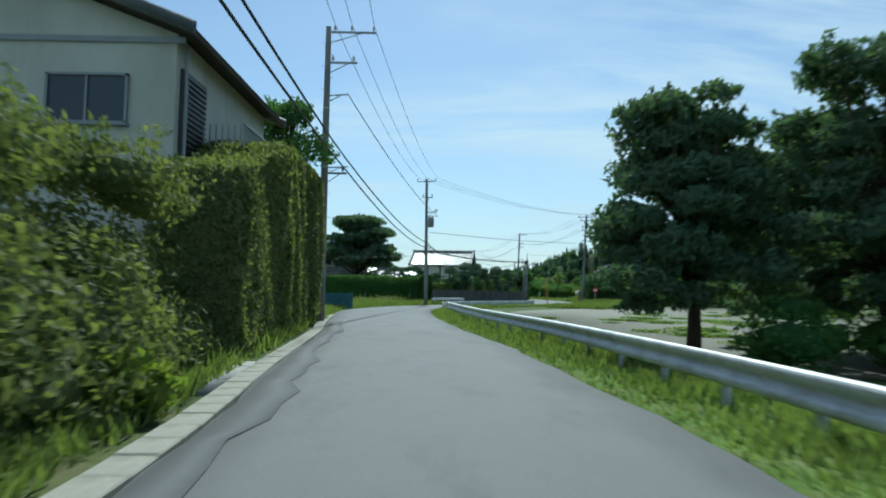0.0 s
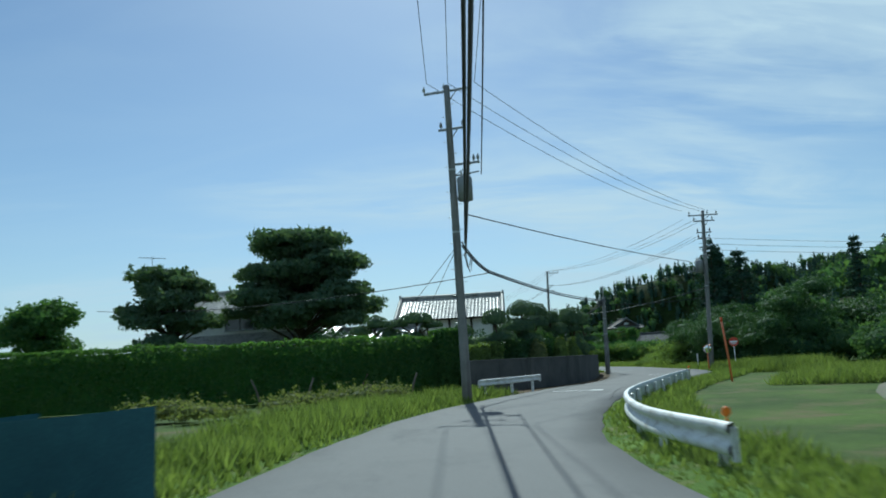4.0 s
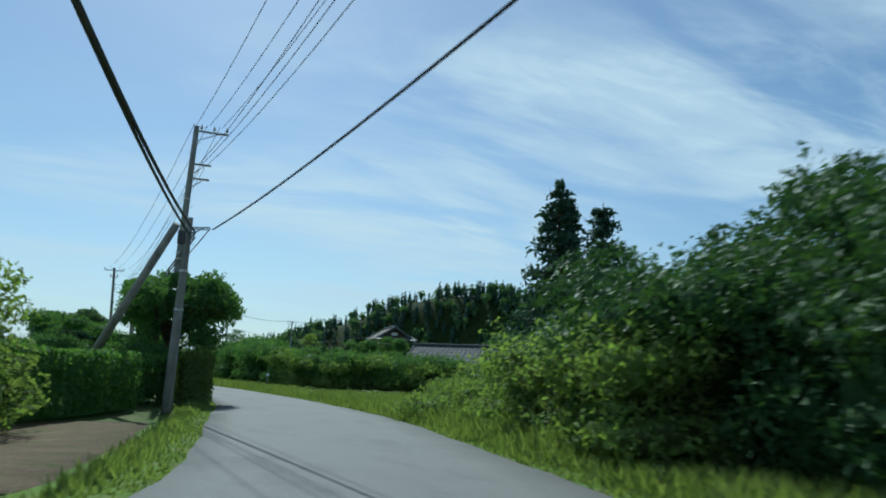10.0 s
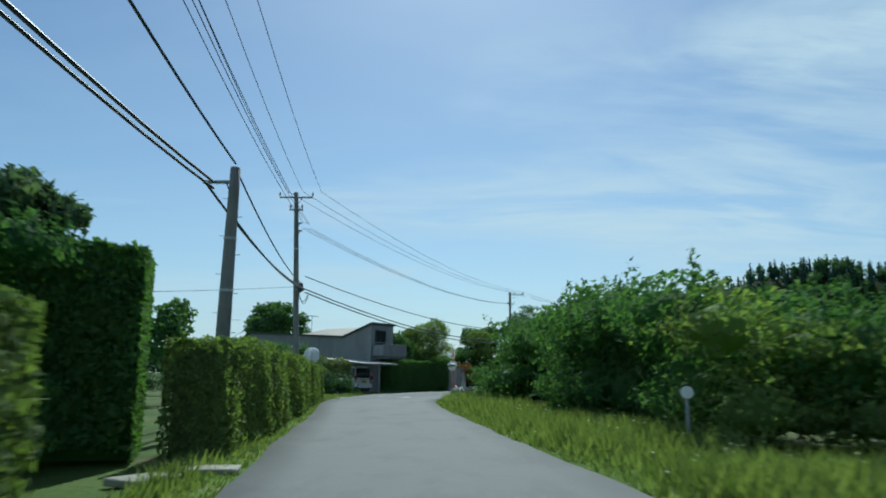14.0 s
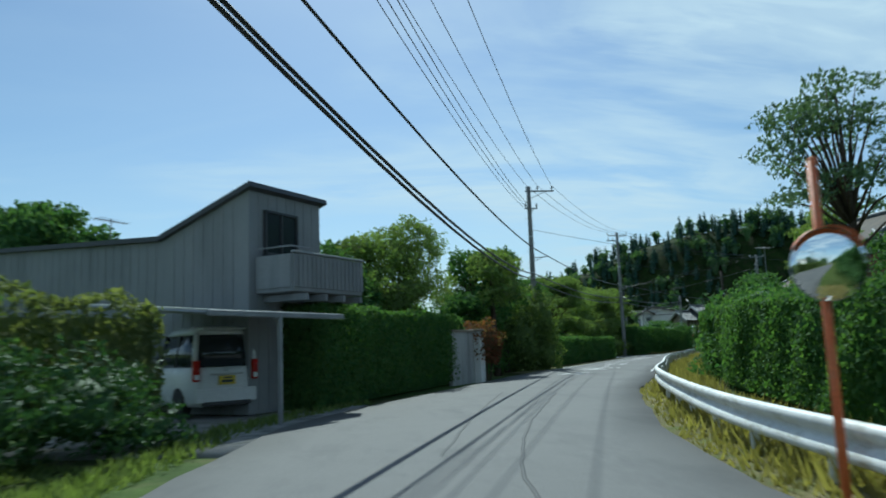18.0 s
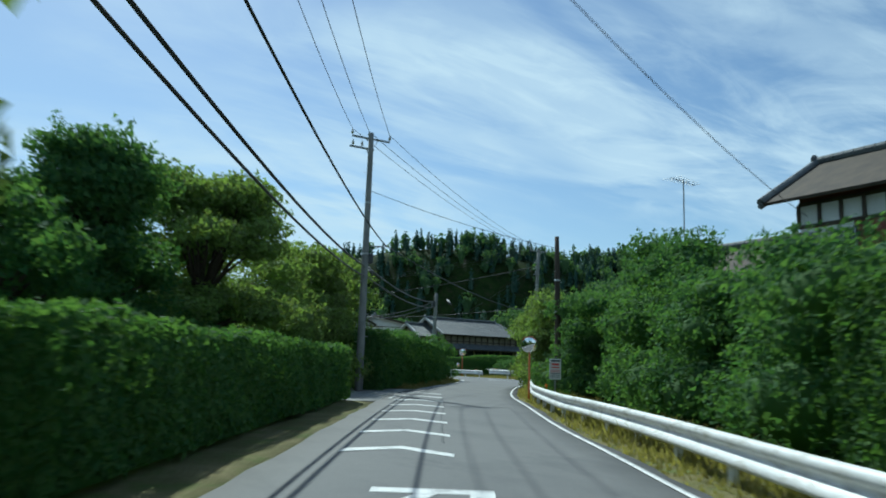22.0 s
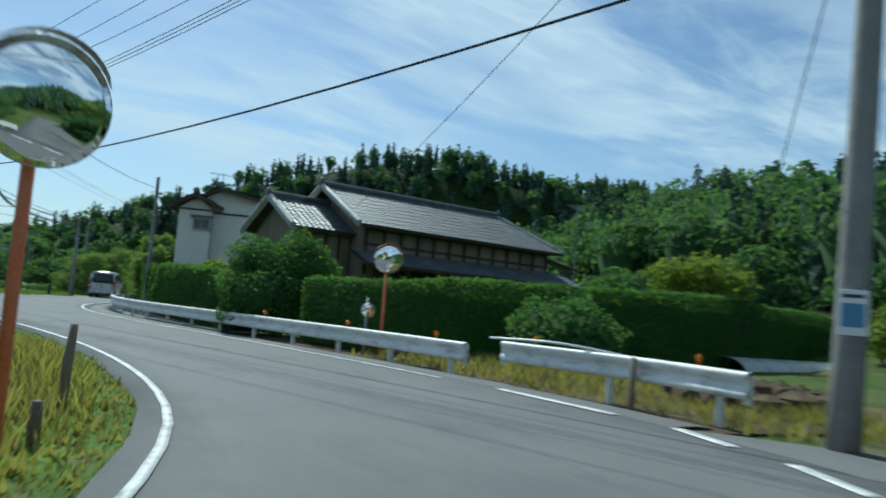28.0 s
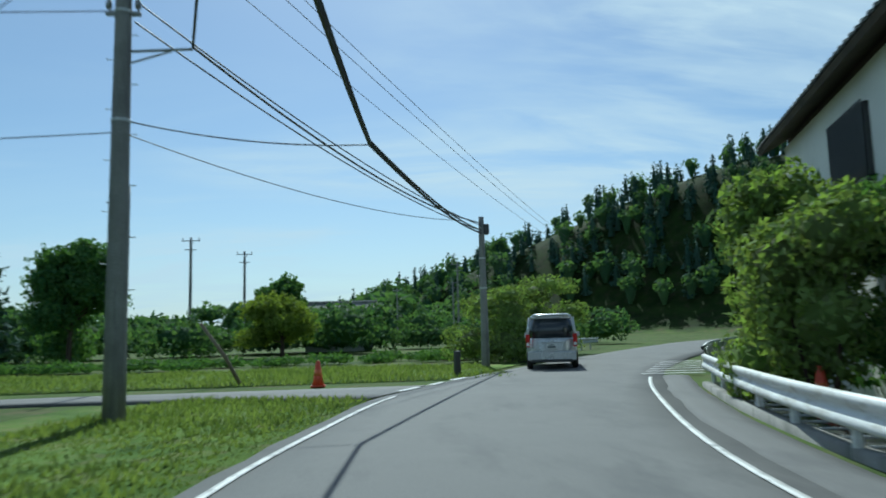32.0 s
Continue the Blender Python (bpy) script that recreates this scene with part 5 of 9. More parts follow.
def tree(x, y, clumps, label, material=None, leaf_size=0.13, trunk=0.16, fork=0.45, density=70, core=0.6, name="tree", category="tree", aspect=1.7, trunks=((0, 0),), jitter=0.7):
    """A tree: trunk, limbs out to every clump, and leafy clumps (dx, dy, z, radius or radii)."""
    material = material or L_TREE
    z0 = GZ + float(hill(np.array([x]), np.array([y]))[0])
    root = thing(name, (x, y, z0), label, category)
    zs = [c[2] for c in clumps]
    h = max(zs)
    low = min(zs)
    for tx, ty in trunks:
        g = Geo()
        hub = Vector((tx * 1.8 + 0.1 * math.sin(x), ty * 1.8 + 0.1 * math.cos(y), max(low * 0.9, h * fork)))
        g.tube([(tx, ty, -0.25), (tx + 0.06 * math.sin(y), ty + 0.05, hub.z * 0.5), hub, (hub.x * 0.6, hub.y * 0.6, h * 0.95)], [trunk * 1.25, trunk * 0.95, trunk * 0.75, trunk * 0.2], 9)
        g.make("trunk", M_BARK, root, True)
        for c in clumps:
            g = Geo()
            e = Vector((c[0], c[1], c[2]))
            b = Vector((hub.x * 0.8, hub.y * 0.8, min(hub.z, max(0.3 * h, e.z - 0.5 * (Vector((e.x, e.y)).length + 0.3)))))
            mid = (b + e) / 2 + Vector((0.06 * math.sin(e.x * 9), 0.06 * math.cos(e.y * 7), 0.12))
            g.tube([b, mid, e], [trunk * 0.4, trunk * 0.26, trunk * 0.08], 6)
            if len(trunks) == 1 or tx >= 0:
                g.make("limb", M_BARK, root, True)
    lf = Leafage()
    eggs = [(np.array(c[:3], float), np.broadcast_to(np.asarray(c[3], float), 3)) for c in clumps]
    for i, (c, r) in enumerate(eggs):
        n = max(int(density * 1.45 * (r[0] * r[1] + r[0] * r[2] + r[1] * r[2]) * 4.2), 60)
        q, d = shell(c, r, n, -0.75, 0.5)
        ok = outside(q, eggs, i, 0.6)
        lf.put(*leaves(q[ok], d[ok], leaf_size * 0.82, aspect, jitter))
        if r.min() > core:
            lf.put(*lump_mesh(c, r * 0.72, c[0] + c[1]))
        q, d = twigs(c, r, max(2, n // 70), 10, 0.5 * r.min() + 0.12)
        lf.put(*leaves(q, d, leaf_size * 0.78, aspect * 1.15, 1.0))
    lf.make("crown", material, root)
    return root


def blobs(n, rx, ry, z0, z1, r0, r1, seed, bias=0.5):
    """Clumps heaped in an uneven dome."""
    g = np.random.default_rng(seed)
    out = []
    for k in range(n):
        a, q = g.random() * 6.283, math.sqrt(g.random())
        z = z0 + (z1 - z0) * g.random() ** bias
        lim = math.sqrt(max(0.12, 1 - ((z - z0) / (z1 - z0 + 0.01)) ** 2 * 0.85))
        out.append((math.cos(a) * q * rx * lim, math.sin(a) * q * ry * lim, z, (r0 + (r1 - r0) * g.random()) * np.array((1.1, 1.1, 0.85))))
    return out


def broadleaf(x, y, h, r, label, material=None, seed=1, n=14, low=0.35, leaf_size=0.13, density=60, trunk=0.14, name="tree", **k):
    return tree(x, y, blobs(n, r, r, h * low, h - r * 0.35, r * 0.32, r * 0.5, seed), label, material, leaf_size, trunk, density=density, name=name, **k)


def shrub(x, y, h, r, label, material=None, seed=1, n=6, leaf_size=0.09, density=90, name="shrub", category="shrub", squash=1.0):
    """A bush heaped straight up from the ground."""
    material = material or L_TREE
    g = np.random.default_rng(seed)
    z0 = GZ + float(hill(np.array([x]), np.array([y]))[0])
    root = thing(name, (x, y, z0), label, category)
    for k in range(4):
        st = Geo()
        a = g.random() * 6.283
        st.tube([(0.1 * math.cos(a), 0.1 * math.sin(a), -0.15), (r * 0.4 * math.cos(a), r * 0.4 * math.sin(a), h * 0.6)], [0.035, 0.012], 6)
        st.make("stem", M_BARK, root)
    lf = Leafage()
    for k in range(n):
        a, q = g.random() * 6.283, r * 0.55 * math.sqrt(g.random())
        rr = r * (0.45 + 0.25 * g.random())
        z = rr * 0.7 + (h - rr * 1.7) * g.random() if h > rr * 1.7 else h * 0.5
        rv = np.array((rr, rr, min(rr, h * 0.5) * squash))
        lf.clump((math.cos(a) * q, math.sin(a) * q, z), rv, int(density * rr * rr * 12), leaf_size, True, -0.9, 1.7, 0.3)
    lf.make("foliage", material, root)
    return root


def cloud_pine(x, y, pads, label, trunk=0.13, material=None, leaf_size=0.048, density=760):
    """A garden tree clipped into domes: pads of (dx, dy, z, radius, height)."""
    root = thing("topiary_tree", (x, y, GZ), label, "topiary tree", "clipped garden trees")
    h = max(p[2] for p in pads)
    g = Geo()
    pts = [(0, 0, -0.2)] + [(0.12 * math.sin(k * 1.7 + x), 0.12 * math.cos(k * 1.3 + y), h * k / 6) for k in range(1, 7)]
    g.tube(pts, [trunk * (1.2 - 0.14 * k) for k in range(7)], 9)
    g.make("trunk", M_BARK, root, True)
    for dx, dy, z, r, t in pads:
        b = Geo().tube([(0, 0, max(0.3, z - 0.5)), (dx * 0.5, dy * 0.5, z - 0.2), (dx, dy, z + 0.1)], [trunk * 0.5, trunk * 0.4, trunk * 0.2], 6)
        b.make("branch", M_BARK, root, True)
        lf = Leafage()
        n = int(density * (2.2 * r * r + 4.2 * r * t))
        d = unit(n)
        d[:, 2] = np.abs(d[:, 2]) * np.where(rng.random(n) < 0.86, 1, -0.18)
        lump = 1 + 0.05 * np.sin(d[:, 0] * 8 + x) + 0.05 * np.cos(d[:, 1] * 7 + y)
        q = d * np.array((r, r, t)) * (lump * (1 - 0.05 * rng.random(n)))[:, None] + np.array((dx, dy, z))
        lf.put(*leaves(q, d, leaf_size, 1.8, 0.3))
        v, f = lump_mesh((dx, dy, z), (r * 1.06, r * 1.06, t * 1.06), x + dx)
        v[:, 2] = np.maximum(v[:, 2], z - 0.04 + 0.03 * np.sin(v[:, 0] * 9))
        lf.put(v, f)
        lf.make("pad", material or L_PINE, root)
    return root


def conifer(x, y, h, r, label, seed=0, bare=0.2, density=1.0, trunk=0.28, z0=None, material=None):
    """A tall cedar: straight trunk and drooping sprays in whorls."""
    g = np.random.default_rng(seed)
    z0 = GZ + float(hill(np.array([x]), np.array([y]))[0]) if z0 is None else z0
    root = thing("cedar_tree", (x, y, z0), label, "tree", "tall cedars")
    Geo().tube([(0, 0, -0.4), (0.05, 0, h * 0.5), (0, 0, h * 0.98)], [trunk, trunk * 0.6, 0.03], 9).make("trunk", M_BARK, root, True)
    lf, br = Leafage(), Geo()
    z = h * bare
    while z < h * 0.97:
        t = (z / h - bare) / (1 - bare)
        reach = r * (1 - t) ** 0.75 * (0.7 + 0.5 * g.random()) + 0.25
        for k in range(int(4 + 3 * g.random())):
            a = g.random() * 6.283
            e = np.array((math.cos(a) * reach, math.sin(a) * reach, z - 0.12 * reach + 0.3 * g.normal() * 0.3))
            br.tube([(0, 0, z), e * np.array((0.6, 0.6, 1)), e], [0.04, 0.03, 0.012], 4, False)
            n = int(26 * density * (0.6 + reach))
            q = rng.random((n, 1)) ** 0.6
            pts = np.array((0, 0, z)) * (1 - q) + e * q + rng.normal(size=(n, 3)) * np.array((0.3, 0.3, 0.22)) * (0.4 + 0.35 * reach)
            lf.put(*leaves(pts, np.tile((0, 0, 0.6), (n, 1)), 0.22, 2.4, 0.9))
        z += h * 0.035 + 0.25
    br.make("branch_whorls", M_BARK, root)
    lf.make("crown", material or L_CEDAR, root)
    return root


# forest on the hills
def forest():
    """Cedars and broadleaf crowns over the wooded slopes, as one mass."""
    pts = []
    g = np.random.default_rng(11)
    for cx, cy, sx, sy, th, h in HILLS:
        n = int(sx * sy * 0.66)
        ra, an = 2.15 * np.sqrt(g.random(n)), g.random(n) * 6.283
        u, w = ra * np.cos(an) * sx, ra * np.sin(an) * sy
        pts.append(np.stack([cx + u * math.cos(th) - w * math.sin(th), cy + u * math.sin(th) + w * math.cos(th)], 1))
    p = np.vstack(pts)
    z = hill(p[:, 0], p[:, 1])
    d = road_dist(p[:, 0], p[:, 1])
    keep = (z > 1.2) & (d > 16)
    return p[keep], z[keep]


fp, fz = forest()
print("forest trees", len(fp))
ced, bro = Leafage(), Leafage()
for (x, y), z in zip(fp, fz):
    near = float(road_dist(x, y)[0]) < 54
    if rng.random() < 0.30 + 0.35 * (z > 14):
        h = 6.0 + 3.6 * rng.random()
        n = 170 if near else 44
        t = rng.random(n) ** 0.9
        a = rng.random(n) * 6.283
        wide = 1.45 + 0.6 * rng.random()
        r = ((1 - t) ** 0.62 * (0.8 + 0.2 * np.sin(t * 26 + x)) * wide + 0.08) * (0.72 + 0.33 * rng.random(n))
        q = np.stack([x + np.cos(a) * r, y + np.sin(a) * r, z + h * (0.1 + 0.9 * t)], 1)
        ced.put(*leaves(q, np.stack([np.cos(a), np.sin(a), np.full(n, 0.7)], 1), (1.15 - 0.55 * t[:, None]) * (0.48 if near else 0.78), 1.6, 0.6))
        w8 = np.arange(7) * 0.8976
        ced.put(np.vstack([np.c_[x + 0.8 * np.cos(w8), y + 0.8 * np.sin(w8), np.full(7, z + 0.2)], np.c_[x + 0.5 * np.cos(w8), y + 0.5 * np.sin(w8), np.full(7, z + h * 0.55)], [[x, y, z + h * 0.9]]]),
                np.array([[k, (k + 1) % 7, 7 + (k + 1) % 7, 7 + k] for k in range(7)] + [[7 + k, 7 + (k + 1) % 7, 14, 14] for k in range(7)]))
    else:
        h = 4.6 + 3.2 * rng.random()
        r = np.array((2.5, 2.5, 2.2)) * (0.75 + 0.55 * rng.random())
        n = 330 if near else 62
        for dx, dy, dz, k in ((0, 0, 0, 0.62), (0.55, 0.3, -0.25, 0.2), (-0.5, -0.35, -0.15, 0.18)):
            c = (x + dx * r[0], y + dy * r[1], z + h - 1.7 + dz * r[2])
            rr = r * (1.0 if dx == 0 else 0.66)
            q, d = shell(c, rr, int(n * k * 1.1), -0.65, 0.3)
            bro.put(*leaves(q, d, 0.36 if near else 0.8, 1.5, 0.6))
        w8 = np.arange(7) * 0.8976 + x
        ring = np.c_[np.cos(w8), np.sin(w8)] * r[0] * 0.66
        bro.put(np.vstack([np.c_[ring * 0.3 + (x, y), np.full(7, z + 0.6)], np.c_[ring + (x, y), np.full(7, z + h - 2.2)], [[x, y, z + h - 0.6]]]),
                np.array([[k, (k + 1) % 7, 7 + (k + 1) % 7, 7 + k] for k in range(7)] + [[7 + k, 7 + (k + 1) % 7, 14, 14] for k in range(7)]))
ob = ced.make("cedar_forest", L_CEDAR)
tagged(ob, "dark cedar forest covering the hillsides", "forest", kind="stuff")
ob = bro.make("broadleaf_forest", L_FOREST)
tagged(ob, "mixed green broadleaf woodland on the lower slopes", "forest", kind="stuff")


def thicket(spots, label, material, leaf_size=0.12, density=40, name="thicket", sprigs=0.0, jitter=0.8, shoots=1.0):
    """Tangled growth nobody could count: heaps at (x, y, height, radius), with shoots standing out of them."""
    lf, clumps = Leafage(), []
    for x, y, h, r in spots:
        zb = float(hill(np.array([x]), np.array([y]))[0]) + GZ
        k = max(1, int(round(h / (r * 1.1))))
        for j in range(k):
            c = np.array((x + 0.3 * r * math.sin(j * 3 + x), y + 0.3 * r * math.cos(j * 2 + y), zb + h * (j + 0.5) / k))
            clumps.append((c, np.array((r, r, h / k * (0.6 if j < k - 1 else 0.5))) * (1 - 0.12 * j)))
    fine = leaf_size < 0.16
    size = leaf_size * (0.6 if fine else 0.8)
    for i, (c, r) in enumerate(clumps):
        n = int((2.1 if fine else 1.1) * density * (r[0] * r[1] + 2 * r[0] * r[2]) * 4)
        q, d = shell(c, r, n, -0.8, 0.34)
        ok = outside(q, clumps, i) & (q[:, 2] > GZ)
        lf.put(*leaves(q[ok], d[ok], size, 1.7, jitter))
        m = int(shoots * n / 55)
        if m:
            q, d = twigs(c, r, m, 11, (0.34 + 0.14 * sprigs) * min(1.0, 0.5 + 0.4 * r[0]) * (1 if fine else 1.6))
            ok = outside(q, clumps, i, 0.85)
            lf.put(*leaves(q[ok], d[ok], size * 0.9, 2.1, 1.0))
        lf.put(*lump_mesh(c, r * 0.86, c[0] + c[1]))
    ob = lf.make(name, material)
    return tagged(ob, label, "thicket", kind="stuff")


def scatter(line, n, spread, h0, h1, r0, r1, seed):
    g = np.random.default_rng(seed)
    p = curve_through(line, 0.4)
    out = []
    for k in range(n):
        q = p[int(g.random() * (len(p) - 1))]
        out.append((q[0] + g.normal() * spread, q[1] + g.normal() * spread, h0 + (h1 - h0) * g.random(), r0 + (r1 - r0) * g.random()))
    return out


# first stretch: hedges, house garden, pines
thicket([(-4.5, -6.5, 3.2, 1.3), (-4.5, -4, 3.3, 1.3), (-4.5, -1.5, 3.4, 1.3), (-4.5, 1.0, 3.5, 1.35), (-4.5, 3.2, 3.5, 1.3), (-4.45, 5.2, 3.45, 1.3), (-4.4, 7.1, 3.3, 1.2), (-4.5, 8.8, 3.2, 1.1), (-4.7, 10.1, 3.1, 1.0), (-5.9, 2.0, 3.5, 1.6), (-6.2, 5.5, 3.4, 1.5), (-6.2, -2, 3.5, 1.6), (-5.3, 7.8, 3.5, 1.2), (-5.4, 9.8, 3.4, 1.1), (-4.7, 11.2, 3.0, 0.85), (-3.6, 6.2, 1.5, 0.7), (-3.55, 3.6, 1.6, 0.7), (-3.6, 8.2, 1.3, 0.6)], "overgrown dark green roadside bush with vines", L_OLIVE, 0.1, 75, sprigs=2)
shrub(-2.9, 7.0, 0.8, 0.5, "low weeds with yellow leaves at the hedge foot", L_YELLOW, 3, 4, 0.08)
hedge([(-4.3, 12.7), (-4.6, 15.5), (-4.85, 18.5), (-5.15, 23.0), (-5.3, 26.6)], (3.3, 4.3, 5.0, 5.2, 5.1), 1.6, "tall dark clipped hedge in front of a house", L_OLIVE, 0.08, 290, wav=0.13)
thicket(scatter([(-5.4, 24), (-5.7, 26.7)], 6, 0.2, 4.4, 5.2, 0.8, 1.0, 5), "ragged end of a tall hedge with light leaves", L_OLIVE, 0.1, 60)
broadleaf(-5.8, 26.3, 8.2, 1.4, "dark broadleaf tree rising from the hedge", L_TREE, 4, 14, 0.6, 0.09, 110)
for x, y, h, r, sd in ((5.15, 15.0, 5.7, 1.8, 5), (8.6, 14.2, 6.6, 2.3, 6), (9.4, 18.4, 6.0, 2.4, 7), (11.6, 14.0, 7.4, 2.6, 9)):
    tree(x, y, [(c[0], c[1], c[2], c[3] * np.array((1.15, 1.15, 0.8))) for c in blobs(64, r, r, h * 0.16, h - 0.2, 0.3, 0.58, sd, 0.85)], "dark spreading pine at the field edge", L_PINE, 0.085, 0.13, density=105, aspect=3.0, core=0.5)
thicket(scatter([(6.8, 12.0), (8.0, 13.5), (9.6, 14.8)], 8, 0.5, 0.8, 1.5, 0.6, 1.0, 108), "dark undergrowth below the pines", L_HEDGE, 0.1, 50)
thicket(scatter([(24, 92), (30, 78), (42, 84), (52, 92)], 26, 2.5, 1.6, 3.6, 1.2, 2.4, 8), "green shrubs at the far side of the fields", L_FOREST, 0.16, 26)
thicket(scatter([(12, 16), (10, 30), (14, 44), (24, 54), (34, 40), (30, 22), (44, 30)], 90, 3.2, 0.06, 0.16, 0.5, 1.3, 309), "sparse low weeds in the wet paddy", L_LIGHT, 0.09, 26, shoots=0.2)
thicket(scatter([(-14, 52), (-26, 60), (-40, 66)], 10, 1.5, 0.8, 1.6, 0.8, 1.4, 9), "low dark growth in the field", L_HEDGE, 0.14, 26)
thicket(scatter([(-10, 61), (-7.0, 63), (-4.0, 66.6)], 22, 0.6, 0.3, 0.7, 0.5, 0.9, 209), "rank olive weeds along the field edge", L_OLIVE, 0.09, 60, sprigs=2)
# clipped garden and dark hedge behind the block wall
hedge([(-40, 66.5), (-24, 68.0), (-10, 70.2), (-3.5, 71.2), (-1.9, 71.5)], 2.45, 1.5, "long dark clipped hedge bordering a field", L_HEDGE, 0.1, 150)
hedge([(-2.1, 70.9), (-1.2, 71.3)], 2.7, 1.3, "square-cut hedge end standing above the rest", L_HEDGE, 0.085, 240)
hedge([(-1.2, 71.0), (0.6, 72.0)], 1.95, 1.1, "lower clipped hedge block behind the wall", L_HEDGEY, 0.085, 240)
hedge([(1.4, 73.4), (3.2, 76.2), (4.6, 79.6), (6.2, 84.4), (7.6, 89.4)], (2.2, 2.3, 2.2, 2.0), 1.4, "dark shaded shrubbery below the clipped pines", L_VINE, 0.08, 150, wav=0.2)
thicket([(-3.6, 76.5, 2.9, 1.1), (-1.6, 77.0, 3.1, 1.2), (0.4, 78.2, 3.0, 1.2), (2.2, 80.4, 2.9, 1.2), (3.6, 84.0, 2.8, 1.2), (-5.6, 75.6, 3.2, 1.2), (-7.6, 75.2, 3.4, 1.3), (5.6, 88.0, 3.0, 1.2)], "dark garden shrubs before the tiled house", L_VINE, 0.11, 50, shoots=0.4)
tree(-9.6, 82.5, [(c[0], c[1], c[2], c[3] * np.array((1.35, 1.35, 0.62))) for c in blobs(58, 3.9, 3.9, 4.0, 9.2, 0.6, 1.1, 12, 0.8)], "large dark spreading pine beside a tiled house", L_PINE, 0.15, 0.24, density=42, aspect=2.6, core=0.5)
tree(-16.8, 81.5, [(c[0], c[1], c[2], c[3] * np.array((1.3, 1.3, 0.65))) for c in blobs(34, 2.7, 2.7, 2.6, 7.3, 0.5, 0.9, 13, 0.8)], "dark spreading pine at the field edge", L_PINE, 0.15, 0.2, density=42, aspect=2.6, core=0.5)
broadleaf(-26, 86, 6.5, 2.6, "dark garden tree far behind the hedge", L_TREE, 14, 12, 0.3, 0.17, 50)
cloud_pine(0.8, 72.9, [(0, 0, 3.1, 0.66, 0.62), (0.3, 0.2, 2.3, 0.65, 0.4), (-0.4, 0.1, 2.1, 0.6, 0.4)], "broad pine clipped into a mushroom dome", 0.09)
cloud_pine(2.4, 75.2, [(0, 0, 3.58, 0.72, 0.66), (-0.4, -0.2, 2.75, 1.0, 0.62), (0.15, 0, 2.1, 0.9, 0.6)], "tall pine clipped into a round mushroom dome", 0.09)
cloud_pine(3.65, 78.3, [(0, 0, 3.62, 0.62, 0.7), (-0.35, -0.5, 3.05, 0.92, 0.62), (0.1, 0, 2.3, 0.7, 0.45)], "pine clipped into stepped round domes", 0.09)
cloud_pine(4.42, 78.75, [(0.16, 0.05, 3.48, 0.42, 0.38), (-0.06, -0.05, 3.25, 0.6, 0.36), (0, 0, 2.2, 0.6, 0.4)], "small double-capped clipped pine", 0.07)
cloud_pine(4.75, 79.4, [(0, 0, 2.68, 0.92, 0.6), (0.35, 0.2, 1.9, 0.8, 0.6)], "wide flat-topped clipped garden tree", 0.09)
cloud_pine(5.85, 79.65, [(0, 0, 3.24, 0.8, 0.82), (-0.15, 0.1, 2.75, 0.6, 0.3), (0.15, 0.2, 1.55, 0.75, 1.1)], "big dark hemispherical clipped pine above the wall", 0.1)
cloud_pine(-0.65, 74.0, [(0, 0, 2.65, 0.52, 0.5), (0.2, 0.2, 1.9, 0.6, 0.5)], "small round clipped pine before the house", 0.08)
cloud_pine(-2.9, 73.0, [(0, 0, 3.3, 0.85, 0.42), (-0.95, 0.2, 3.15, 0.6, 0.28), (0.75, 0.3, 3.05, 0.55, 0.28), (-0.4, 0, 2.5, 0.8, 0.35)], "flat layered pine clipped like an umbrella", 0.09)
cloud_pine(-4.8, 73.6, [(0, 0, 3.2, 0.6, 0.5), (-0.7, 0.2, 2.9, 0.55, 0.35), (0.6, 0.2, 2.75, 0.6, 0.35)], "stepped clipped pine beside an umbrella pine", 0.09)
cloud_pine(7.4, 83.7, [(0, 0, 3.7, 0.5, 0.25), (0, 0, 3.25, 0.45, 0.28), (-0.45, 0, 2.95, 0.45, 0.25), (0.4, 0.1, 2.85, 0.5, 0.22), (-0.55, 0, 2.4, 0.55, 0.28), (0.4, 0.1, 2.3, 0.6, 0.28), (-0.1, 0, 1.7, 0.75, 0.45)], "tall layered pine clipped into cushions", 0.08)
cloud_pine(8.7, 92.9, [(0, 0, 3.20, 1.0, 0.6), (0.75, 0.2, 2.85, 0.5, 0.25), (-0.5, 0, 1.7, 1.0, 0.6)], "umbrella-shaped clipped pine deeper in the garden", 0.1)
for x, y, h, r, m in ((2.85, 73.95, 2.2, 0.5, L_OLIVE), (3.6, 75.7, 2.6, 0.54, L_HEDGE), (4.22, 75.2, 2.32, 0.4, L_HEDGEY), (5.15, 76.8, 2.32, 0.38, L_HEDGEY), (5.6, 78.0, 1.75, 0.5, L_LIGHT), (7.2, 83.4, 1.75, 0.5, L_HEDGEY), (9.0, 89.6, 1.7, 0.55, L_HEDGEY)):
    cloud_pine(x, y, [(0, 0, h * 0.5, r, h * 0.5), (0, 0, h * 0.28, r * 0.96, h * 0.3)], "clipped rounded shrub above the wall", 0.05, m, 0.055)
hedge([(4.9, 77.0), (6.2, 80.9), (7.9, 87.4), (9.2, 92.8)], 1.5, 0.6, "low leafy growth behind the wall", L_HEDGE, 0.07, 190, base=0.0, wav=0.12)
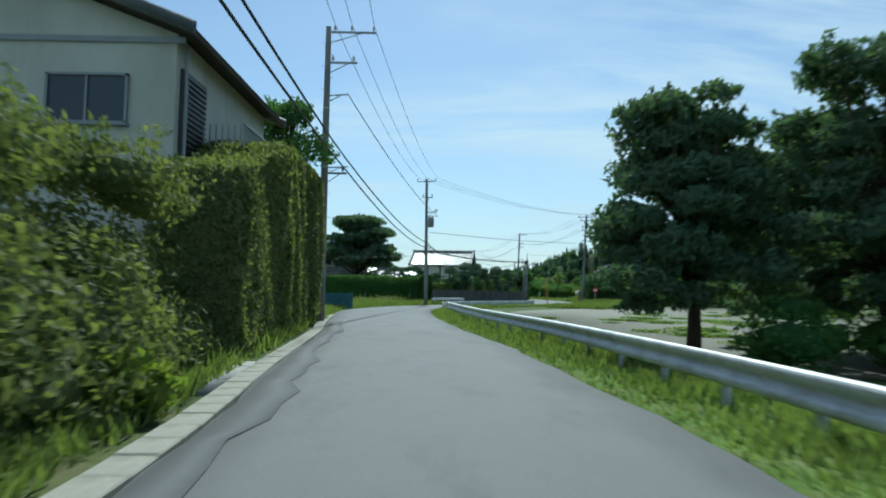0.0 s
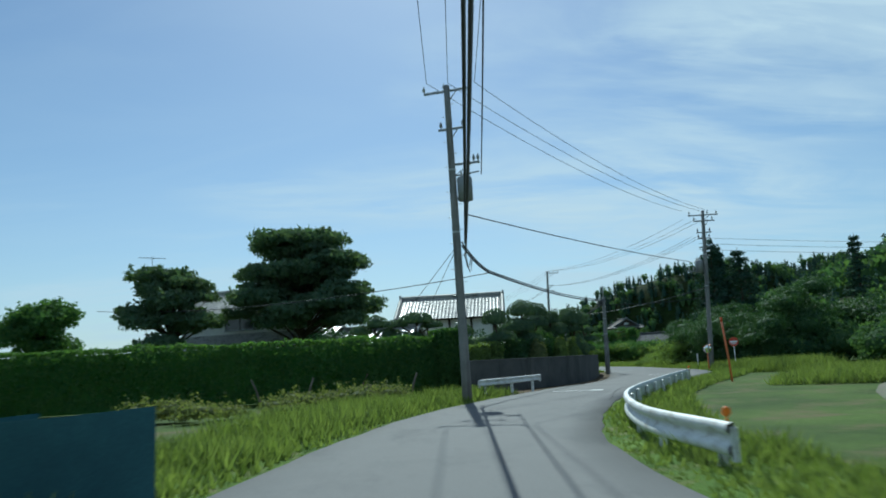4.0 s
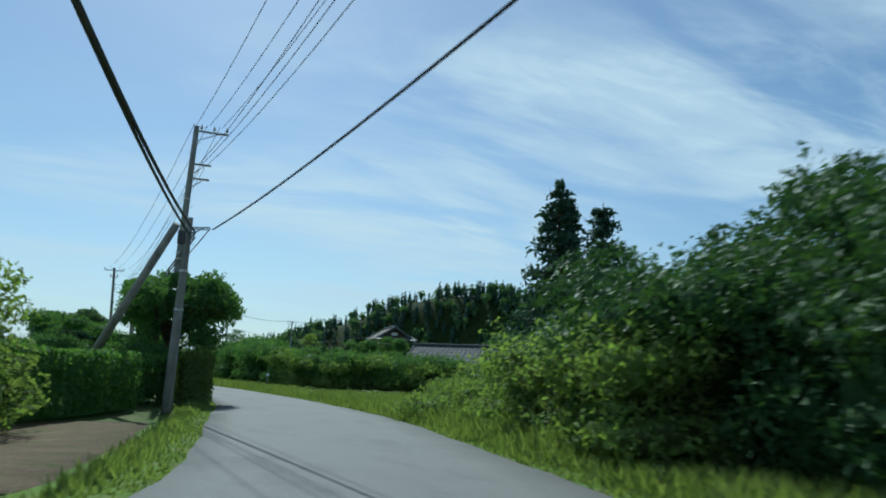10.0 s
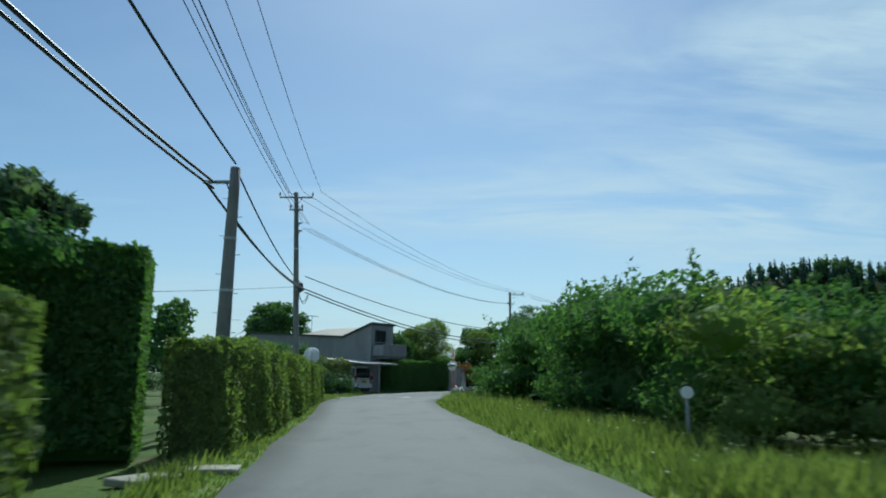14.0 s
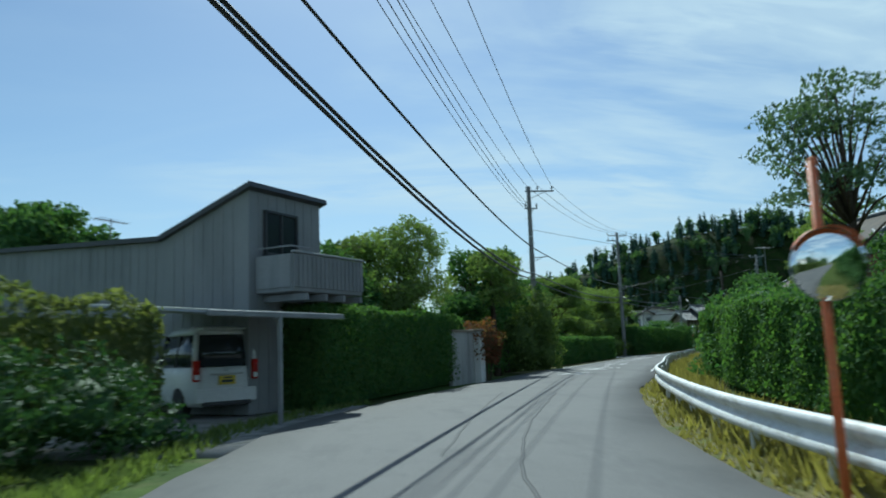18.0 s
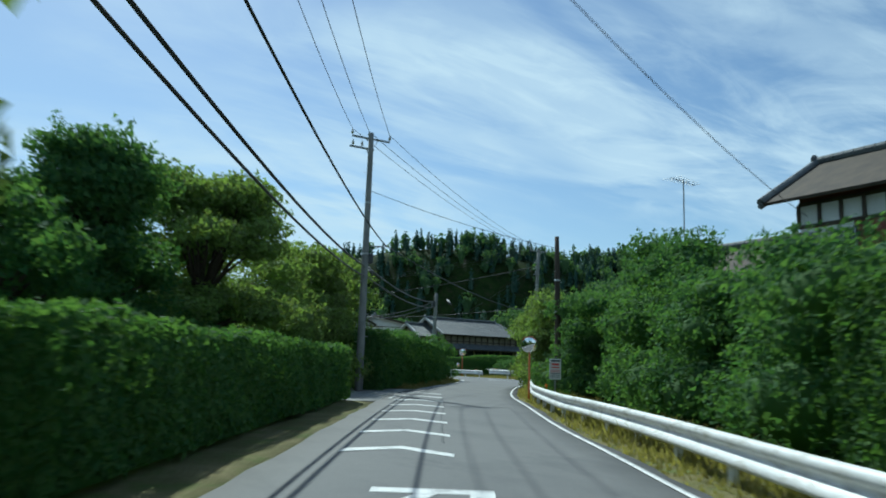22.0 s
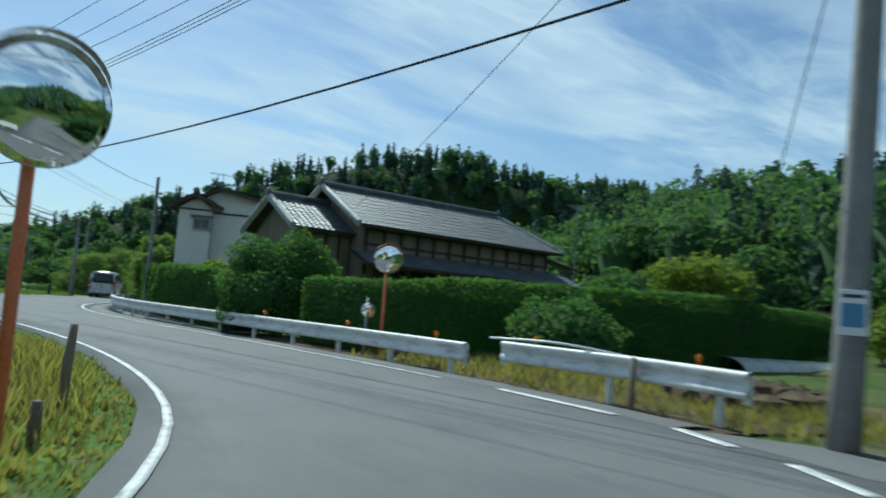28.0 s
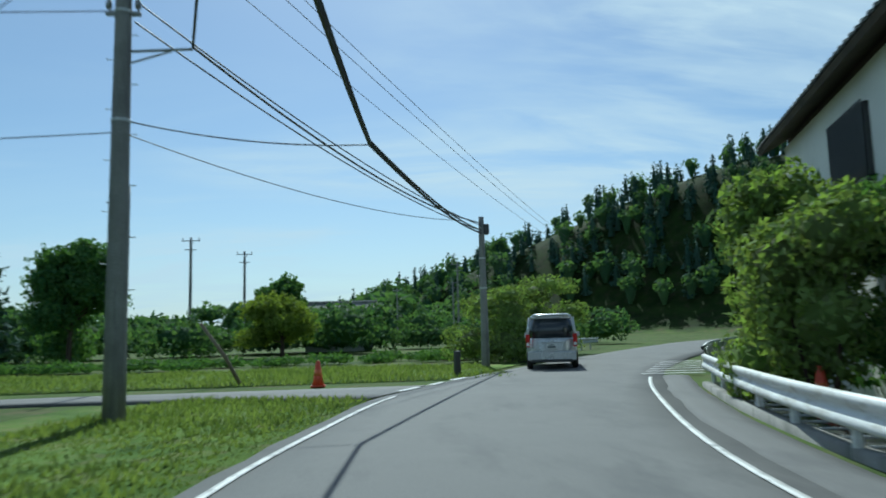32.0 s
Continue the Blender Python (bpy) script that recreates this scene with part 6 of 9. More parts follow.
# thicket on the bank across the lane
thicket([(21.0, 97.4, 4.7, 1.5), (20.4, 96.2, 4.1, 1.3), (22.4, 98.6, 5.1, 1.6), (22.2, 94.5, 4.3, 1.5), (23.2, 101.0, 4.6, 1.6), (23.4, 96.2, 5.2, 1.6)], "tall mound of vines over the bank", L_VINE, 0.12, 48, sprigs=2)
thicket(scatter([(21.0, 89.5), (21.0, 95), (21.6, 101), (22.0, 104.5)], 34, 0.8, 2.6, 4.3, 1.2, 1.8, 21), "dense vine-covered thicket on the roadside bank", L_VINE, 0.12, 48, sprigs=2)
thicket(scatter([(24, 92), (27, 93.5), (31, 92.5), (36, 90)], 26, 1.3, 3.4, 5.2, 1.6, 2.6, 22), "tall bamboo and vine thicket", L_VINE, 0.165, 24, sprigs=3)
thicket(scatter([(19.9, 99.5), (20.3, 103), (20.8, 106.5)], 12, 0.4, 1.6, 2.4, 0.9, 1.2, 23), "bushy bamboo clump beside the verge", L_LIGHT, 0.12, 45, sprigs=5)
thicket(scatter([(22.4, 105.5), (22.6, 108), (23.4, 111), (24.8, 113.8)], 15, 0.4, 2.2, 3.1, 1.0, 1.5, 123), "vine-hung thicket above the field corner", L_VINE, 0.12, 46, sprigs=3)
thicket([(25.0, 90.6, 6.0, 1.7), (24.0, 89.4, 5.2, 1.5), (26.4, 91.4, 6.6, 1.8), (23.6, 90.8, 5.0, 1.4)], "tall dark vine-hung growth behind the stop sign", L_VINE, 0.14, 40, sprigs=2)
thicket(scatter([(20.3, 104.5), (20.7, 109), (21.6, 113)], 14, 0.4, 0.7, 1.5, 0.6, 1.0, 124), "tall pale weeds climbing the bank", L_LIGHT, 0.1, 55, sprigs=2)
thicket(scatter([(20.5, 111), (21.5, 115), (24, 118)], 12, 0.9, 0.6, 1.5, 0.7, 1.3, 24), "low leafy weeds at the field corner", L_LIGHT, 0.1, 55)
thicket(scatter([(40, 100), (52, 92), (60, 80), (58, 66)], 30, 3.5, 2.0, 4.5, 2.0, 3.6, 25), "overgrown green slope below the hill", L_FOREST, 0.16, 22)
conifer(39.1, 138.0, 16.8, 3.7, "tall dark cedar standing above the thicket", 1, 0.12)
conifer(42.8, 137.8, 15.6, 3.5, "second tall dark cedar beside it", 2, 0.16)
conifer(63.9, 144.3, 18.0, 2.8, "lone cedar in front of the hill", 3, 0.1)
conifer(40.5, 139.5, 16.0, 2.6, "dark cedar on the hill foot", 4, 0.1)
# round tree and hedges on the left
tree(12.4, 119.0, [c for c in blobs(104, 2.05, 2.05, 2.3, 6.4, 0.45, 0.75, 31) if c[2] < 4.5], "dense round evergreen tree over the lane", L_TREE, 0.085, 0.17, density=120, core=0.4)
thicket(scatter([(10.6, 115.5), (11.2, 118.5)], 7, 0.5, 1.6, 2.4, 0.9, 1.2, 32), "dark shrubs under the round tree", L_HEDGE, 0.1, 60)
hedge([(9.0, 106.5), (10.4, 110.5), (11.2, 113.8)], 1.5, 1.0, "low dark hedge behind a soil patch", L_HEDGE, 0.09, 150)
thicket(scatter([(4, 101), (7, 106), (9, 104)], 10, 1.2, 2.2, 3.4, 1.0, 1.6, 33), "pale green garden shrubs", L_LIGHT, 0.12, 36, sprigs=2)
broadleaf(11.9, 123.6, 5.0, 1.6, "leafy tree leaning over the hedge", L_TREE, 34, 12, 0.42, 0.15, 60)
hedge([(13.5, 117.6), (13.3, 121.5), (12.9, 127), (12.35, 132.0), (12.1, 134.9)], 1.7, 0.9, "clipped yellow-green hedge along the lane", L_HEDGEY, 0.062, 470)
hedge([(8.2, 141.2), (10.15, 141.9)], 3.1, 1.9, "tall dark square-cut hedge block", L_HEDGE, 0.085, 230)
hedge([(11.2, 141.5), (10.6, 147), (9.8, 153), (8.9, 159.5), (8.2, 164.5), (7.9, 167.0)], (1.75, 1.75, 1.65, 1.5), 0.95, "clipped green hedge beside the lane", L_HEDGEY, 0.062, 470)
thicket([(9.2, 139.6, 3.5, 1.0), (8.2, 138.6, 3.9, 1.2), (7.0, 137.6, 4.2, 1.4), (5.8, 136.0, 4.4, 1.4)], "round clipped garden trees behind the hedge", L_TREE, 0.1, 60, shoots=0.3)
tree(7.3, 142.6, blobs(40, 1.5, 1.5, 1.2, 4.5, 0.35, 0.65, 36, 1.0), "ragged dark pine behind the hedge", L_PINE, 0.12, 0.13, density=75, aspect=2.6, core=0.4)
broadleaf(3.2, 160.5, 4.4, 1.5, "small garden tree behind the hedge", L_TREE, 37, 9)
# belt across the field
thicket(scatter([(20.5, 147), (20.5, 152), (20.5, 157), (19.5, 164), (19.0, 170)], 32, 0.9, 3.0, 4.6, 1.2, 2.0, 41), "dense bamboo and shrub belt beyond the field", L_TREE, 0.155, 26, sprigs=3)
thicket(scatter([(22, 146), (27, 147.5), (33, 150), (40, 150), (50, 146)], 36, 1.0, 2.5, 3.4, 1.5, 2.4, 42), "dense green belt at the field end", L_TREE, 0.155, 26, sprigs=2)
thicket(scatter([(22, 144.6), (27, 146.0), (33, 148.2), (40, 148.4)], 22, 0.7, 1.8, 3.0, 0.9, 1.5, 142), "sunlit shrubs along the belt", L_LIGHT, 0.14, 30, sprigs=2)
thicket(scatter([(36, 118), (45, 121), (56, 122)], 16, 1.5, 0.8, 1.6, 1.2, 2.0, 43), "tall weeds in the far field", L_LIGHT, 0.16, 26)
# middle stretch
hedge([(17.9, 168.3), (18.1, 171.5), (18.4, 175.4), (19.3, 179.6), (20.4, 183.5), (21.9, 187.4)], (1.85, 1.9, 2.1), 1.3, "dark clipped hedge above the dry verge", L_HEDGE, 0.066, 360)
hedge([(22.3, 188.8), (25.5, 195.4), (28.6, 201.5), (31.3, 206.5)], (2.1, 2.3, 2.5), 1.3, "tall green hedge behind the guard rail", L_HEDGE, 0.07, 330, wav=0.16)
thicket(scatter([(24, 185), (27, 190), (31, 196)], 12, 1.1, 2.4, 3.4, 1.2, 1.8, 51), "leafy garden shrubs behind the hedge", L_TREE, 0.14, 34)
tree(31.4, 197.4, [(c[0], c[1], c[2], c[3] * np.array((1.2, 1.2, 0.7))) for c in blobs(40, 1.9, 1.9, 2.6, 6.8, 0.25, 0.45, 251, 0.9)], "pale open-crowned garden tree behind the hedge", L_LIGHT, 0.1, 0.1, density=50, core=2.0)
tree(19.6, 179.2, [(c[0], c[1], c[2], c[3] * np.array((1.3, 1.3, 0.55))) for c in blobs(40, 1.45, 1.45, 3.4, 5.8, 0.22, 0.4, 52, 0.9)], "tall open-crowned tree behind the hedge", L_PINE, 0.06, 0.08, density=75, core=2.0)
thicket(scatter([(39.5, 203.5), (43, 203), (48, 204)], 12, 0.9, 5.5, 8.0, 1.6, 2.2, 151), "tall garden trees screening the red house", L_TREE, 0.17, 26)
broadleaf(11.4, 192.6, 5.3, 1.6, "leafy garden tree above the square hedge", L_LIGHT, 152, 16, 0.35, 0.09, 90)
broadleaf(12.5, 194.2, 6.1, 1.6, "light-leaved feathery garden tree over the hedge", L_LIGHT, 252, 22, 0.4, 0.07, 100, core=2.0)
broadleaf(10.0, 190.2, 4.8, 1.3, "leafy garden tree beside the balcony", L_TREE, 153, 14, 0.35, 0.09, 90)
tree(16.4, 201.4, blobs(40, 1.7, 1.7, 2.4, 5.6, 0.3, 0.55, 154, 0.8), "tall open garden tree over the lane edge", L_TREE, 0.1, 0.14, density=62, core=2.0)
tree(18.0, 204.8, blobs(34, 1.3, 1.3, 2.6, 5.9, 0.28, 0.5, 155, 0.8), "tall open-crowned tree beside the pole", L_TREE, 0.1, 0.13, density=62, core=2.0)
thicket(scatter([(15.5, 199.5), (17.2, 202.5), (18.6, 205.8)], 10, 0.4, 1.4, 2.6, 0.9, 1.3, 156), "dark garden shrubs in deep shade", L_HEDGE, 0.1, 60)
thicket(scatter([(32.5, 207.5), (34.5, 211), (36.8, 214.5)], 12, 0.7, 2.8, 3.8, 1.1, 1.6, 53), "dense roadside shrubs behind the rail", L_TREE, 0.11, 48)
thicket([(39.8, 217.8, 6.1, 1.6), (39.0, 216.7, 5.5, 1.5), (40.6, 219.2, 6.2, 1.6), (41.5, 220.6, 5.7, 1.5), (38.1, 215.4, 4.5, 1.4), (38.9, 218.0, 5.2, 1.4), (37.0, 213.6, 3.8, 1.3), (36.2, 212.4, 3.6, 1.2), (37.6, 214.6, 4.1, 1.2)], "big leafy tree mass above the guard rail", L_TREE, 0.13, 46, sprigs=1)
thicket([(35.6, 209.9, 4.0, 0.9), (36.6, 209.3, 4.3, 1.0), (35.0, 208.8, 3.4, 0.9)], "sunlit yellow-green shrub before the red house", L_LIGHT, 0.12, 60, sprigs=2)
thicket(scatter([(40.6, 218.6), (42.4, 221.4), (45.0, 225.2)], 14, 0.5, 3.5, 4.6, 1.3, 1.8, 254), "leafy trees behind the mirror", L_TREE, 0.14, 40, sprigs=1)
thicket([(42.4, 224.6, 4.6, 1.5), (43.6, 226.4, 4.9, 1.6), (42.2, 226.2, 4.4, 1.3), (41.2, 224.6, 3.4, 1.1), (44.6, 228.2, 4.8, 1.6), (44.4, 224.2, 5.2, 1.6), (45.4, 226.0, 5.2, 1.5)], "dense trees behind the notice board", L_TREE, 0.12, 46, sprigs=1)
thicket(scatter([(43.5, 227.5), (46, 231), (48.6, 234.5)], 14, 0.7, 3.6, 5.6, 1.3, 1.8, 55), "overhanging broadleaf trees by the bend", L_LIGHT, 0.15, 38, sprigs=1)
thicket(scatter([(61.2, 248.2), (62.2, 245), (63.6, 240.5), (66.5, 235)], 18, 0.5, 2.6, 3.4, 1.1, 1.5, 56), "dense dark shrubs along the side road", L_TREE, 0.12, 44, sprigs=1)
thicket(scatter([(80, 276), (84, 268), (87, 260), (90, 250)], 30, 1.6, 2.2, 4.2, 1.6, 2.4, 357), "dark undergrowth along the edge of the wood", L_FOREST, 0.26, 18)
thicket(scatter([(66, 243.5), (68.5, 239), (72, 232)], 14, 1.0, 4.5, 7.0, 1.6, 2.3, 57), "light-leaved trees on the slope foot", L_LIGHT, 0.15, 30)
thicket(scatter([(51.6, 235.4), (54.0, 231.5), (58, 225)], 12, 0.6, 2.4, 4.0, 1.0, 1.6, 58), "dense shrubs beside the side road", L_TREE, 0.15, 30)
tree(-2.5, 199.7, blobs(44, 3.0, 3.0, 4.4, 7.4, 0.6, 1.0, 351, 0.8), "open leafy tree behind a low grey roof", L_TREE, 0.16, 0.18, density=40, core=0.5)
thicket([(4.0, 175.5, 3.4, 1.1), (5.6, 176.6, 3.2, 1.0), (2.4, 176.0, 3.3, 1.2), (0.5, 174.5, 3.0, 1.2)], "leafy garden trees before a grey house", L_TREE, 0.12, 50, sprigs=2)
thicket([(-3.0, 172.6, 1.4, 1.3), (-0.6, 173.2, 1.5, 1.3), (1.8, 173.8, 1.55, 1.2), (3.8, 174.6, 1.6, 1.2), (5.4, 175.0, 1.5, 1.1), (6.6, 175.9, 1.5, 1.0), (7.3, 177.2, 1.4, 0.85), (7.7, 178.4, 1.25, 0.75), (6.3, 176.8, 1.75, 0.9)], "dark leafy bushes round the carport", L_VINE, 0.09, 85, sprigs=1)
hedge([(5.2, 176.9), (7.6, 180.0)], 1.75, 0.6, "climbing plant spread over the carport edge", L_OLIVE, 0.09, 170, base=0.4, wav=0.2)
hedge([(9.65, 184.1), (10.7, 186.6), (12.2, 190.0), (14.2, 194.3)], 2.3, 1.2, "dense square-cut hedge with sunlit top", L_HEDGE, 0.066, 420)
thicket(scatter([(10, 194), (12.5, 199), (15.5, 203)], 11, 0.9, 2.8, 4.4, 1.2, 1.7, 61), "leafy garden trees behind the hedge", L_TREE, 0.13, 42)
broadleaf(17.0, 199.6, 5.8, 1.6, "feathery garden tree beside the gate", L_LIGHT, 62, 12, 0.45, 0.12, 44)
shrub(15.7, 194.9, 3.6, 1.15, "photinia shrub with red new leaves", L_RED, 63, 6, 0.08, 110)
tree(18.2, 203.6, blobs(12, 1.1, 1.1, 3.0, 5.7, 0.45, 0.7, 64), "slender feathery tree beside the pole", L_TREE, 0.12, 0.14, density=44)
shrub(19.5, 204.3, 3.9, 1.9, "big rounded conifer bush with sunlit edge", L_HEDGEY, 65, 8, 0.08, 130, squash=1.4)
hedge([(21.4, 208.1), (23.1, 211.1), (25.7, 215.6), (28.1, 219.6), (29.8, 222.5)], 1.55, 1.1, "long square-cut hedge along the lane", L_HEDGE, 0.066, 420)
tree(22.4, 217.6, blobs(40, 2.0, 2.0, 1.9, 5.2, 0.5, 0.8, 67, 0.8), "round dark garden tree behind the hedge", L_TREE, 0.09, 0.15, density=85, core=0.4)
broadleaf(21.0, 214.6, 4.4, 1.3, "smaller garden tree behind the hedge", L_TREE, 267, 14, 0.25, 0.1, 75)
tree(25.6, 222.0, [(c[0], c[1], c[2], c[3] * np.array((1.25, 1.25, 0.7))) for c in blobs(44, 2.7, 2.7, 2.2, 6.2, 0.5, 0.85, 268, 0.8)], "spreading garden tree behind the hedge", L_LIGHT, 0.09, 0.16, density=85, core=0.4)
thicket(scatter([(21.0, 215.0), (23.6, 220.0), (27.0, 225.6)], 10, 0.5, 2.4, 3.6, 1.1, 1.5, 269), "dark shrubs between the garden trees", L_HEDGE, 0.12, 44)
hedge([(34.2, 229.5), (38.5, 234.9), (42.5, 240), (45.5, 244.2)], (2.4, 2.3, 2.0), 1.3, "dark hedge with climbing growth at the bend", L_HEDGE, 0.09, 220, wav=0.16)
thicket(scatter([(30.0, 227.0), (33.2, 233), (36.6, 238)], 15, 0.7, 4.8, 6.9, 1.3, 1.8, 68), "overhanging roadside trees with sunlit tops", L_LIGHT, 0.14, 36, sprigs=1)
thicket([(46.9, 245.6, 2.7, 1.0), (46.0, 244.6, 3.2, 1.2), (47.0, 247.2, 2.4, 0.9), (47.5, 246.9, 1.0, 0.5), (47.8, 248.1, 0.8, 0.5)], "rounded dark bush at the inside of the bend", L_HEDGE, 0.09, 70)
thicket(scatter([(45.0, 248.5), (46.0, 251.0)], 7, 0.6, 2.2, 4.2, 1.0, 1.5, 69), "dense shrubs inside the bend", L_TREE, 0.12, 45)
# last stretch
hedge([(57.6, 264.8), (58.6, 262.6), (62, 262.2), (66, 261.3), (73, 261.8), (82, 263)], (1.7, 2.0, 2.2, 2.0, 1.7), 1.2, "long dark garden hedge before a tiled house", L_HEDGE, 0.066, 340)
hedge([(56.6, 268.0), (56.0, 272.5), (56.0, 277), (56.3, 281), (57.0, 285.5)], (1.8, 1.95, 2.05, 2.1), 1.3, "dark clipped hedge above the drainage ditch", L_HEDGE, 0.066, 400)
shrub(57.35, 267.7, 3.5, 1.9, "big rounded dark garden shrub over the hedge", L_HEDGE, 71, 10, 0.06, 240)
shrub(61.7, 259.2, 1.9, 1.4, "low spreading cloud-pruned garden pine", L_TREE, 72, 7, 0.08, 110)
shrub(57.4, 285.6, 3.0, 1.2, "pale flowering shrub before the white house", L_LIGHT, 73, 6, 0.09, 80)
shrub(57.0, 288.7, 3.6, 1.2, "leafy shrub against the white wall", L_LIGHT, 174, 9, 0.09, 90)
shrub(57.6, 291.0, 4.3, 1.2, "leafy garden shrub climbing a wall", L_LIGHT, 74, 8, 0.1, 80)
shrub(58.6, 289.0, 3.9, 1.3, "dark leafy tree beside the white house", L_TREE, 75, 7, 0.1, 80)
shrub(59.6, 293.6, 4.4, 1.4, "broad light shrub past the house", L_LIGHT, 76, 7, 0.1, 80)
broadleaf(70.6, 262.8, 3.8, 1.8, "yellow-green maple in the garden", L_YELLOW, 77, 10, 0.4, 0.11, 70)
shrub(75.5, 259.0, 2.2, 0.9, "small yellow-green shrub by the field", L_YELLOW, 78, 5)
shrub(65.6, 262.3, 2.7, 0.9, "round clipped tree in the garden", L_HEDGE, 79, 5, 0.08, 140)
shrub(57.7, 276.0, 3.0, 1.0, "fern-like light bush above the hedge", L_YELLOW, 80, 5, 0.1, 70)
thicket(scatter([(65.5, 296), (69.5, 305), (74.5, 313), (82, 323)], 26, 1.0, 4.0, 8.0, 1.7, 2.8, 81), "dark wooded slope over the far lane", L_FOREST, 0.2, 24)
thicket(scatter([(55.4, 309.5), (57.5, 313.5), (60.5, 319)], 12, 0.8, 2.6, 4.6, 1.1, 1.7, 82), "leafy trees at the lane side", L_LIGHT, 0.14, 34)
shrub(44.6, 281.0, 2.6, 1.9, "dense dark green laurel bush on the lawn edge", L_TREE, 83, 9, 0.1, 100)
hedge([(43.6, 284.8), (43.75, 288.6)], 2.1, 1.2, "dark square-cut hedge block beside the lawn", L_HEDGE, 0.08, 240)
tree(40.9, 289.5, blobs(46, 2.5, 2.5, 2.0, 5.3, 0.5, 0.85, 85, 0.75), "dense round camellia tree beside the lawn", L_TREE, 0.11, 0.16, density=70, core=0.4)
shrub(39.0, 292.6, 3.0, 1.4, "round dark shrub by the farm track", L_HEDGE, 86, 6, 0.09, 110)
thicket(scatter([(46.6, 273.2), (45.4, 275.8)], 6, 0.5, 1.6, 2.6, 0.9, 1.3, 87), "roadside laurel bushes above the ditch", L_TREE, 0.11, 60)
shrub(41.6, 288.6, 3.3, 2.2, "dark bushes round a camellia tree", L_TREE, 188, 9, 0.1, 80)
broadleaf(33.3, 321, 7.2, 2.9, "big round tree beyond the fields", L_TREE, 88, 18, 0.1, 0.18, 50)
conifer(27.0, 324, 7.4, 1.8, "dark conifer beyond the fields", 8, 0.05)
broadleaf(44, 329, 4.4, 2.6, "yellow-green spreading tree in the far field", L_YELLOW, 89, 14, 0.2, 0.17, 40)
broadleaf(42, 345, 6.8, 2.6, "dark tree beyond the fields", L_TREE, 90, 12, 0.25, 0.2, 40)
thicket(scatter([(0, 326), (20, 334), (40, 340), (56, 342), (70, 352)], 46, 3.0, 2.0, 4.5, 1.8, 3.2, 91), "far green tree line across the valley", L_FOREST, 0.3, 10)
thicket(scatter([(-140, 300), (-60, 380), (0, 420), (60, 450), (-220, 180), (-160, 60), (-120, 140), (-90, -40)], 90, 14, 5, 10, 5, 9, 92), "distant hazy tree line round the valley", L_FOREST, 1.6, 0.75, name="tree_line")
thicket(scatter([(24, 312), (40, 313), (56, 316)], 34, 1.0, 0.35, 0.6, 0.7, 1.2, 93), "rows of low dark field crops", L_HEDGE, 0.14, 50, name="crops")

# ---- grass blades along the verges ----


def blades(name, base, y0, y1, o0, o1, n, h0, h1, material, label, flowers=0):
    a = slice_of(base, y0, y1)
    nn = normals2(a)
    i = rng.integers(0, len(a) - 1, n)
    t = rng.random((n, 1))
    clump = 0.5 + 0.5 * np.sin(i * 0.9 + np.sin(i * 0.31) * 3)
    off = o0 + (o1 - o0) * rng.random((n, 1)) ** 0.8
    xy = a[i] * (1 - t) + a[i + 1] * t + nn[i] * off
    h = (h0 + (h1 - h0) * rng.random((n, 1))) * (0.55 + 0.6 * clump[:, None]) * np.clip(np.abs(off) / 0.6, 0.35, 1)
    ang = rng.random((n, 1)) * 6.283
    w = 0.012 + 0.016 * rng.random((n, 1))
    dx, dy = np.cos(ang), np.sin(ang)
    lean = h * (0.25 + 0.5 * rng.random((n, 1)))
    ang2 = rng.random((n, 1)) * 6.283
    z = np.full((n, 1), GZ + 0.01)
    p0 = np.hstack([xy + np.hstack([dx, dy]) * w, z])
    p1 = np.hstack([xy - np.hstack([dx, dy]) * w, z])
    mx = xy + np.hstack([np.cos(ang2), np.sin(ang2)]) * lean * 0.35
    p2 = np.hstack([mx - np.hstack([dx, dy]) * w * 0.7, z + h * 0.65])
    p3 = np.hstack([xy + np.hstack([np.cos(ang2), np.sin(ang2)]) * lean, z + h])
    v = np.stack([p0, p1 + (p1 - p0) * 0.3, p3], 1).reshape(-1, 3)
    ob = from_arrays(name, v, np.arange(3 * n).reshape(-1, 3), material)
    tagged(ob, label, "grass", kind="stuff")
    if flowers:
        k = rng.integers(0, n, flowers)
        fv, ff = leaves(p3[k] + (0, 0, 0.03), np.tile((0, 0, 1.0), (flowers, 1)), 0.035, 1.2, 0.4)
        tagged(from_arrays("wild_flowers", fv, ff, L_FLOWER), "small white wild flowers in the verge", "flowers", kind="stuff")


blades("verge_grass", LE, -10, 28, 0.55, 1.5, 7500, 0.12, 0.4, L_GRASS, "green grass tufts beside the gutter")
blades("verge_grass", LE, 28, 68, 0.1, 3.0, 26000, 0.15, 0.55, L_GRASS, "long roadside grass with seed heads")
blades("verge_grass", RE, -12, 84, -0.05, -2.0, 39000, 0.08, 0.3, L_GRASS, "bright green grass under the guard rail")
blades("verge_grass", RE, 84, 125, -0.05, -2.4, 30000, 0.12, 0.55, L_GRASS, "weedy grass along the bank")
blades("verge_grass", RE, 78, 92, -1.8, -6.5, 14000, 0.2, 0.8, L_GRASS, "rank weeds on the field corner")
g_line = evenly([(8.6, 64), (12.5, 70), (17.5, 77)], 40)
blades("verge_grass", g_line, 0, 400, -0.3, -5.5, 20000, 0.12, 0.5, L_GRASS, "rank field grass behind the guard rail")
blades("verge_grass", RE, 118, 168, -0.05, -3.2, 39000, 0.12, 0.55, L_GRASS, "tall meadow grass at the lane", 500)
blades("verge_grass", LE, 94, 168, 0.0, 0.9, 18000, 0.06, 0.28, L_GRASS, "thin grass below the hedge")
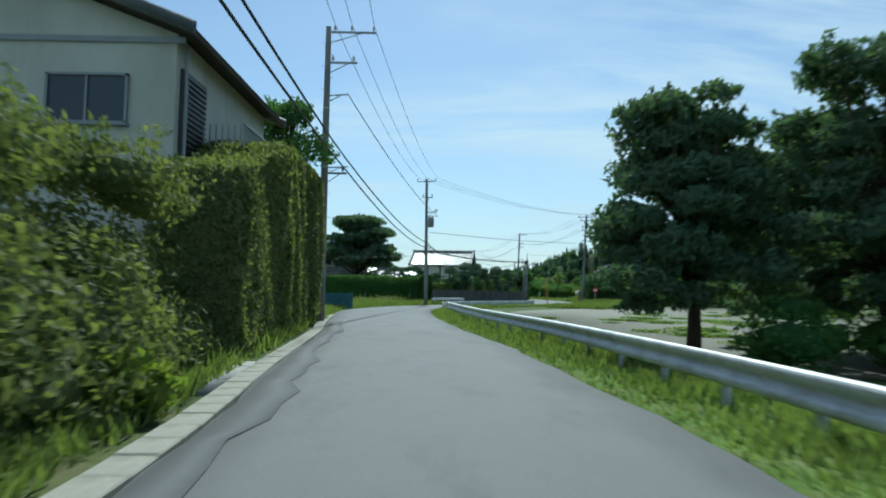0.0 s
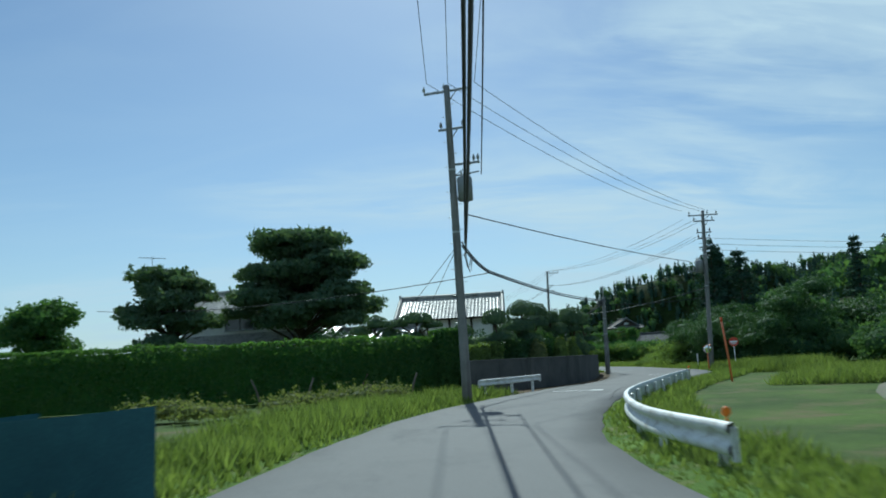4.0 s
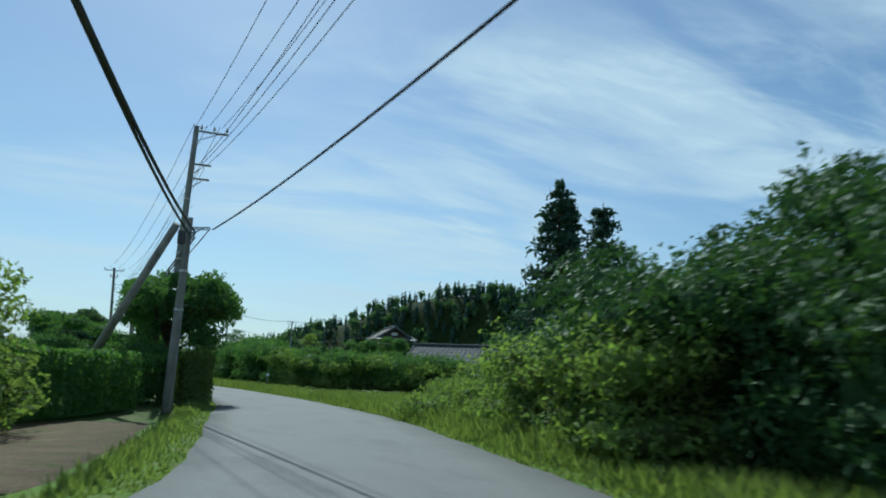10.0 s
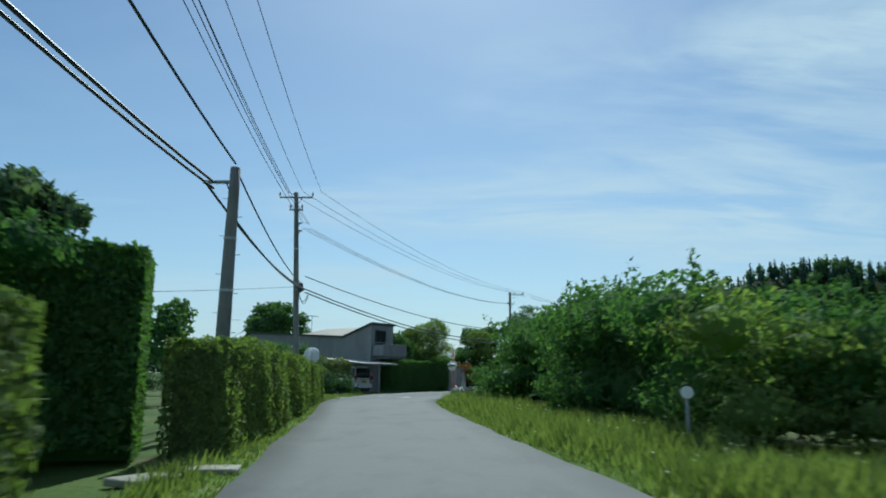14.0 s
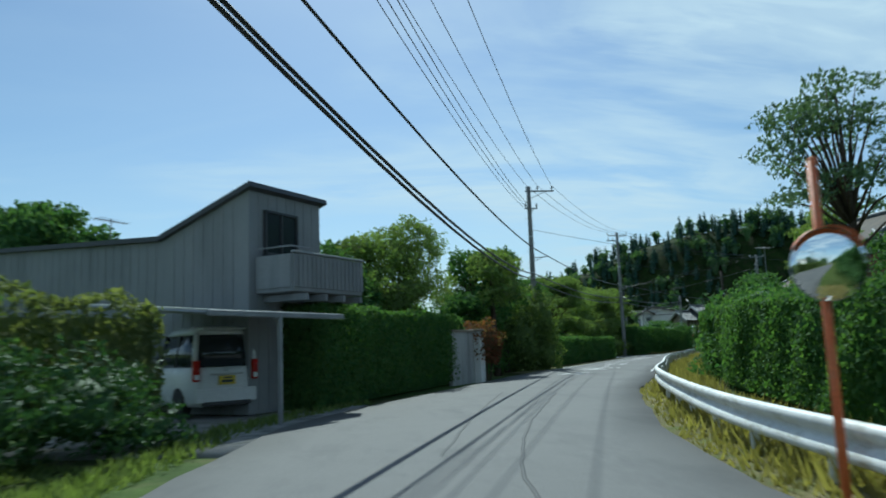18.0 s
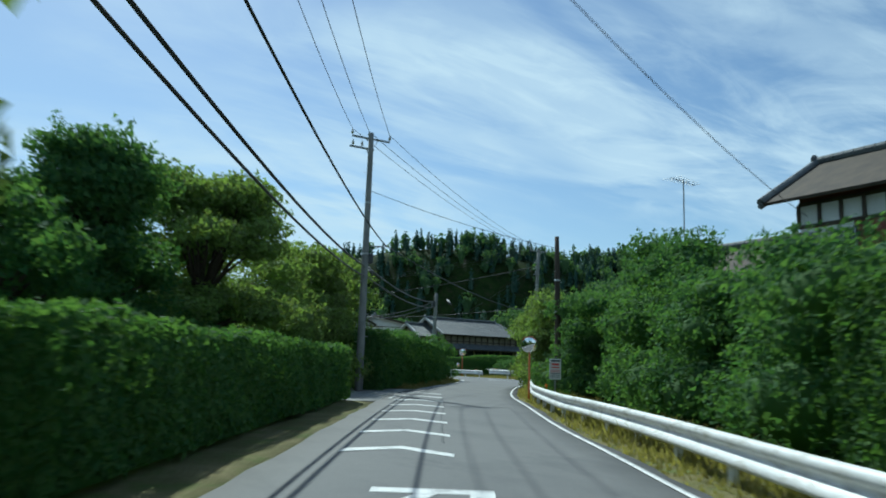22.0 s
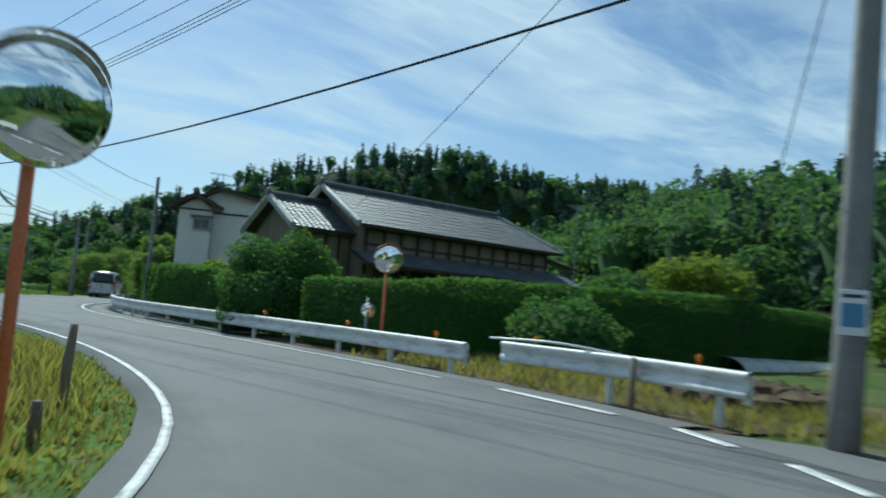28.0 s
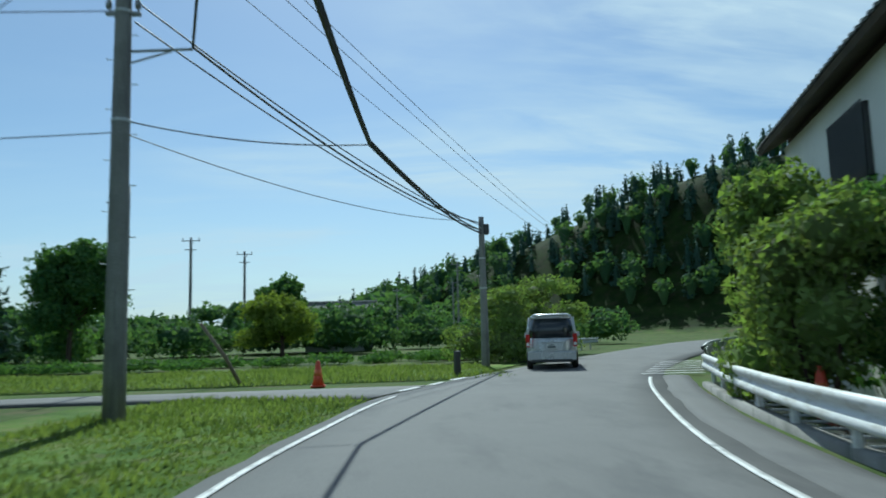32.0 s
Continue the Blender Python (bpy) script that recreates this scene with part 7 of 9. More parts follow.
blades("dry_grass", RE, 167, 240, -0.05, -1.9, 30000, 0.08, 0.4, L_GRASSD, "dry straw grass under the rail")
blades("verge_grass", LE, 172, 186, 0.4, 1.2, 2250, 0.05, 0.2, L_GRASS, "grass patch before the carport")
blades("dry_grass", LE, 230.5, 262, 0.0, 1.9, 12000, 0.06, 0.32, L_GRASSD, "dry grass at the bend")
blades("verge_grass", LE, 245, 294, 0.0, 4.5, 45000, 0.04, 0.14, L_GRASS, "short lawn grass beside the lane")
blades("dry_grass", RE, 250, 262, -0.8, -5.0, 3750, 0.05, 0.3, L_GRASSD, "straw and dead weeds on bare soil")
g_line = evenly([(12, 304.5), (34, 304.5), (54.5, 304)], 60)
blades("verge_grass", g_line, 0, 400, -5.0, 5.0, 33000, 0.05, 0.2, L_GRASS, "field grass beside the farm track")
g_line = evenly([(27, 141), (32, 118), (33, 110)], 40)[::-1]
blades("verge_grass", g_line, 0, 400, -9.0, 9.0, 33000, 0.08, 0.36, L_GRASS, "rank grass filling the field")
g_line = evenly([(8.0, 168.5), (6.5, 172.5), (7.8, 176.8)], 20)
blades("verge_grass", g_line, 0, 400, -1.2, 1.0, 5250, 0.05, 0.22, L_GRASS, "grass patch beside the driveway")

# ---- buildings ----


def poly_in(u, v, poly):
    """Whether a place lies inside a flat outline."""
    hit = False
    for i in range(len(poly)):
        (x0, y0), (x1, y1) = poly[i - 1], poly[i]
        if (y0 > v) != (y1 > v) and u < (x1 - x0) * (v - y0) / (y1 - y0) + x0:
            hit = not hit
    return hit


def tile_shape(w, l):
    """One wavy roof tile lying in its own plane, u across and v up the slope."""
    n = 4
    us = [w * (k / n - 0.5) for k in range(n + 1)]
    zs = [0.03, 0.012, 0.0, 0.012, 0.045]
    v = [(u, -l / 2, z + 0.028) for u, z in zip(us, zs)] + [(u, l / 2, z + 0.004) for u, z in zip(us, zs)] + [(u, -l / 2, z - 0.005) for u, z in zip(us, zs)]
    f = [(k, k + 1, n + 2 + k, n + 1 + k) for k in range(n)] + [(2 * n + 2 + k, 2 * n + 3 + k, k + 1, k) for k in range(n)]
    return v, f


def slope(root, corners, material, name="roof_slope", tile=(0.27, 0.235), singles=0, thick=0.12, board=None):
    """A roof plane: boarding below and rows of tiles. corners run eave left, eave right, then along the ridge back."""
    c = [Vector(p) for p in corners]
    ux = (c[1] - c[0]).normalized()
    nz = (c[1] - c[0]).cross(c[-1] - c[0]).normalized()
    if nz.z < 0:
        nz = -nz
    uy = nz.cross(ux)
    flat = [((p - c[0]).dot(ux), (p - c[0]).dot(uy)) for p in c]
    g = Geo()
    m = len(c)
    g.add(list(c) + [p - nz * thick for p in c], [tuple(range(m)), tuple(range(2 * m - 1, m - 1, -1))] + [(i, m + i, m + (i + 1) % m, (i + 1) % m) for i in range(m)])
    base = g.make(name, board or M_WOODD, root)
    if tile is None:
        base.data.materials[0] = material
        return base
    w, l = tile
    sv, sf = tile_shape(w, l * 1.12)
    rot = Matrix((ux, uy, nz)).transposed().to_4x4()
    umin, umax, vmax = min(p[0] for p in flat), max(p[0] for p in flat), max(p[1] for p in flat)
    rest = Geo()
    me, made = None, 0
    tv = [rot @ Vector(p) for p in sv]
    for j in range(int(vmax / l) + 1):
        for i in range(int((umax - umin) / w) + 1):
            u, v = umin + (i + 0.5) * w, (j + 0.5) * l
            if not poly_in(u, v, flat):
                continue
            o = c[0] + ux * u + uy * v + nz * (0.012 + 0.004 * math.sin(i * 12.9 + j * 78.2))
            if made < singles:
                if me is None:
                    me = bpy.data.meshes.new("tile")
                    me.from_pydata(sv, [], sf)
                    me.materials.append(material)
                    me.update()
                t = new("tile", me)
                t.parent = base
                t.matrix_local = Matrix.Translation(o) @ rot
                made += 1
            else:
                rest.add([p + o for p in tv], sf)
    if rest.v:
        rest.make("tiles", material, base)["kind"] = "stuff"
    return base


def ridge_cap(root, a, b, material, r=0.13, name="ridge_cap", knob=True):
    a, b = Vector(a), Vector(b)
    n = max(2, int((b - a).length / 0.4))
    g = Geo()
    for k in range(n):
        p, q = a.lerp(b, k / n), a.lerp(b, (k + 0.97) / n)
        g.tube([p, q], [r, r * 0.93], 10)
    g.tube([a - Vector((0, 0, r * 0.9)), b - Vector((0, 0, r * 0.9))], r * 0.85, 4)
    o = g.make(name, material, root)
    if knob:
        for e, d in ((a, (a - b).normalized()), (b, (b - a).normalized())):
            Geo().lathe([(r * 1.5, -0.06), (r * 1.7, 0), (r * 1.2, 0.07), (r * 0.5, 0.09)], e + d * 0.02 + Vector((0, 0, 0.03)), 12, d.to_track_quat("Z", "Y").to_matrix().to_4x4()).make("end_tile", material, root)
    return o


def window(root, c, w, h, ax, out, frame=None, bars=1, hood=False, slats=0, shutter=False):
    """A window in a wall: frame, panes and rails. ax runs along the wall, out points away from it."""
    c, ax, out = Vector(c), Vector(ax).normalized(), Vector(out).normalized()
    m = Matrix((ax, out, Vector((0, 0, 1)))).transposed().to_4x4()
    frame = frame or M_STEEL
    g = Geo()
    for s in (-1, 1):
        g.box(c + ax * s * (w / 2 - 0.025) + out * 0.03, (0.05, 0.09, h), m=m)
        g.box(c + Vector((0, 0, s * (h / 2 - 0.025))) + out * 0.03, (w, 0.09, 0.05), m=m)
    for k in range(bars):
        g.box(c + ax * w * ((k + 1) / (bars + 1) - 0.5) + out * 0.035, (0.045, 0.07, h - 0.06), m=m)
    fr = g.make("window", frame, root, label="window with metal frame")
    Geo().box(c + out * 0.012, (w - 0.06, 0.02, h - 0.06), m=m).make("pane", M_GLASS, fr)
    Geo().box(c + out * 0.07 - Vector((0, 0, h / 2 + 0.02)), (w + 0.1, 0.14, 0.04), m=m).make("sill", frame, fr)
    for k in range(slats):
        Geo().box(c + ax * w * ((k + 0.5) / slats - 0.5) + out * 0.1, (0.025, 0.03, h + 0.1), m=m).make("slat", M_DARKS, fr)
    if hood:
        Geo().box(c + out * 0.22 + Vector((0, 0, h / 2 + 0.16)), (w + 0.35, 0.45, 0.05), 0, 0, m).make("hood", M_STEEL, fr)
        Geo().box(c + out * 0.06 + Vector((0, 0, h / 2 + 0.1)), (w + 0.25, 0.12, 0.1), m=m).make("shutter_box", M_STEEL, fr)
    return fr


def walls(root, x0, x1, y0, y1, top, material, gable_x=None, gable_y=None, t=0.18, base=-0.2, name="wall"):
    """Four walls with thickness; gables rise to a ridge along x (gable_x) or y (gable_y)."""
    def wall(p, q, rise):
        p, q = Vector(p), Vector(q)
        d = (q - p).normalized()
        n = Vector((d.y, -d.x, 0))
        g = Geo()
        out = [(p, base), (q, base), (q, top)] + ([((p + q) / 2, rise)] if rise else []) + [(p, top)]
        f = [Vector((a.x, a.y, z)) for a, z in out]
        k = len(f)
        g.add(f + [v - n * t for v in f], [tuple(range(k)), tuple(range(2 * k - 1, k - 1, -1))] + [(i, k + i, k + (i + 1) % k, (i + 1) % k) for i in range(k)])
        return g.make(name, material, root)
    wall((x0, y0, 0), (x1, y0, 0), gable_y)
    wall((x1, y0 + t, 0), (x1, y1 - t, 0), gable_x)
    wall((x1, y1, 0), (x0, y1, 0), gable_y)
    wall((x0, y1 - t, 0), (x0, y0 + t, 0), gable_x)


def gable_roof(root, x0, x1, y0, y1, eave, ridge, material, ov=0.5, axis="x", tile=(0.27, 0.235), singles=0, hip0=0.0, hip1=0.0, cap=True, verge=0.1, vm=None):
    """A roof over a rectangle; the ridge runs along the axis; hips of given run at its ends."""
    def P3(a, b, z):
        return (a, b, z) if axis == "x" else (b, a, z)
    if axis == "y":
        x0, x1, y0, y1 = y0, y1, x0, x1
    ym = (y0 + y1) / 2
    drop = (ridge - eave) / ((y1 - y0) / 2) * ov
    ez = eave - drop
    a0, a1, b0, b1 = x0 - ov, x1 + ov, y0 - ov, y1 + ov
    r0, r1 = (a0 + hip0 if hip0 else a0), (a1 - hip1 if hip1 else a1)
    slope(root, [P3(a0, b0, ez), P3(a1, b0, ez), P3(r1, ym, ridge), P3(r0, ym, ridge)], material, tile=tile, singles=singles)
    slope(root, [P3(a1, b1, ez), P3(a0, b1, ez), P3(r0, ym, ridge), P3(r1, ym, ridge)], material, tile=tile)
    vm = vm or material
    for h, a, r in ((hip0, a0, r0), (hip1, a1, r1)):
        if h:
            slope(root, [P3(a, b1, ez), P3(a, b0, ez), P3(r, ym, ridge)], material, tile=tile)
            if cap:
                for b in (b0, b1):
                    ridge_cap(root, P3(r, ym, ridge + 0.06), P3(a, b, ez + 0.08), vm, 0.09, "hip_cap", False)
        elif cap:
            for b in (b0, b1):
                ridge_cap(root, P3(a, ym, ridge + 0.05), P3(a, b, ez + 0.05), vm, verge, "verge_cap", False)
    if cap:
        ridge_cap(root, P3(r0 - 0.05, ym, ridge + 0.14), P3(r1 + 0.05, ym, ridge + 0.14), material, 0.14)


def antenna(x, y, z0, top, label, yaw=20.0, elements=8, ground=GZ):
    """A television aerial on its mast."""
    root = thing("tv_antenna", (x, y, z0), label, "antenna")
    h = top - z0
    Geo().tube([(0, 0, -0.3), (0, 0, h)], 0.022, 8).make("mast", M_STEEL, root)
    ca, sa = math.cos(radians(yaw)), math.sin(radians(yaw))
    Geo().tube([(-0.75 * ca, -0.75 * sa, h - 0.1), (0.75 * ca, 0.75 * sa, h - 0.1)], 0.014, 6).make("boom", M_STEEL, root)
    for k in range(elements):
        q = -0.7 + 1.4 * k / (elements - 1)
        e = 0.2 + 0.18 * (elements - k) / elements
        Geo().tube([(q * ca - e * sa, q * sa + e * ca, h - 0.09), (q * ca + e * sa, q * sa - e * ca, h - 0.09)], 0.008, 5).make("element", M_STEEL, root)
    return root


# cream house beside the first hedge
h1 = thing("house", (-10.3, 18.6, 0), "cream stuccoed two-storey house with a balcony", "house")
walls(h1, -4.7, 4.7, -3.7, 3.7, 6.45, M_STUCCO, gable_y=8.2)
gable_roof(h1, -4.7, 4.7, -3.7, 3.7, 6.6, 8.4, M_TILE, 0.55, "y", tile=(0.3, 0.28))
window(h1, (2.9, -3.72, 5.05), 1.7, 1.05, (1, 0, 0), (0, -1, 0))
Geo().box((0.2, -3.735, 6.3), (9.4, 0.05, 0.12)).make("trim", M_STEEL, h1)
Geo().box((4.74, -2.7, 4.9), (0.06, 1.5, 1.8), 0, 0.01).make("shutter_door", M_DARKS, h1, label="dark louvred shutters")
for k in range(14):
    Geo().box((4.79, -2.7, 4.1 + k * 0.12), (0.05, 1.4, 0.035)).make("louvre", M_DARKS, h1)
Geo().tube([(4.82, -3.4, 6.3), (4.82, -3.4, 3.0), (4.82, -3.4, 0.0)], 0.045, 8).make("downpipe", M_STEEL, h1)
Geo().box((5.25, 0.4, 3.85), (1.1, 5.4, 0.14), 0, 0.01).make("balcony_floor", M_STUCCO, h1)
for z in (3.98, 4.9):
    Geo().box((5.76, 0.4, z), (0.06, 5.4, 0.06), 0, 0.01).make("balcony_rail", M_STEEL, h1)
for k in range(36):
    Geo().box((5.76, -2.25 + k * 0.15, 4.44), (0.03, 0.03, 0.9)).make("baluster", M_STEEL, h1)
for k in range(7):
    Geo().box((4.85 + k * 0.14, -2.27, 4.44), (0.03, 0.03, 0.9)).make("baluster", M_STEEL, h1)
for y in (-2.1, 2.9):
    Geo().box((5.72, y, 1.9), (0.1, 0.1, 3.9), 0, 0.01).make("balcony_post", M_STEEL, h1)

# tiled houses behind the clipped garden
h2 = thing("house", (0.1, 95.1, 0), "low house under a glinting silver tile roof", "house", rz=-8)
walls(h2, -3.4, 3.4, -2.9, 2.9, 4.55, M_PLASTER, gable_x=6.1)
gable_roof(h2, -3.4, 3.4, -2.9, 2.9, 4.72, 6.25, M_TILE2, 0.5, "x", tile=(0.26, 0.28), verge=0.16, vm=M_TILE)
for x in (-3.2, -1.6, 0, 1.6, 3.2):
    Geo().box((x, -2.94, 2.2), (0.14, 0.08, 4.4)).make("post", M_WOODD, h2)
window(h2, (-0.8, -2.9, 1.6), 1.4, 1.7, (1, 0, 0), (0, -1, 0))
window(h2, (0.8, -2.9, 1.6), 1.4, 1.7, (1, 0, 0), (0, -1, 0))
h3 = thing("house", (-13.2, 90.5, 0), "dark two-roofed tiled farmhouse behind trees", "house", rz=-20)
walls(h3, -4.5, 4.5, -3.2, 3.2, 5.2, M_PLASTER, gable_x=6.6)
gable_roof(h3, -4.5, 4.5, -3.2, 3.2, 5.3, 6.9, M_TILE2, 0.6, "x", tile=(0.3, 0.28))
slope(h3, [(-5.2, -5.4, 2.8), (7.4, -5.4, 2.8), (7.4, -3.2, 3.8), (-5.2, -3.2, 3.8)], M_TILE2, tile=(0.3, 0.28))
window(h3, (0, -3.2, 4.5), 2.2, 0.9, (1, 0, 0), (0, -1, 0))
h3b = thing("storehouse", (-5.0, 87.0, 0), "small dark outbuilding with a tiled roof", "shed", rz=-20)
walls(h3b, -2.2, 2.2, -1.6, 1.6, 2.7, M_WOODG, gable_x=3.6)
gable_roof(h3b, -2.2, 2.2, -1.6, 1.6, 2.8, 3.7, M_TILE2, 0.4, "x", tile=(0.3, 0.28))
antenna(-18.3, 82.6, GZ, 8.4, "tall television aerial mast among dark trees", 30)

# garden wall along the lane
gw = thing("garden_wall", (1.4, 70.6, 0), "weathered concrete garden wall along the lane, coloured for its shaded side", "wall")
gwp = evenly([(-0.9, 68.9), (0.9, 70.4), (2.5, 71.9), (4.15, 73.9), (5.6, 76.6), (7.2, 80.9), (8.3, 84.6), (9.3, 88.2), (10.35, 93.6)], 200)
gws = np.r_[0, np.cumsum(np.linalg.norm(np.diff(gwp, axis=0), axis=1))]


def on_line(p, s, d):
    return np.array((np.interp(d, s, p[:, 0]), np.interp(d, s, p[:, 1])))


step = gws[-1] / 16
for k in range(16):
    a, b = on_line(gwp, gws, k * step), on_line(gwp, gws, (k + 1) * step)
    m, d = (a + b) / 2 - (1.4, 70.6), math.degrees(math.atan2(*(b - a)[::-1]))
    ln = np.linalg.norm(b - a)
    Geo().box((m[0], m[1], 0.5), (ln - 0.012, 0.15, 1.5), d, 0.008).make("wall_panel", M_WALLD, gw)
    Geo().box((m[0], m[1], 1.285), (ln - 0.006, 0.2, 0.07), d, 0.012).make("coping", M_WALLD, gw)

foot = slice_of(LE, 66, 96)
o = ribbon("dirt_strip", edge_wobble(foot - normals2(foot) * 0.05, 0.03), edge_wobble(foot + normals2(foot) * 1.3, 0.1), GZ + 0.025, M_SOIL, 2, 0, 0.05)
tagged(o, "bare dusty strip between lane and wall", "verge", kind="structure")
# grey clad house with balcony
gh = thing("house", (8.7, 183.4, 0), "grey clad house with a single-pitch roof and balcony", "house", rz=55)


def clad(root, p, q, z0, za, zb, material, name="wall", t=0.15):
    """A wall from p to q with a sloping top."""
    p, q = Vector((*p, 0)), Vector((*q, 0))
    d = (q - p).normalized()
    n = Vector((-d.y, d.x, 0)) * t
    f = [p + Vector((0, 0, z0)), q + Vector((0, 0, z0)), q + Vector((0, 0, zb)), p + Vector((0, 0, za))]
    g = Geo().add(f + [v + n for v in f], [(3, 2, 1, 0), (4, 5, 6, 7), (0, 1, 5, 4), (1, 2, 6, 5), (2, 3, 7, 6), (3, 0, 4, 7)])
    w = g.make(name, material, root)
    k = int((q - p).length / 0.3)
    for i in range(1, k):
        c = p.lerp(q, i / k)
        h = za + (zb - za) * i / k
        Geo().box(c - n.normalized() * 0.004 + Vector((0, 0, (z0 + h) / 2)), (0.02, 0.014, h - z0 - 0.1), math.degrees(math.atan2(d.y, d.x))).make("batten", material, w)
    return w


clad(gh, (0, 0), (2.45, 0), 0, 4.9, 4.9, M_GREYW)
clad(gh, (2.45, 0.15), (2.45, 2.6), 0, 4.85, 4.05, M_GREYW)
clad(gh, (0, 2.6), (0, 0.15), 0, 4.0, 4.85, M_GREYW)
clad(gh, (0, 13.5), (0, 2.6), 0, 4.5, 4.0, M_GREYW)
clad(gh, (2.45, 2.6), (4.8, 2.6), 0, 4.0, 4.0, M_GREYW)
clad(gh, (4.8, 2.6), (4.8, 13.5), 0, 4.0, 4.5, M_GREYW)
slope(gh, [(-0.12, -0.12, 5.0), (2.57, -0.12, 5.0), (2.57, 2.7, 4.1), (-0.12, 2.7, 4.1)], M_DARKS, "roof", None)
slope(gh, [(-0.12, 2.7, 4.08), (4.95, 2.7, 4.08), (4.95, 13.7, 4.62), (-0.12, 13.7, 4.62)], M_DARKS, "roof", None)
window(gh, (1.0, -0.01, 3.95), 1.1, 1.0, (1, 0, 0), (0, -1, 0), M_DARKS)
Geo().box((1.45, -0.52, 2.62), (2.5, 1.1, 0.12), 0, 0.01).make("balcony_floor", M_GREYW, gh)
Geo().box((1.45, -1.05, 3.0), (2.5, 0.06, 0.72), 0, 0.01).make("balcony_panel", M_GREYW, gh)
for x in (0.2, 2.7):
    Geo().box((x, -0.52, 3.0), (0.06, 1.0, 0.72), 0, 0.01).make("balcony_panel", M_GREYW, gh)
for k in range(17):
    Geo().box((0.25 + k * 0.15, -1.09, 3.0), (0.11, 0.02, 0.7), 0, 0.004).make("slat", M_GREYW, gh)
Geo().box((1.45, -1.07, 3.4), (2.56, 0.1, 0.05), 0, 0.01).make("handrail", M_STEEL, gh)
Geo().tube([(0.15, -0.1, 3.52), (0.15, -1.05, 3.52), (0.9, -1.05, 3.52)], 0.018, 6).make("rail", M_STEEL, gh)
for k in range(4):
    Geo().box((0.5 + k * 0.65, -0.6, 2.45), (0.09, 1.2, 0.14)).make("joist", M_GREYW, gh)
gh2 = thing("house", (5.6, 193.0, 0), "broad low house with a pale brown hip roof", "house", rz=55)
walls(gh2, -3.6, 3.6, -4.5, 4.5, 4.1, M_GREYW)
gable_roof(gh2, -3.6, 3.6, -4.5, 4.5, 4.2, 5.15, M_METALROOF, 0.5, "y", tile=None, hip0=2.5, hip1=2.5, cap=False)
antenna(2.0, 195.0, 0, 6.4, "television aerial above a grey roof", 60)
antenna(-2.6, 186.5, 0, 5.4, "satellite dish mast above a low roof", 10, 3)

# carport and its cars
cp = thing("carport", (9.1, 181.5, 0), "open carport with a sloping frosted-panel roof", "carport", rz=55)
for k in range(5):
    x = -1.35 + k * 0.72
    slope(cp, [(x - 0.34, -0.6, 2.03), (x + 0.34, -0.6, 2.03), (x + 0.34, 3.4, 2.38), (x - 0.34, 3.4, 2.38)], M_POLY, "roof_panel", None, thick=0.03)
for y, z in ((-0.6, 2.02), (1.4, 2.19), (3.4, 2.36)):
    Geo().box((0.1, y, z - 0.05), (3.7, 0.08, 0.1), 0, 0.01).make("beam", M_STEEL, cp)
for x in (-1.7, 1.85):
    Geo().tube([(x, -0.6, 1.97), (x, 3.4, 2.32)], 0.04, 6).make("rafter", M_STEEL, cp)
for x, y in ((0.0, -0.62), (-1.6, 3.3), (1.7, 3.3)):
    Geo().tube([(x, y, -0.05), (x, y, 2.0)], 0.045, 8).make("post", M_STEEL, cp)
Geo().tube([(0.0, -0.6, 1.3), (0.3, -0.3, 1.85), (0.6, 0.2, 2.05)], 0.03, 6).make("brace", M_STEEL, cp)


def loft(levels, n=20, power=5.0):
    """A body from rounded outlines: (z, rear y, front y, half width)."""
    v, f = [], []
    for z, y0, y1, hw in levels:
        cy, hy = (y0 + y1) / 2, (y1 - y0) / 2
        for k in range(n):
            a = 2 * math.pi * (k + 0.5) / n
            c, s = math.cos(a), math.sin(a)
            q = (abs(c) ** power + abs(s) ** power) ** (-1 / power)
            v.append((c * q * hw, cy + s * q * hy, z))
    for i in range(len(levels) - 1):
        f += [(i * n + k, i * n + (k + 1) % n, i * n + n + (k + 1) % n, i * n + n + k) for k in range(n)]
    f += [tuple(range(n - 1, -1, -1)), tuple(range((len(levels) - 1) * n, len(levels) * n))]
    return Geo().add(v, f)


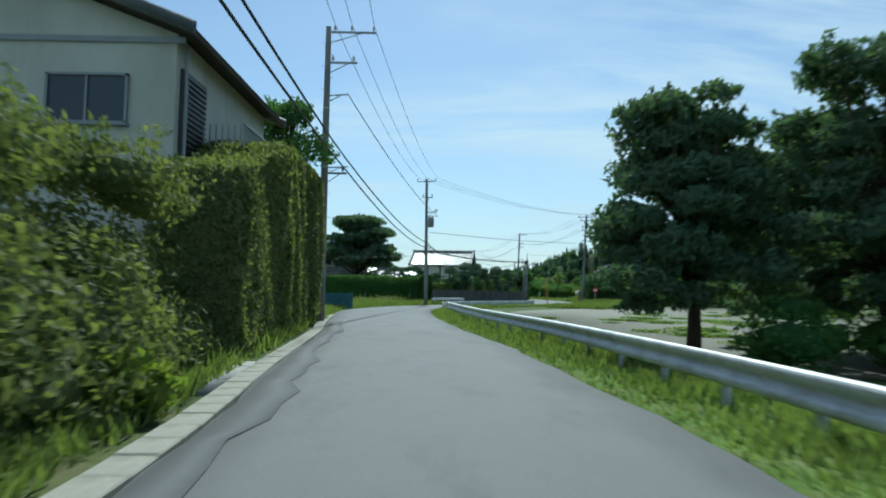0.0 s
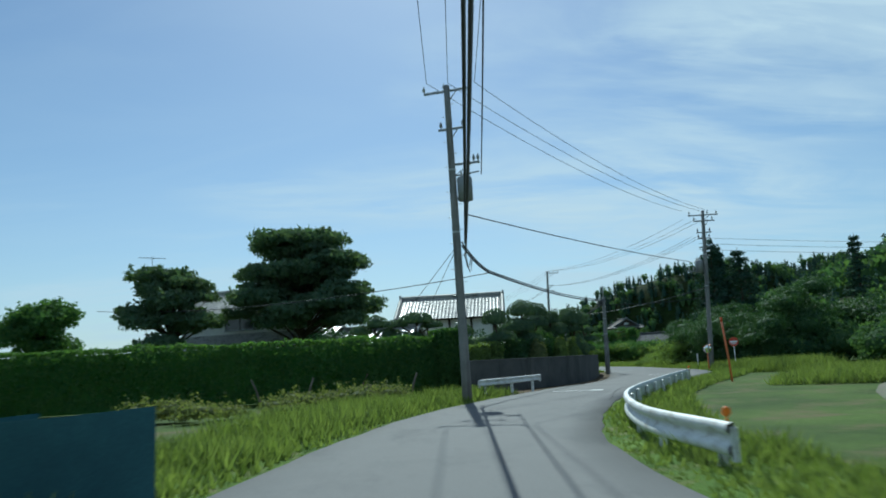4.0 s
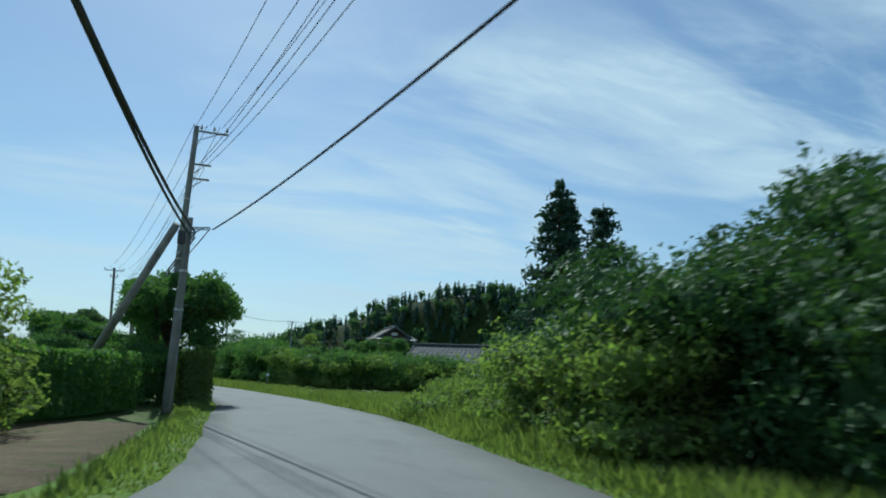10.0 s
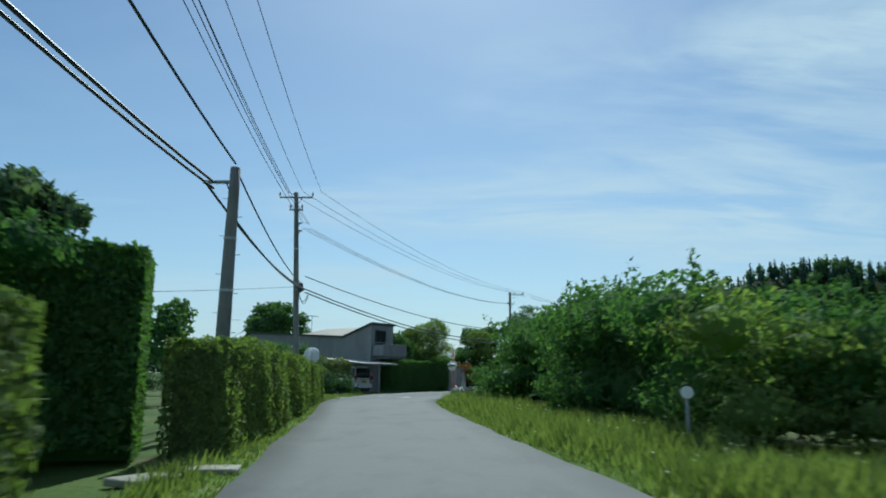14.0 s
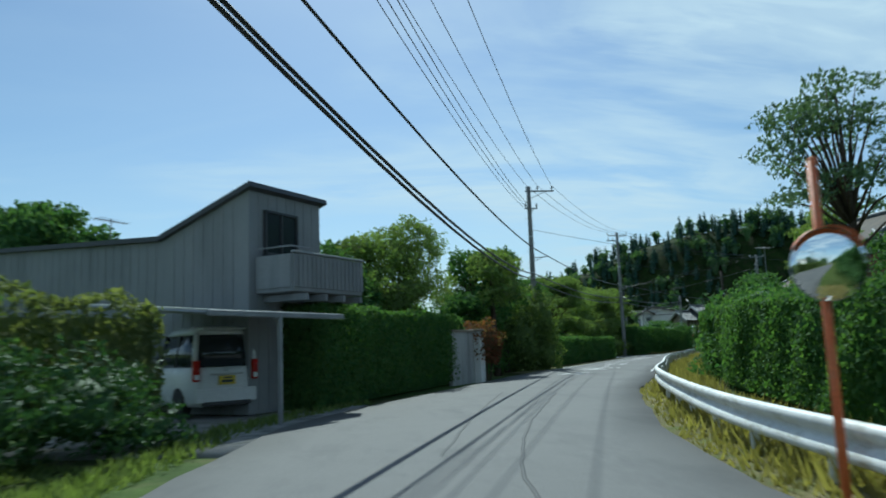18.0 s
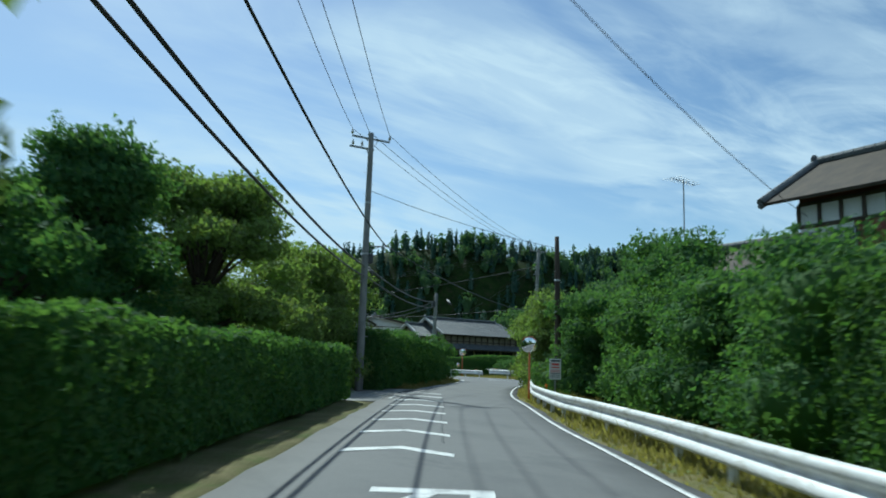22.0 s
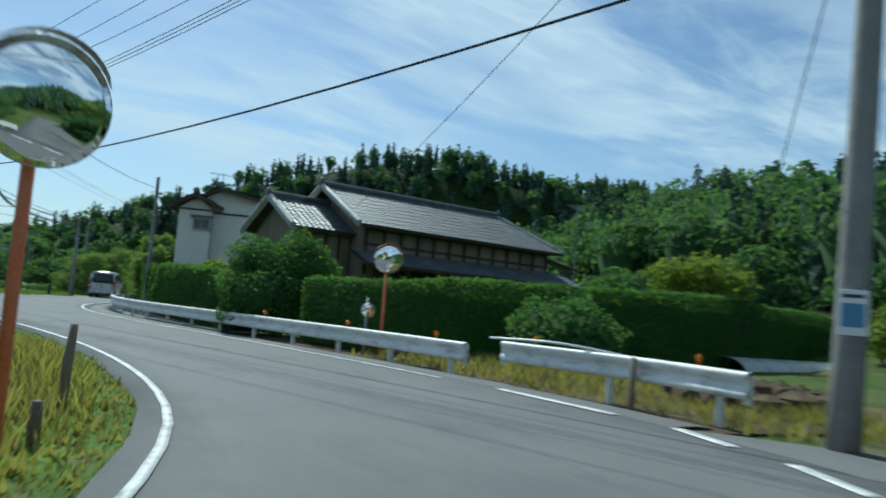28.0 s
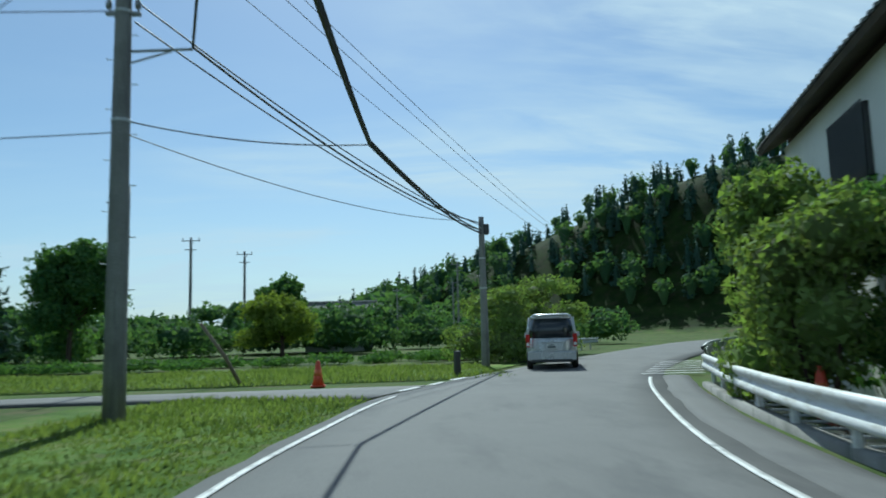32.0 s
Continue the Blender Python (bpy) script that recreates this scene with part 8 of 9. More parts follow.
def minivan(name, x, y, rz, L, W, Hh, paint, label, plate, lamps=True):
    """A tall one-box car standing with its tail at the given place, nose along local y."""
    root = thing(name, (x, y, 0.012), label, "car", rz=rz)
    w = W / 2
    loft([(0.22, 0.10, L - 0.06, w - 0.10), (0.34, 0.02, L, w - 0.02), (0.62, 0.0, L, w), (0.92, 0.03, L - 0.1, w), (1.02, 0.05, L - 0.35, w - 0.02)], 24, 7).make("body", paint, root, True)
    loft([(1.02, 0.06, L - 0.42, w - 0.035), (Hh * 0.72, 0.10, L - 0.95, w - 0.07), (Hh - 0.16, 0.17, L - 1.45, w - 0.13)], 24, 7).make("window_band", M_GLASS, root, True, "dark tinted glass band")
    loft([(Hh - 0.17, 0.14, L - 1.4, w - 0.12), (Hh - 0.07, 0.16, L - 1.5, w - 0.15), (Hh, 0.30, L - 1.7, w - 0.26)], 24, 6).make("roof", paint, root, True)
    for s in (-1, 1):
        Geo().tube([(s * (w - 0.06), 0.06, 1.0), (s * (w - 0.1), 0.11, Hh * 0.72), (s * (w - 0.15), 0.18, Hh - 0.14)], 0.055, 6).make("rear_pillar", paint, root, True)
        for yy in (L * 0.30, L * 0.55):
            Geo().tube([(s * (w - 0.04), yy, 1.02), (s * (w - 0.14), yy - 0.05, Hh - 0.15)], 0.03, 6).make("door_pillar", M_DARKS, root, True)
        if lamps:
            t = Geo().box((s * (w - 0.085), 0.03, 0.95), (0.14, 0.08, 0.42), 0, 0.03).make("tail_lamp", M_LAMP, root, label="tall red tail lamp")
            Geo().box((s * (w - 0.085), -0.013, 0.83), (0.1, 0.02, 0.1), 0, 0.01).make("lens", M_WHITE, t)
        for yy in (0.78, L - 0.85):
            a = Matrix.Rotation(math.pi / 2, 4, "Y")
            wh = Geo().lathe([(0.2, -0.1), (0.29, -0.1), (0.315, -0.07), (0.315, 0.07), (0.29, 0.1), (0.2, 0.1)], (s * (w - 0.1), yy, 0.315), 22, a).make("wheel", M_TYRE, root, True, "dark rubber tyre")
            Geo().lathe([(0.06, 0.06), (0.19, 0.085), (0.2, 0.1), (0.05, 0.09)] if s > 0 else [(0.05, -0.09), (0.2, -0.1), (0.19, -0.085), (0.06, -0.06)], (s * (w - 0.1), yy, 0.315), 16, a).make("rim", M_STEEL, wh, True)
        Geo().box((s * (w + 0.09), L - 1.35, 1.12), (0.16, 0.1, 0.2), 0, 0.04).make("door_mirror", paint, root)
    Geo().box((0, 0.02, 0.44), (W - 0.12, 0.12, 0.3), 0, 0.05).make("rear_bumper", paint, root)
    Geo().box((0, -0.02, 0.28), (W - 0.4, 0.08, 0.09), 0, 0.02).make("bumper_insert", M_DARKS, root)
    pl = Geo().box((0, -0.03, 0.75), (0.36, 0.03, 0.18), 0, 0.006).make("number_plate", plate, root)
    Geo().box((0, -0.049, 0.73), (0.26, 0.006, 0.055)).make("print_bar", M_INK, pl)
    Geo().box((0, -0.049, 0.80), (0.18, 0.006, 0.03)).make("print_bar", M_INK, pl)
    Geo().box((0, -0.01, 0.88), (0.7, 0.05, 0.035), 0, 0.01).make("garnish", M_ZINC, root)
    Geo().tube([(-0.05, 0.07, 1.04), (0.34, 0.09, 1.1)], 0.01, 5).make("wiper", M_DARKS, root)
    Geo().box((0.0, 0.2, Hh - 0.05), (W - 0.5, 0.24, 0.035), 0, 0.012).make("roof_spoiler", paint, root)
    Geo().box((0, 0.02, 0.955), (0.1, 0.03, 0.05), 0, 0.01).make("badge", M_ZINC, root)
    Geo().box((0.0, L - 0.02, 0.6), (W - 0.5, 0.08, 0.3), 0, 0.02).make("grille", M_DARKS, root)
    for s in (-1, 1):
        Geo().box((s * (w - 0.22), L - 0.05, 0.78), (0.36, 0.12, 0.16), 0, 0.03).make("headlamp", M_WHITE, root)
    return root


minivan("minivan", 56.15, 302.2, -14, 4.7, 1.72, 1.84, M_VAN, "silver minivan with dark tinted rear window on the lane", M_PLATE)
minivan("kei_van", 8.3, 183.1, 35, 3.3, 1.45, 1.86, M_CARW, "white boxy kei van parked under the carport", M_PLATEY)
minivan("parked_car", 9.2, 186.9, 150, 3.6, 1.6, 1.55, M_CARD, "black car parked nose-out beside the carport", M_PLATE)

# gate wall
gtw = thing("gate_wall", (14.25, 193.0, 0), "grey rendered gate wall with a paler end pillar", "wall", rz=58)
Geo().box((0.7, 0, 0.85), (1.9, 0.16, 1.9), 0, 0.01).make("panel", M_RENDER, gtw)
Geo().box((0.7, 0, 1.83), (2.0, 0.28, 0.08), 0, 0.015).make("coping", M_METALROOF, gtw)
Geo().box((1.88, -0.12, 0.86), (0.42, 0.42, 1.92), 0, 0.015).make("pillar", M_PLASTER, gtw)
Geo().box((1.88, -0.12, 1.86), (0.54, 0.54, 0.08), 0, 0.015).make("pillar_cap", M_METALROOF, gtw)

# red-boarded house on the right
rh = thing("house", (48.6, 215.2, 0), "two-storey house with dull red-brown boards and grey tiled gable roof", "house")
walls(rh, -2.6, 2.6, -2.5, 2.45, 7.9, M_REDW, gable_y=9.35)
gable_roof(rh, -2.6, 2.6, -2.15, 2.45, 8.09, 9.65, M_TILE, 0.95, "y", verge=0.16)
slope(rh, [(-3.9, -4.0, 7.42), (3.9, -4.0, 7.42), (3.2, -2.55, 8.0), (-3.2, -2.55, 8.0)], M_TILE, "skirt_roof")
for x in (-1, 1):
    ridge_cap(rh, (3.2 * x, -2.6, 8.1), (3.85 * x, -3.95, 7.55), M_TILE, 0.11, "hip_cap", False)
Geo().prism([(-2.3, 0), (2.3, 0), (0, 1.05)], -0.05, 0.05).make("gable_board", M_WOODD, rh).matrix_local = pose(0, -2.56, 8.12, 90, 0, 0)
Geo().box((0, -2.64, 8.5), (1.1, 0.06, 0.5), 0, 0.01).make("gable_vent", M_PLASTER, rh)
for z, h, m, d in ((7.0, 0.75, M_PLASTER, 0.03), (6.6, 0.12, M_WOODD, 0.05), (7.42, 0.14, M_WOODD, 0.06)):
    Geo().box((-2.6 - d / 2, 0, z), (d, 4.95, h)).make("band", m, rh)
    Geo().box((0, -2.5 - d / 2, z), (5.2, d, h)).make("band", m, rh)
for k in range(7):
    Geo().box((-2.66, -2.44 + k * 0.815, 7.0), (0.09, 0.12, 0.8)).make("post", M_WOODD, rh)
for k in range(6):
    Geo().box((-2.5 + k, -2.56, 7.0), (0.12, 0.09, 0.8)).make("post", M_WOODD, rh)
for k in range(24):
    Geo().box((-2.615, -2.4 + k * 0.11, 5.3), (0.02, 0.1, 2.4), 0, 0.004).make("board", M_REDW, rh)
Geo().box((-2.62, 1.4, 5.4), (0.03, 2.0, 2.2)).make("plaster_bay", M_PLASTER, rh)
window(rh, (-2.64, 0.75, 5.95), 0.9, 0.8, (0, 1, 0), (-1, 0, 0))
window(rh, (-2.64, 2.0, 5.9), 0.7, 0.9, (0, 1, 0), (-1, 0, 0))
window(rh, (0.6, -2.5, 5.8), 1.8, 1.2, (1, 0, 0), (0, -1, 0), bars=2)
Geo().box((-2.95, 1.0, 5.25), (0.7, 1.6, 0.06), 0, 0.01).make("balcony_floor", M_WOODD, rh)
for k in range(8):
    Geo().box((-3.27, 0.25 + k * 0.21, 5.55), (0.03, 0.03, 0.6)).make("baluster", M_DARKS, rh)
Geo().box((-3.27, 1.0, 5.87), (0.05, 1.65, 0.05)).make("handrail", M_DARKS, rh)
slope(rh, [(-4.3, 2.2, 4.35), (-4.3, -3.4, 4.35), (-2.66, -3.4, 5.0), (-2.66, 2.2, 5.0)], M_TILE)
rl = thing("house_wing", (45.6, 221.2, 0), "low tiled wing joined to the red house", "house", rz=0)
walls(rl, -1.6, 3.4, -3.0, 1.4, 4.6, M_PLASTER, gable_y=6.1)
gable_roof(rl, -1.6, 3.4, -3.0, 1.4, 4.75, 6.25, M_TILE, 0.6, "y")
antenna(41.1, 218.7, GZ, 7.9, "television aerial mast above roadside trees", 10)

# long tiled house behind the garden hedge
ha = thing("house", (67.2, 277.0, 0), "long plaster and timber house under grey tiles", "house", rz=6)
walls(ha, -4.6, 6.2, -2.7, 3.2, 4.6, M_WOODG, gable_x=6.2)
gable_roof(ha, -4.6, 6.2, -2.7, 3.2, 4.72, 6.25, M_TILE, 0.65, "x", singles=300, hip1=1.6, verge=0.13, vm=M_TILE2)
for z, h, m, d in ((3.95, 0.5, M_WOODG, 0.02), (3.65, 0.12, M_WOODD, 0.06), (4.3, 0.12, M_WOODD, 0.06), (1.9, 3.4, M_WOODG, 0.03)):
    Geo().box((0.8, -2.7 - d / 2, z), (10.8, d, h)).make("band", m, ha)
for k in range(13):
    Geo().box((-4.5 + k * 0.89, -2.75, 3.4), (0.13, 0.1, 2.0)).make("post", M_WOODD, ha)
for k in range(5):
    window(ha, (-3.2 + k * 2.0, -2.74, 1.7), 1.7, 1.9, (1, 0, 0), (0, -1, 0), M_WOODD)
slope(ha, [(-5.2, -4.2, 2.75), (7.4, -4.2, 2.75), (7.4, -2.75, 3.35), (-5.2, -2.75, 3.35)], M_TILE)
slope(ha, [(7.9, -3.4, 3.6), (9.3, -2.0, 3.6), (7.2, -0.5, 4.5), (6.4, -1.2, 4.5)], M_TILE)
hw = thing("house_wing", (61.3, 277.0, 0), "small tiled wing with a glinting white verge", "house", rz=6)
walls(hw, -1.2, 1.4, -2.2, 2.2, 4.2, M_WOODG, gable_x=5.3)
gable_roof(hw, -1.2, 1.4, -2.2, 2.2, 4.3, 5.45, M_TILE, 0.5, "x", verge=0.14, vm=M_TILE2)
for k in range(5):
    Geo().box((-1.1 + k * 0.6, -2.24, 2.6), (0.12, 0.08, 2.6)).make("post", M_WOODD, hw)
antenna(72.5, 271.4, GZ, 6.4, "television aerial mast beside a tiled house", 40)

# white two-gabled house near the end
wh_ = thing("house", (57.9, 287.2, 0), "white plaster house with two dark-eaved gables", "house", rz=-18)
walls(wh_, 0, 8.8, 0.5, 8.0, 5.55, M_PLASTER)
walls(wh_, 0.02, 1.75, 0.0, 1.2, 5.55, M_PLASTER, gable_y=6.2)
for q in ([(0.1, 0.52, 5.55), (8.7, 0.52, 5.55), (2.1, 0.52, 6.75)],):
    g = Geo()
    g.add([Vector(p) for p in q] + [Vector(p) + Vector((0, 0.15, 0)) for p in q], [(0, 1, 2), (5, 4, 3), (0, 3, 4, 1), (1, 4, 5, 2), (2, 5, 3, 0)])
    g.make("gable", M_PLASTER, wh_)
slope(wh_, [(-0.55, 8.5, 5.6), (-0.55, -0.5, 5.6), (0.87, -0.5, 6.35), (0.87, 8.5, 6.35)], M_TILE)
slope(wh_, [(2.3, -0.5, 5.65), (2.3, 3.0, 5.65), (0.9, 3.0, 6.35), (0.9, -0.5, 6.35)], M_TILE)
slope(wh_, [(9.4, 0.0, 5.4), (9.4, 8.5, 5.4), (2.1, 8.5, 6.85), (2.1, 0.0, 6.85)], M_TILE)
slope(wh_, [(0.2, 8.5, 5.85), (0.2, 0.0, 5.85), (2.1, 0.0, 6.85), (2.1, 8.5, 6.85)], M_TILE)
ridge_cap(wh_, (0.88, -0.55, 6.46), (0.88, 3.0, 6.46), M_TILE, 0.11)
ridge_cap(wh_, (2.1, -0.05, 6.97), (2.1, 8.5, 6.97), M_TILE, 0.12)
for p, q in (((-0.55, -0.52, 5.5), (0.88, -0.52, 6.26)), ((0.88, -0.52, 6.26), (2.3, -0.52, 5.55)), ((2.1, -0.02, 6.75), (9.4, -0.02, 5.3))):
    v0, v1 = Vector(p), Vector(q)
    Geo().box((v0 + v1) / 2, ((v1 - v0).length, 0.06, 0.2), m=Matrix.Rotation(-math.atan2(v1.z - v0.z, v1.x - v0.x), 4, "Y")).make("bargeboard", M_WOODD, wh_)
Geo().box((0.88, -0.03, 5.5), (1.8, 0.07, 0.09)).make("trim", M_WOODD, wh_)
Geo().box((5.3, 0.46, 5.45), (7.0, 0.07, 0.09)).make("trim", M_WOODD, wh_)
Geo().tube([(1.79, -0.03, 5.5), (1.79, -0.03, 0)], 0.035, 8).make("downpipe", M_STEEL, wh_)
window(wh_, (1.25, -0.01, 4.72), 0.85, 0.55, (1, 0, 0), (0, -1, 0), M_STEEL, 1, True)
window(wh_, (-0.01, 3.2, 4.3), 2.0, 1.3, (0, 1, 0), (-1, 0, 0), M_DARKS, 2, False, 16)
window(wh_, (5.6, 0.49, 4.4), 1.7, 1.0, (1, 0, 0), (0, -1, 0), M_STEEL, 1)
antenna(60.0, 286.8, 6.9, 7.7, "television aerial on a roof ridge", 5, 10)

# far houses
for x, y, rz, L, D, e, r, lab, tm in ((39.5, 157.5, -35, 9.0, 6.0, 2.9, 4.4, "distant grey-tiled house across the fields", M_TILEF), (48.5, 168.0, -25, 9.0, 6.0, 2.8, 4.4, "distant tiled house beside the hill", M_TILEF), (46.9, 347.0, 5, 6.0, 4.5, 3.2, 4.3, "distant pale-roofed house beyond the fields", M_CONC2)):
    f = thing("house", (x, y, 0), lab, "house", rz=rz)
    walls(f, -L / 2, L / 2, -D / 2, D / 2, e - 0.1, M_PLASTER, gable_x=r - 0.15)
    gable_roof(f, -L / 2, L / 2, -D / 2, D / 2, e, r, tm, 0.5, "x", tile=(0.45, 0.4), vm=M_TILEF)
    window(f, (-L / 5, -D / 2, 1.6), 1.6, 1.2, (1, 0, 0), (0, -1, 0))
    window(f, (L / 5, -D / 2, 1.6), 1.6, 1.2, (1, 0, 0), (0, -1, 0))

# ---- traffic mirrors, signs and clutter ----


def traffic_mirror(x, y, z, r, face, label, pole=None, rim=None, top=None, discs=((0.0, 0.0),), post_r=0.038):
    """Convex traffic mirrors on a post; face: the way they look, degrees clockwise from +y."""
    root = thing("traffic_mirror", (x, y, GZ), label, "traffic mirror", "traffic mirrors")
    pole = pole or M_ORANGE
    h = (top or z + 0.25) - GZ
    Geo().tube([(0, 0, -0.3), (0, 0, h)], post_r, 10).make("post", pole, root, True)
    Geo().lathe([(post_r, 0), (post_r * 0.9, 0.02), (0.01, 0.035)], (0, 0, h), 10).make("cap", pole, root)
    for turn, dz in discs:
        a = radians(face + turn)
        out = Vector((math.sin(a), math.cos(a), -0.06)).normalized()
        m = out.to_track_quat("Z", "Y").to_matrix().to_4x4()
        c = Vector((0, 0, z - GZ + dz)) + out * (0.1 + post_r)
        d = Geo().lathe([(r * 0.35, -0.075), (r * 0.8, -0.06), (r * 1.01, -0.02), (r * 1.025, 0.008), (r * 1.0, 0.016)], c, 32, m).make("mirror_back", rim or M_STEEL, root, True, "grey dish and thin rim")
        prof = [(r * 1.0 * k / 7, 0.016 + 0.06 * r * 2 * (1 - (k / 7) ** 2)) for k in range(7, 0, -1)] + [(0.001, 0.016 + 0.12 * r)]
        Geo().lathe(prof, c, 36, m).make("mirror_glass", M_MIRROR, d, True)
        v, f = [], []
        for k in range(13):
            w = math.pi * (0.14 + 0.72 * k / 12)
            p = Vector((math.cos(w) * r * 1.05, math.sin(w) * r * 1.05, 0))
            up = out.to_track_quat("Z", "Y")
            q = up @ Vector((p.x, p.y, 0))
            if q.z < 0:
                q = -q
            v += [c + q + out * 0.0, c + q * 1.01 + out * 0.11 * math.sin(math.pi * k / 12) ** 0.5, c + q * 1.02 + out * 0.11 * math.sin(math.pi * k / 12) ** 0.5, c + q * 1.012]
        for k in range(12):
            for j in range(4):
                f.append((k * 4 + j, k * 4 + (j + 1) % 4, k * 4 + 4 + (j + 1) % 4, k * 4 + 4 + j))
        Geo().add(v, f).make("visor", rim or pole, d)
        Geo().tube([Vector((0, 0, z - GZ + dz)), c - out * 0.05], 0.02, 6).make("bracket", M_STEEL, root)
    return root


def notice(x, y, z, w, h, face, label, bars=(), board=None, post=None, top=None, round_=False):
    """A flat notice on a post; bars: (u, v, width, height, material) of its print."""
    root = thing("road_sign", (x, y, GZ), label, "sign")
    a = radians(face)
    out = Vector((math.sin(a), math.cos(a), 0))
    ax = Vector((-math.cos(a), math.sin(a), 0))
    m = Matrix((ax, -out, Vector((0, 0, 1)))).transposed().to_4x4()
    Geo().tube([(0, 0, -0.3), (0, 0, (top or z + h / 2) - GZ)], 0.03, 10).make("post", post or M_WHITE, root, True)
    c = Vector((0, 0, z - GZ)) + out * 0.045
    if round_:
        b = Geo().lathe([(w / 2 - 0.01, 0), (w / 2, 0.006), (w / 2, 0.012), (w / 2 - 0.01, 0.018)], c, 30, out.to_track_quat("Z", "Y").to_matrix().to_4x4()).make("board", board or M_WHITE, root)
    else:
        b = Geo().box(c, (w, 0.02, h), m=m, bev=0.008).make("board", board or M_WHITE, root)
    for u, v, bw, bh, bm in bars:
        Geo().box(c + ax * u + Vector((0, 0, v)) + out * 0.02, (bw, 0.008, bh), m=m).make("print_bar", bm, b)
    return root


traffic_mirror(15.8, 85.5, 1.34, 0.26, 195, "pair of small convex mirrors on an orange post", discs=((0, 0), (-70, 0.02)), top=1.55)
notice(18.15, 86.8, 1.72, 0.6, 0.6, 200, "red stop sign with pale lettering on a white post", ((0, 0.0, 0.44, 0.13, M_WHITE), (0, -0.14, 0.3, 0.05, M_WHITE)), M_RED, None, 1.95, True)
post_ = thing("marker_post", (9.92, 68.8, GZ), "leaning weathered orange marker post at the field edge", "post")
Geo().tube([(0, 0, -0.3), (-0.1, 0, 1.3), (-0.22, 0, 2.6)], [0.045, 0.044, 0.042], 12).make("shaft", M_ORANGE, post_, True)
Geo().lathe([(0.047, 0), (0.047, 0.16), (0.04, 0.18)], (-0.21, 0, 2.44), 12).make("cap", M_RED, post_, True, "darker red cap")
notice(17.4, 91.3, 0.75, 0.1, 0.5, 200, "white roadside delineator post", (), M_WHITE, M_WHITE, 1.05)
notice(20.7, 94.0, 1.0, 0.5, 0.7, 215, "small white notice board with red and dark print", ((0, 0.2, 0.4, 0.1, M_REDINK), (0, 0.0, 0.36, 0.06, M_INK), (0, -0.15, 0.36, 0.06, M_INK)))
notice(19.1, 143.5, 1.0, 0.22, 0.22, 190, "short post with a small round plate", (), M_WHITE, M_STEEL, 1.05, True)
traffic_mirror(9.3, 159.1, 1.95, 0.32, 10, "white-backed round mirror on a white post", M_WHITE, M_WHITE)
traffic_mirror(14.75, 172.75, 1.8, 0.28, 196, "round convex mirror on a tall orange pole", top=2.65)
traffic_mirror(37.85, 223.2, 2.0, 0.3, 222, "orange-rimmed convex mirror over the guard rail")
notice(38.5, 222.5, 1.13, 0.42, 0.75, 215, "white notice board with dark and red print", ((0, 0.3, 0.34, 0.06, M_INK), (0, 0.17, 0.26, 0.08, M_REDINK), (0, 0.06, 0.28, 0.05, M_REDINK)) + tuple((0, -0.04 - 0.06 * k, 0.32, 0.02, M_REDINK if k < 2 else M_INK) for k in range(5)), None, M_STEEL)
traffic_mirror(50.05, 251.1, 2.32, 0.42, 165, "large convex mirror on an orange pole at the bend", rim=M_ZINC, top=2.6, post_r=0.045)
traffic_mirror(57.55, 260.75, 2.22, 0.34, 195, "round convex mirror on a rusty orange pole")
traffic_mirror(57.45, 261.4, 1.0, 0.17, 190, "small low convex mirror behind the rail", M_STEEL, M_STEEL)
notice(47.95, 274.2, 1.85, 0.12, 0.45, 170, "slim white marker post beside bushes", (), M_WHITE, M_STEEL, 2.05)

# red bin behind the hedge
bin_ = thing("bin", (8.3, 160.6, GZ), "red plastic bin behind the hedge", "bin")
Geo().lathe([(0.2, 0), (0.24, 0.6), (0.26, 0.62), (0.26, 0.66)], (0, 0, 0), 18).make("body", M_RED, bin_, True)
Geo().lathe([(0.27, 0.66), (0.27, 0.7), (0.1, 0.76)], (0, 0, 0), 18).make("lid", M_RED, bin_, True)

# stakes in the field
for x, y, dx, dy, h, lab in ((-9.2, 69.0, -0.5, 0.2, 1.0, 0), (-7.5, 69.2, 0.3, 0, 0.95, 0), (-5.5, 69.3, 0.5, 0, 1.0, 0), (-5.1, 69.4, 0.05, 0, 0.6, 0), (-4.9, 69.3, 0.0, 0, 0.55, 0), (-3.3, 69.5, 0.3, 0, 0.95, 0), (64.6, 253.0, -0.05, 0, 1.9, 1), (65.3, 253.2, -0.1, 0, 2.0, 1), (69.4, 255.0, 0.02, 0, 2.0, 1), (50.6, 253.6, 0.05, 0.1, 0.75, 1), (50.3, 251.7, 0, 0, 0.3, 1), (57.9, 253.3, 0, 0, 0.7, 1)):
    o = Geo().tube([(x, y, -0.3), (x + dx * 0.5, y + dy * 0.5, h * 0.5), (x + dx, y + dy, h)], [0.05, 0.047, 0.04], 8).make("stake", M_WOODG, None, True)
    tagged(o, "leaning weathered wooden stake in the grass" if abs(dx) > 0.15 else "upright thin wooden stake in rough grass", "stake", "field stakes")
o = Geo().tube([(46.5, 300.2, -0.2), (46.0, 300.0, 0.8), (45.4, 299.6, 1.75)], [0.06, 0.055, 0.05], 8).make("stake", M_WOODG, None, True)
tagged(o, "slanting pale timber prop on the lawn", "stake")
o = Geo().box((52.9, 301.4, 0.33), (0.18, 0.18, 0.8), 20, 0.02).make("short_post", M_DARKS)
tagged(o, "short dark post at the farm track corner", "post")
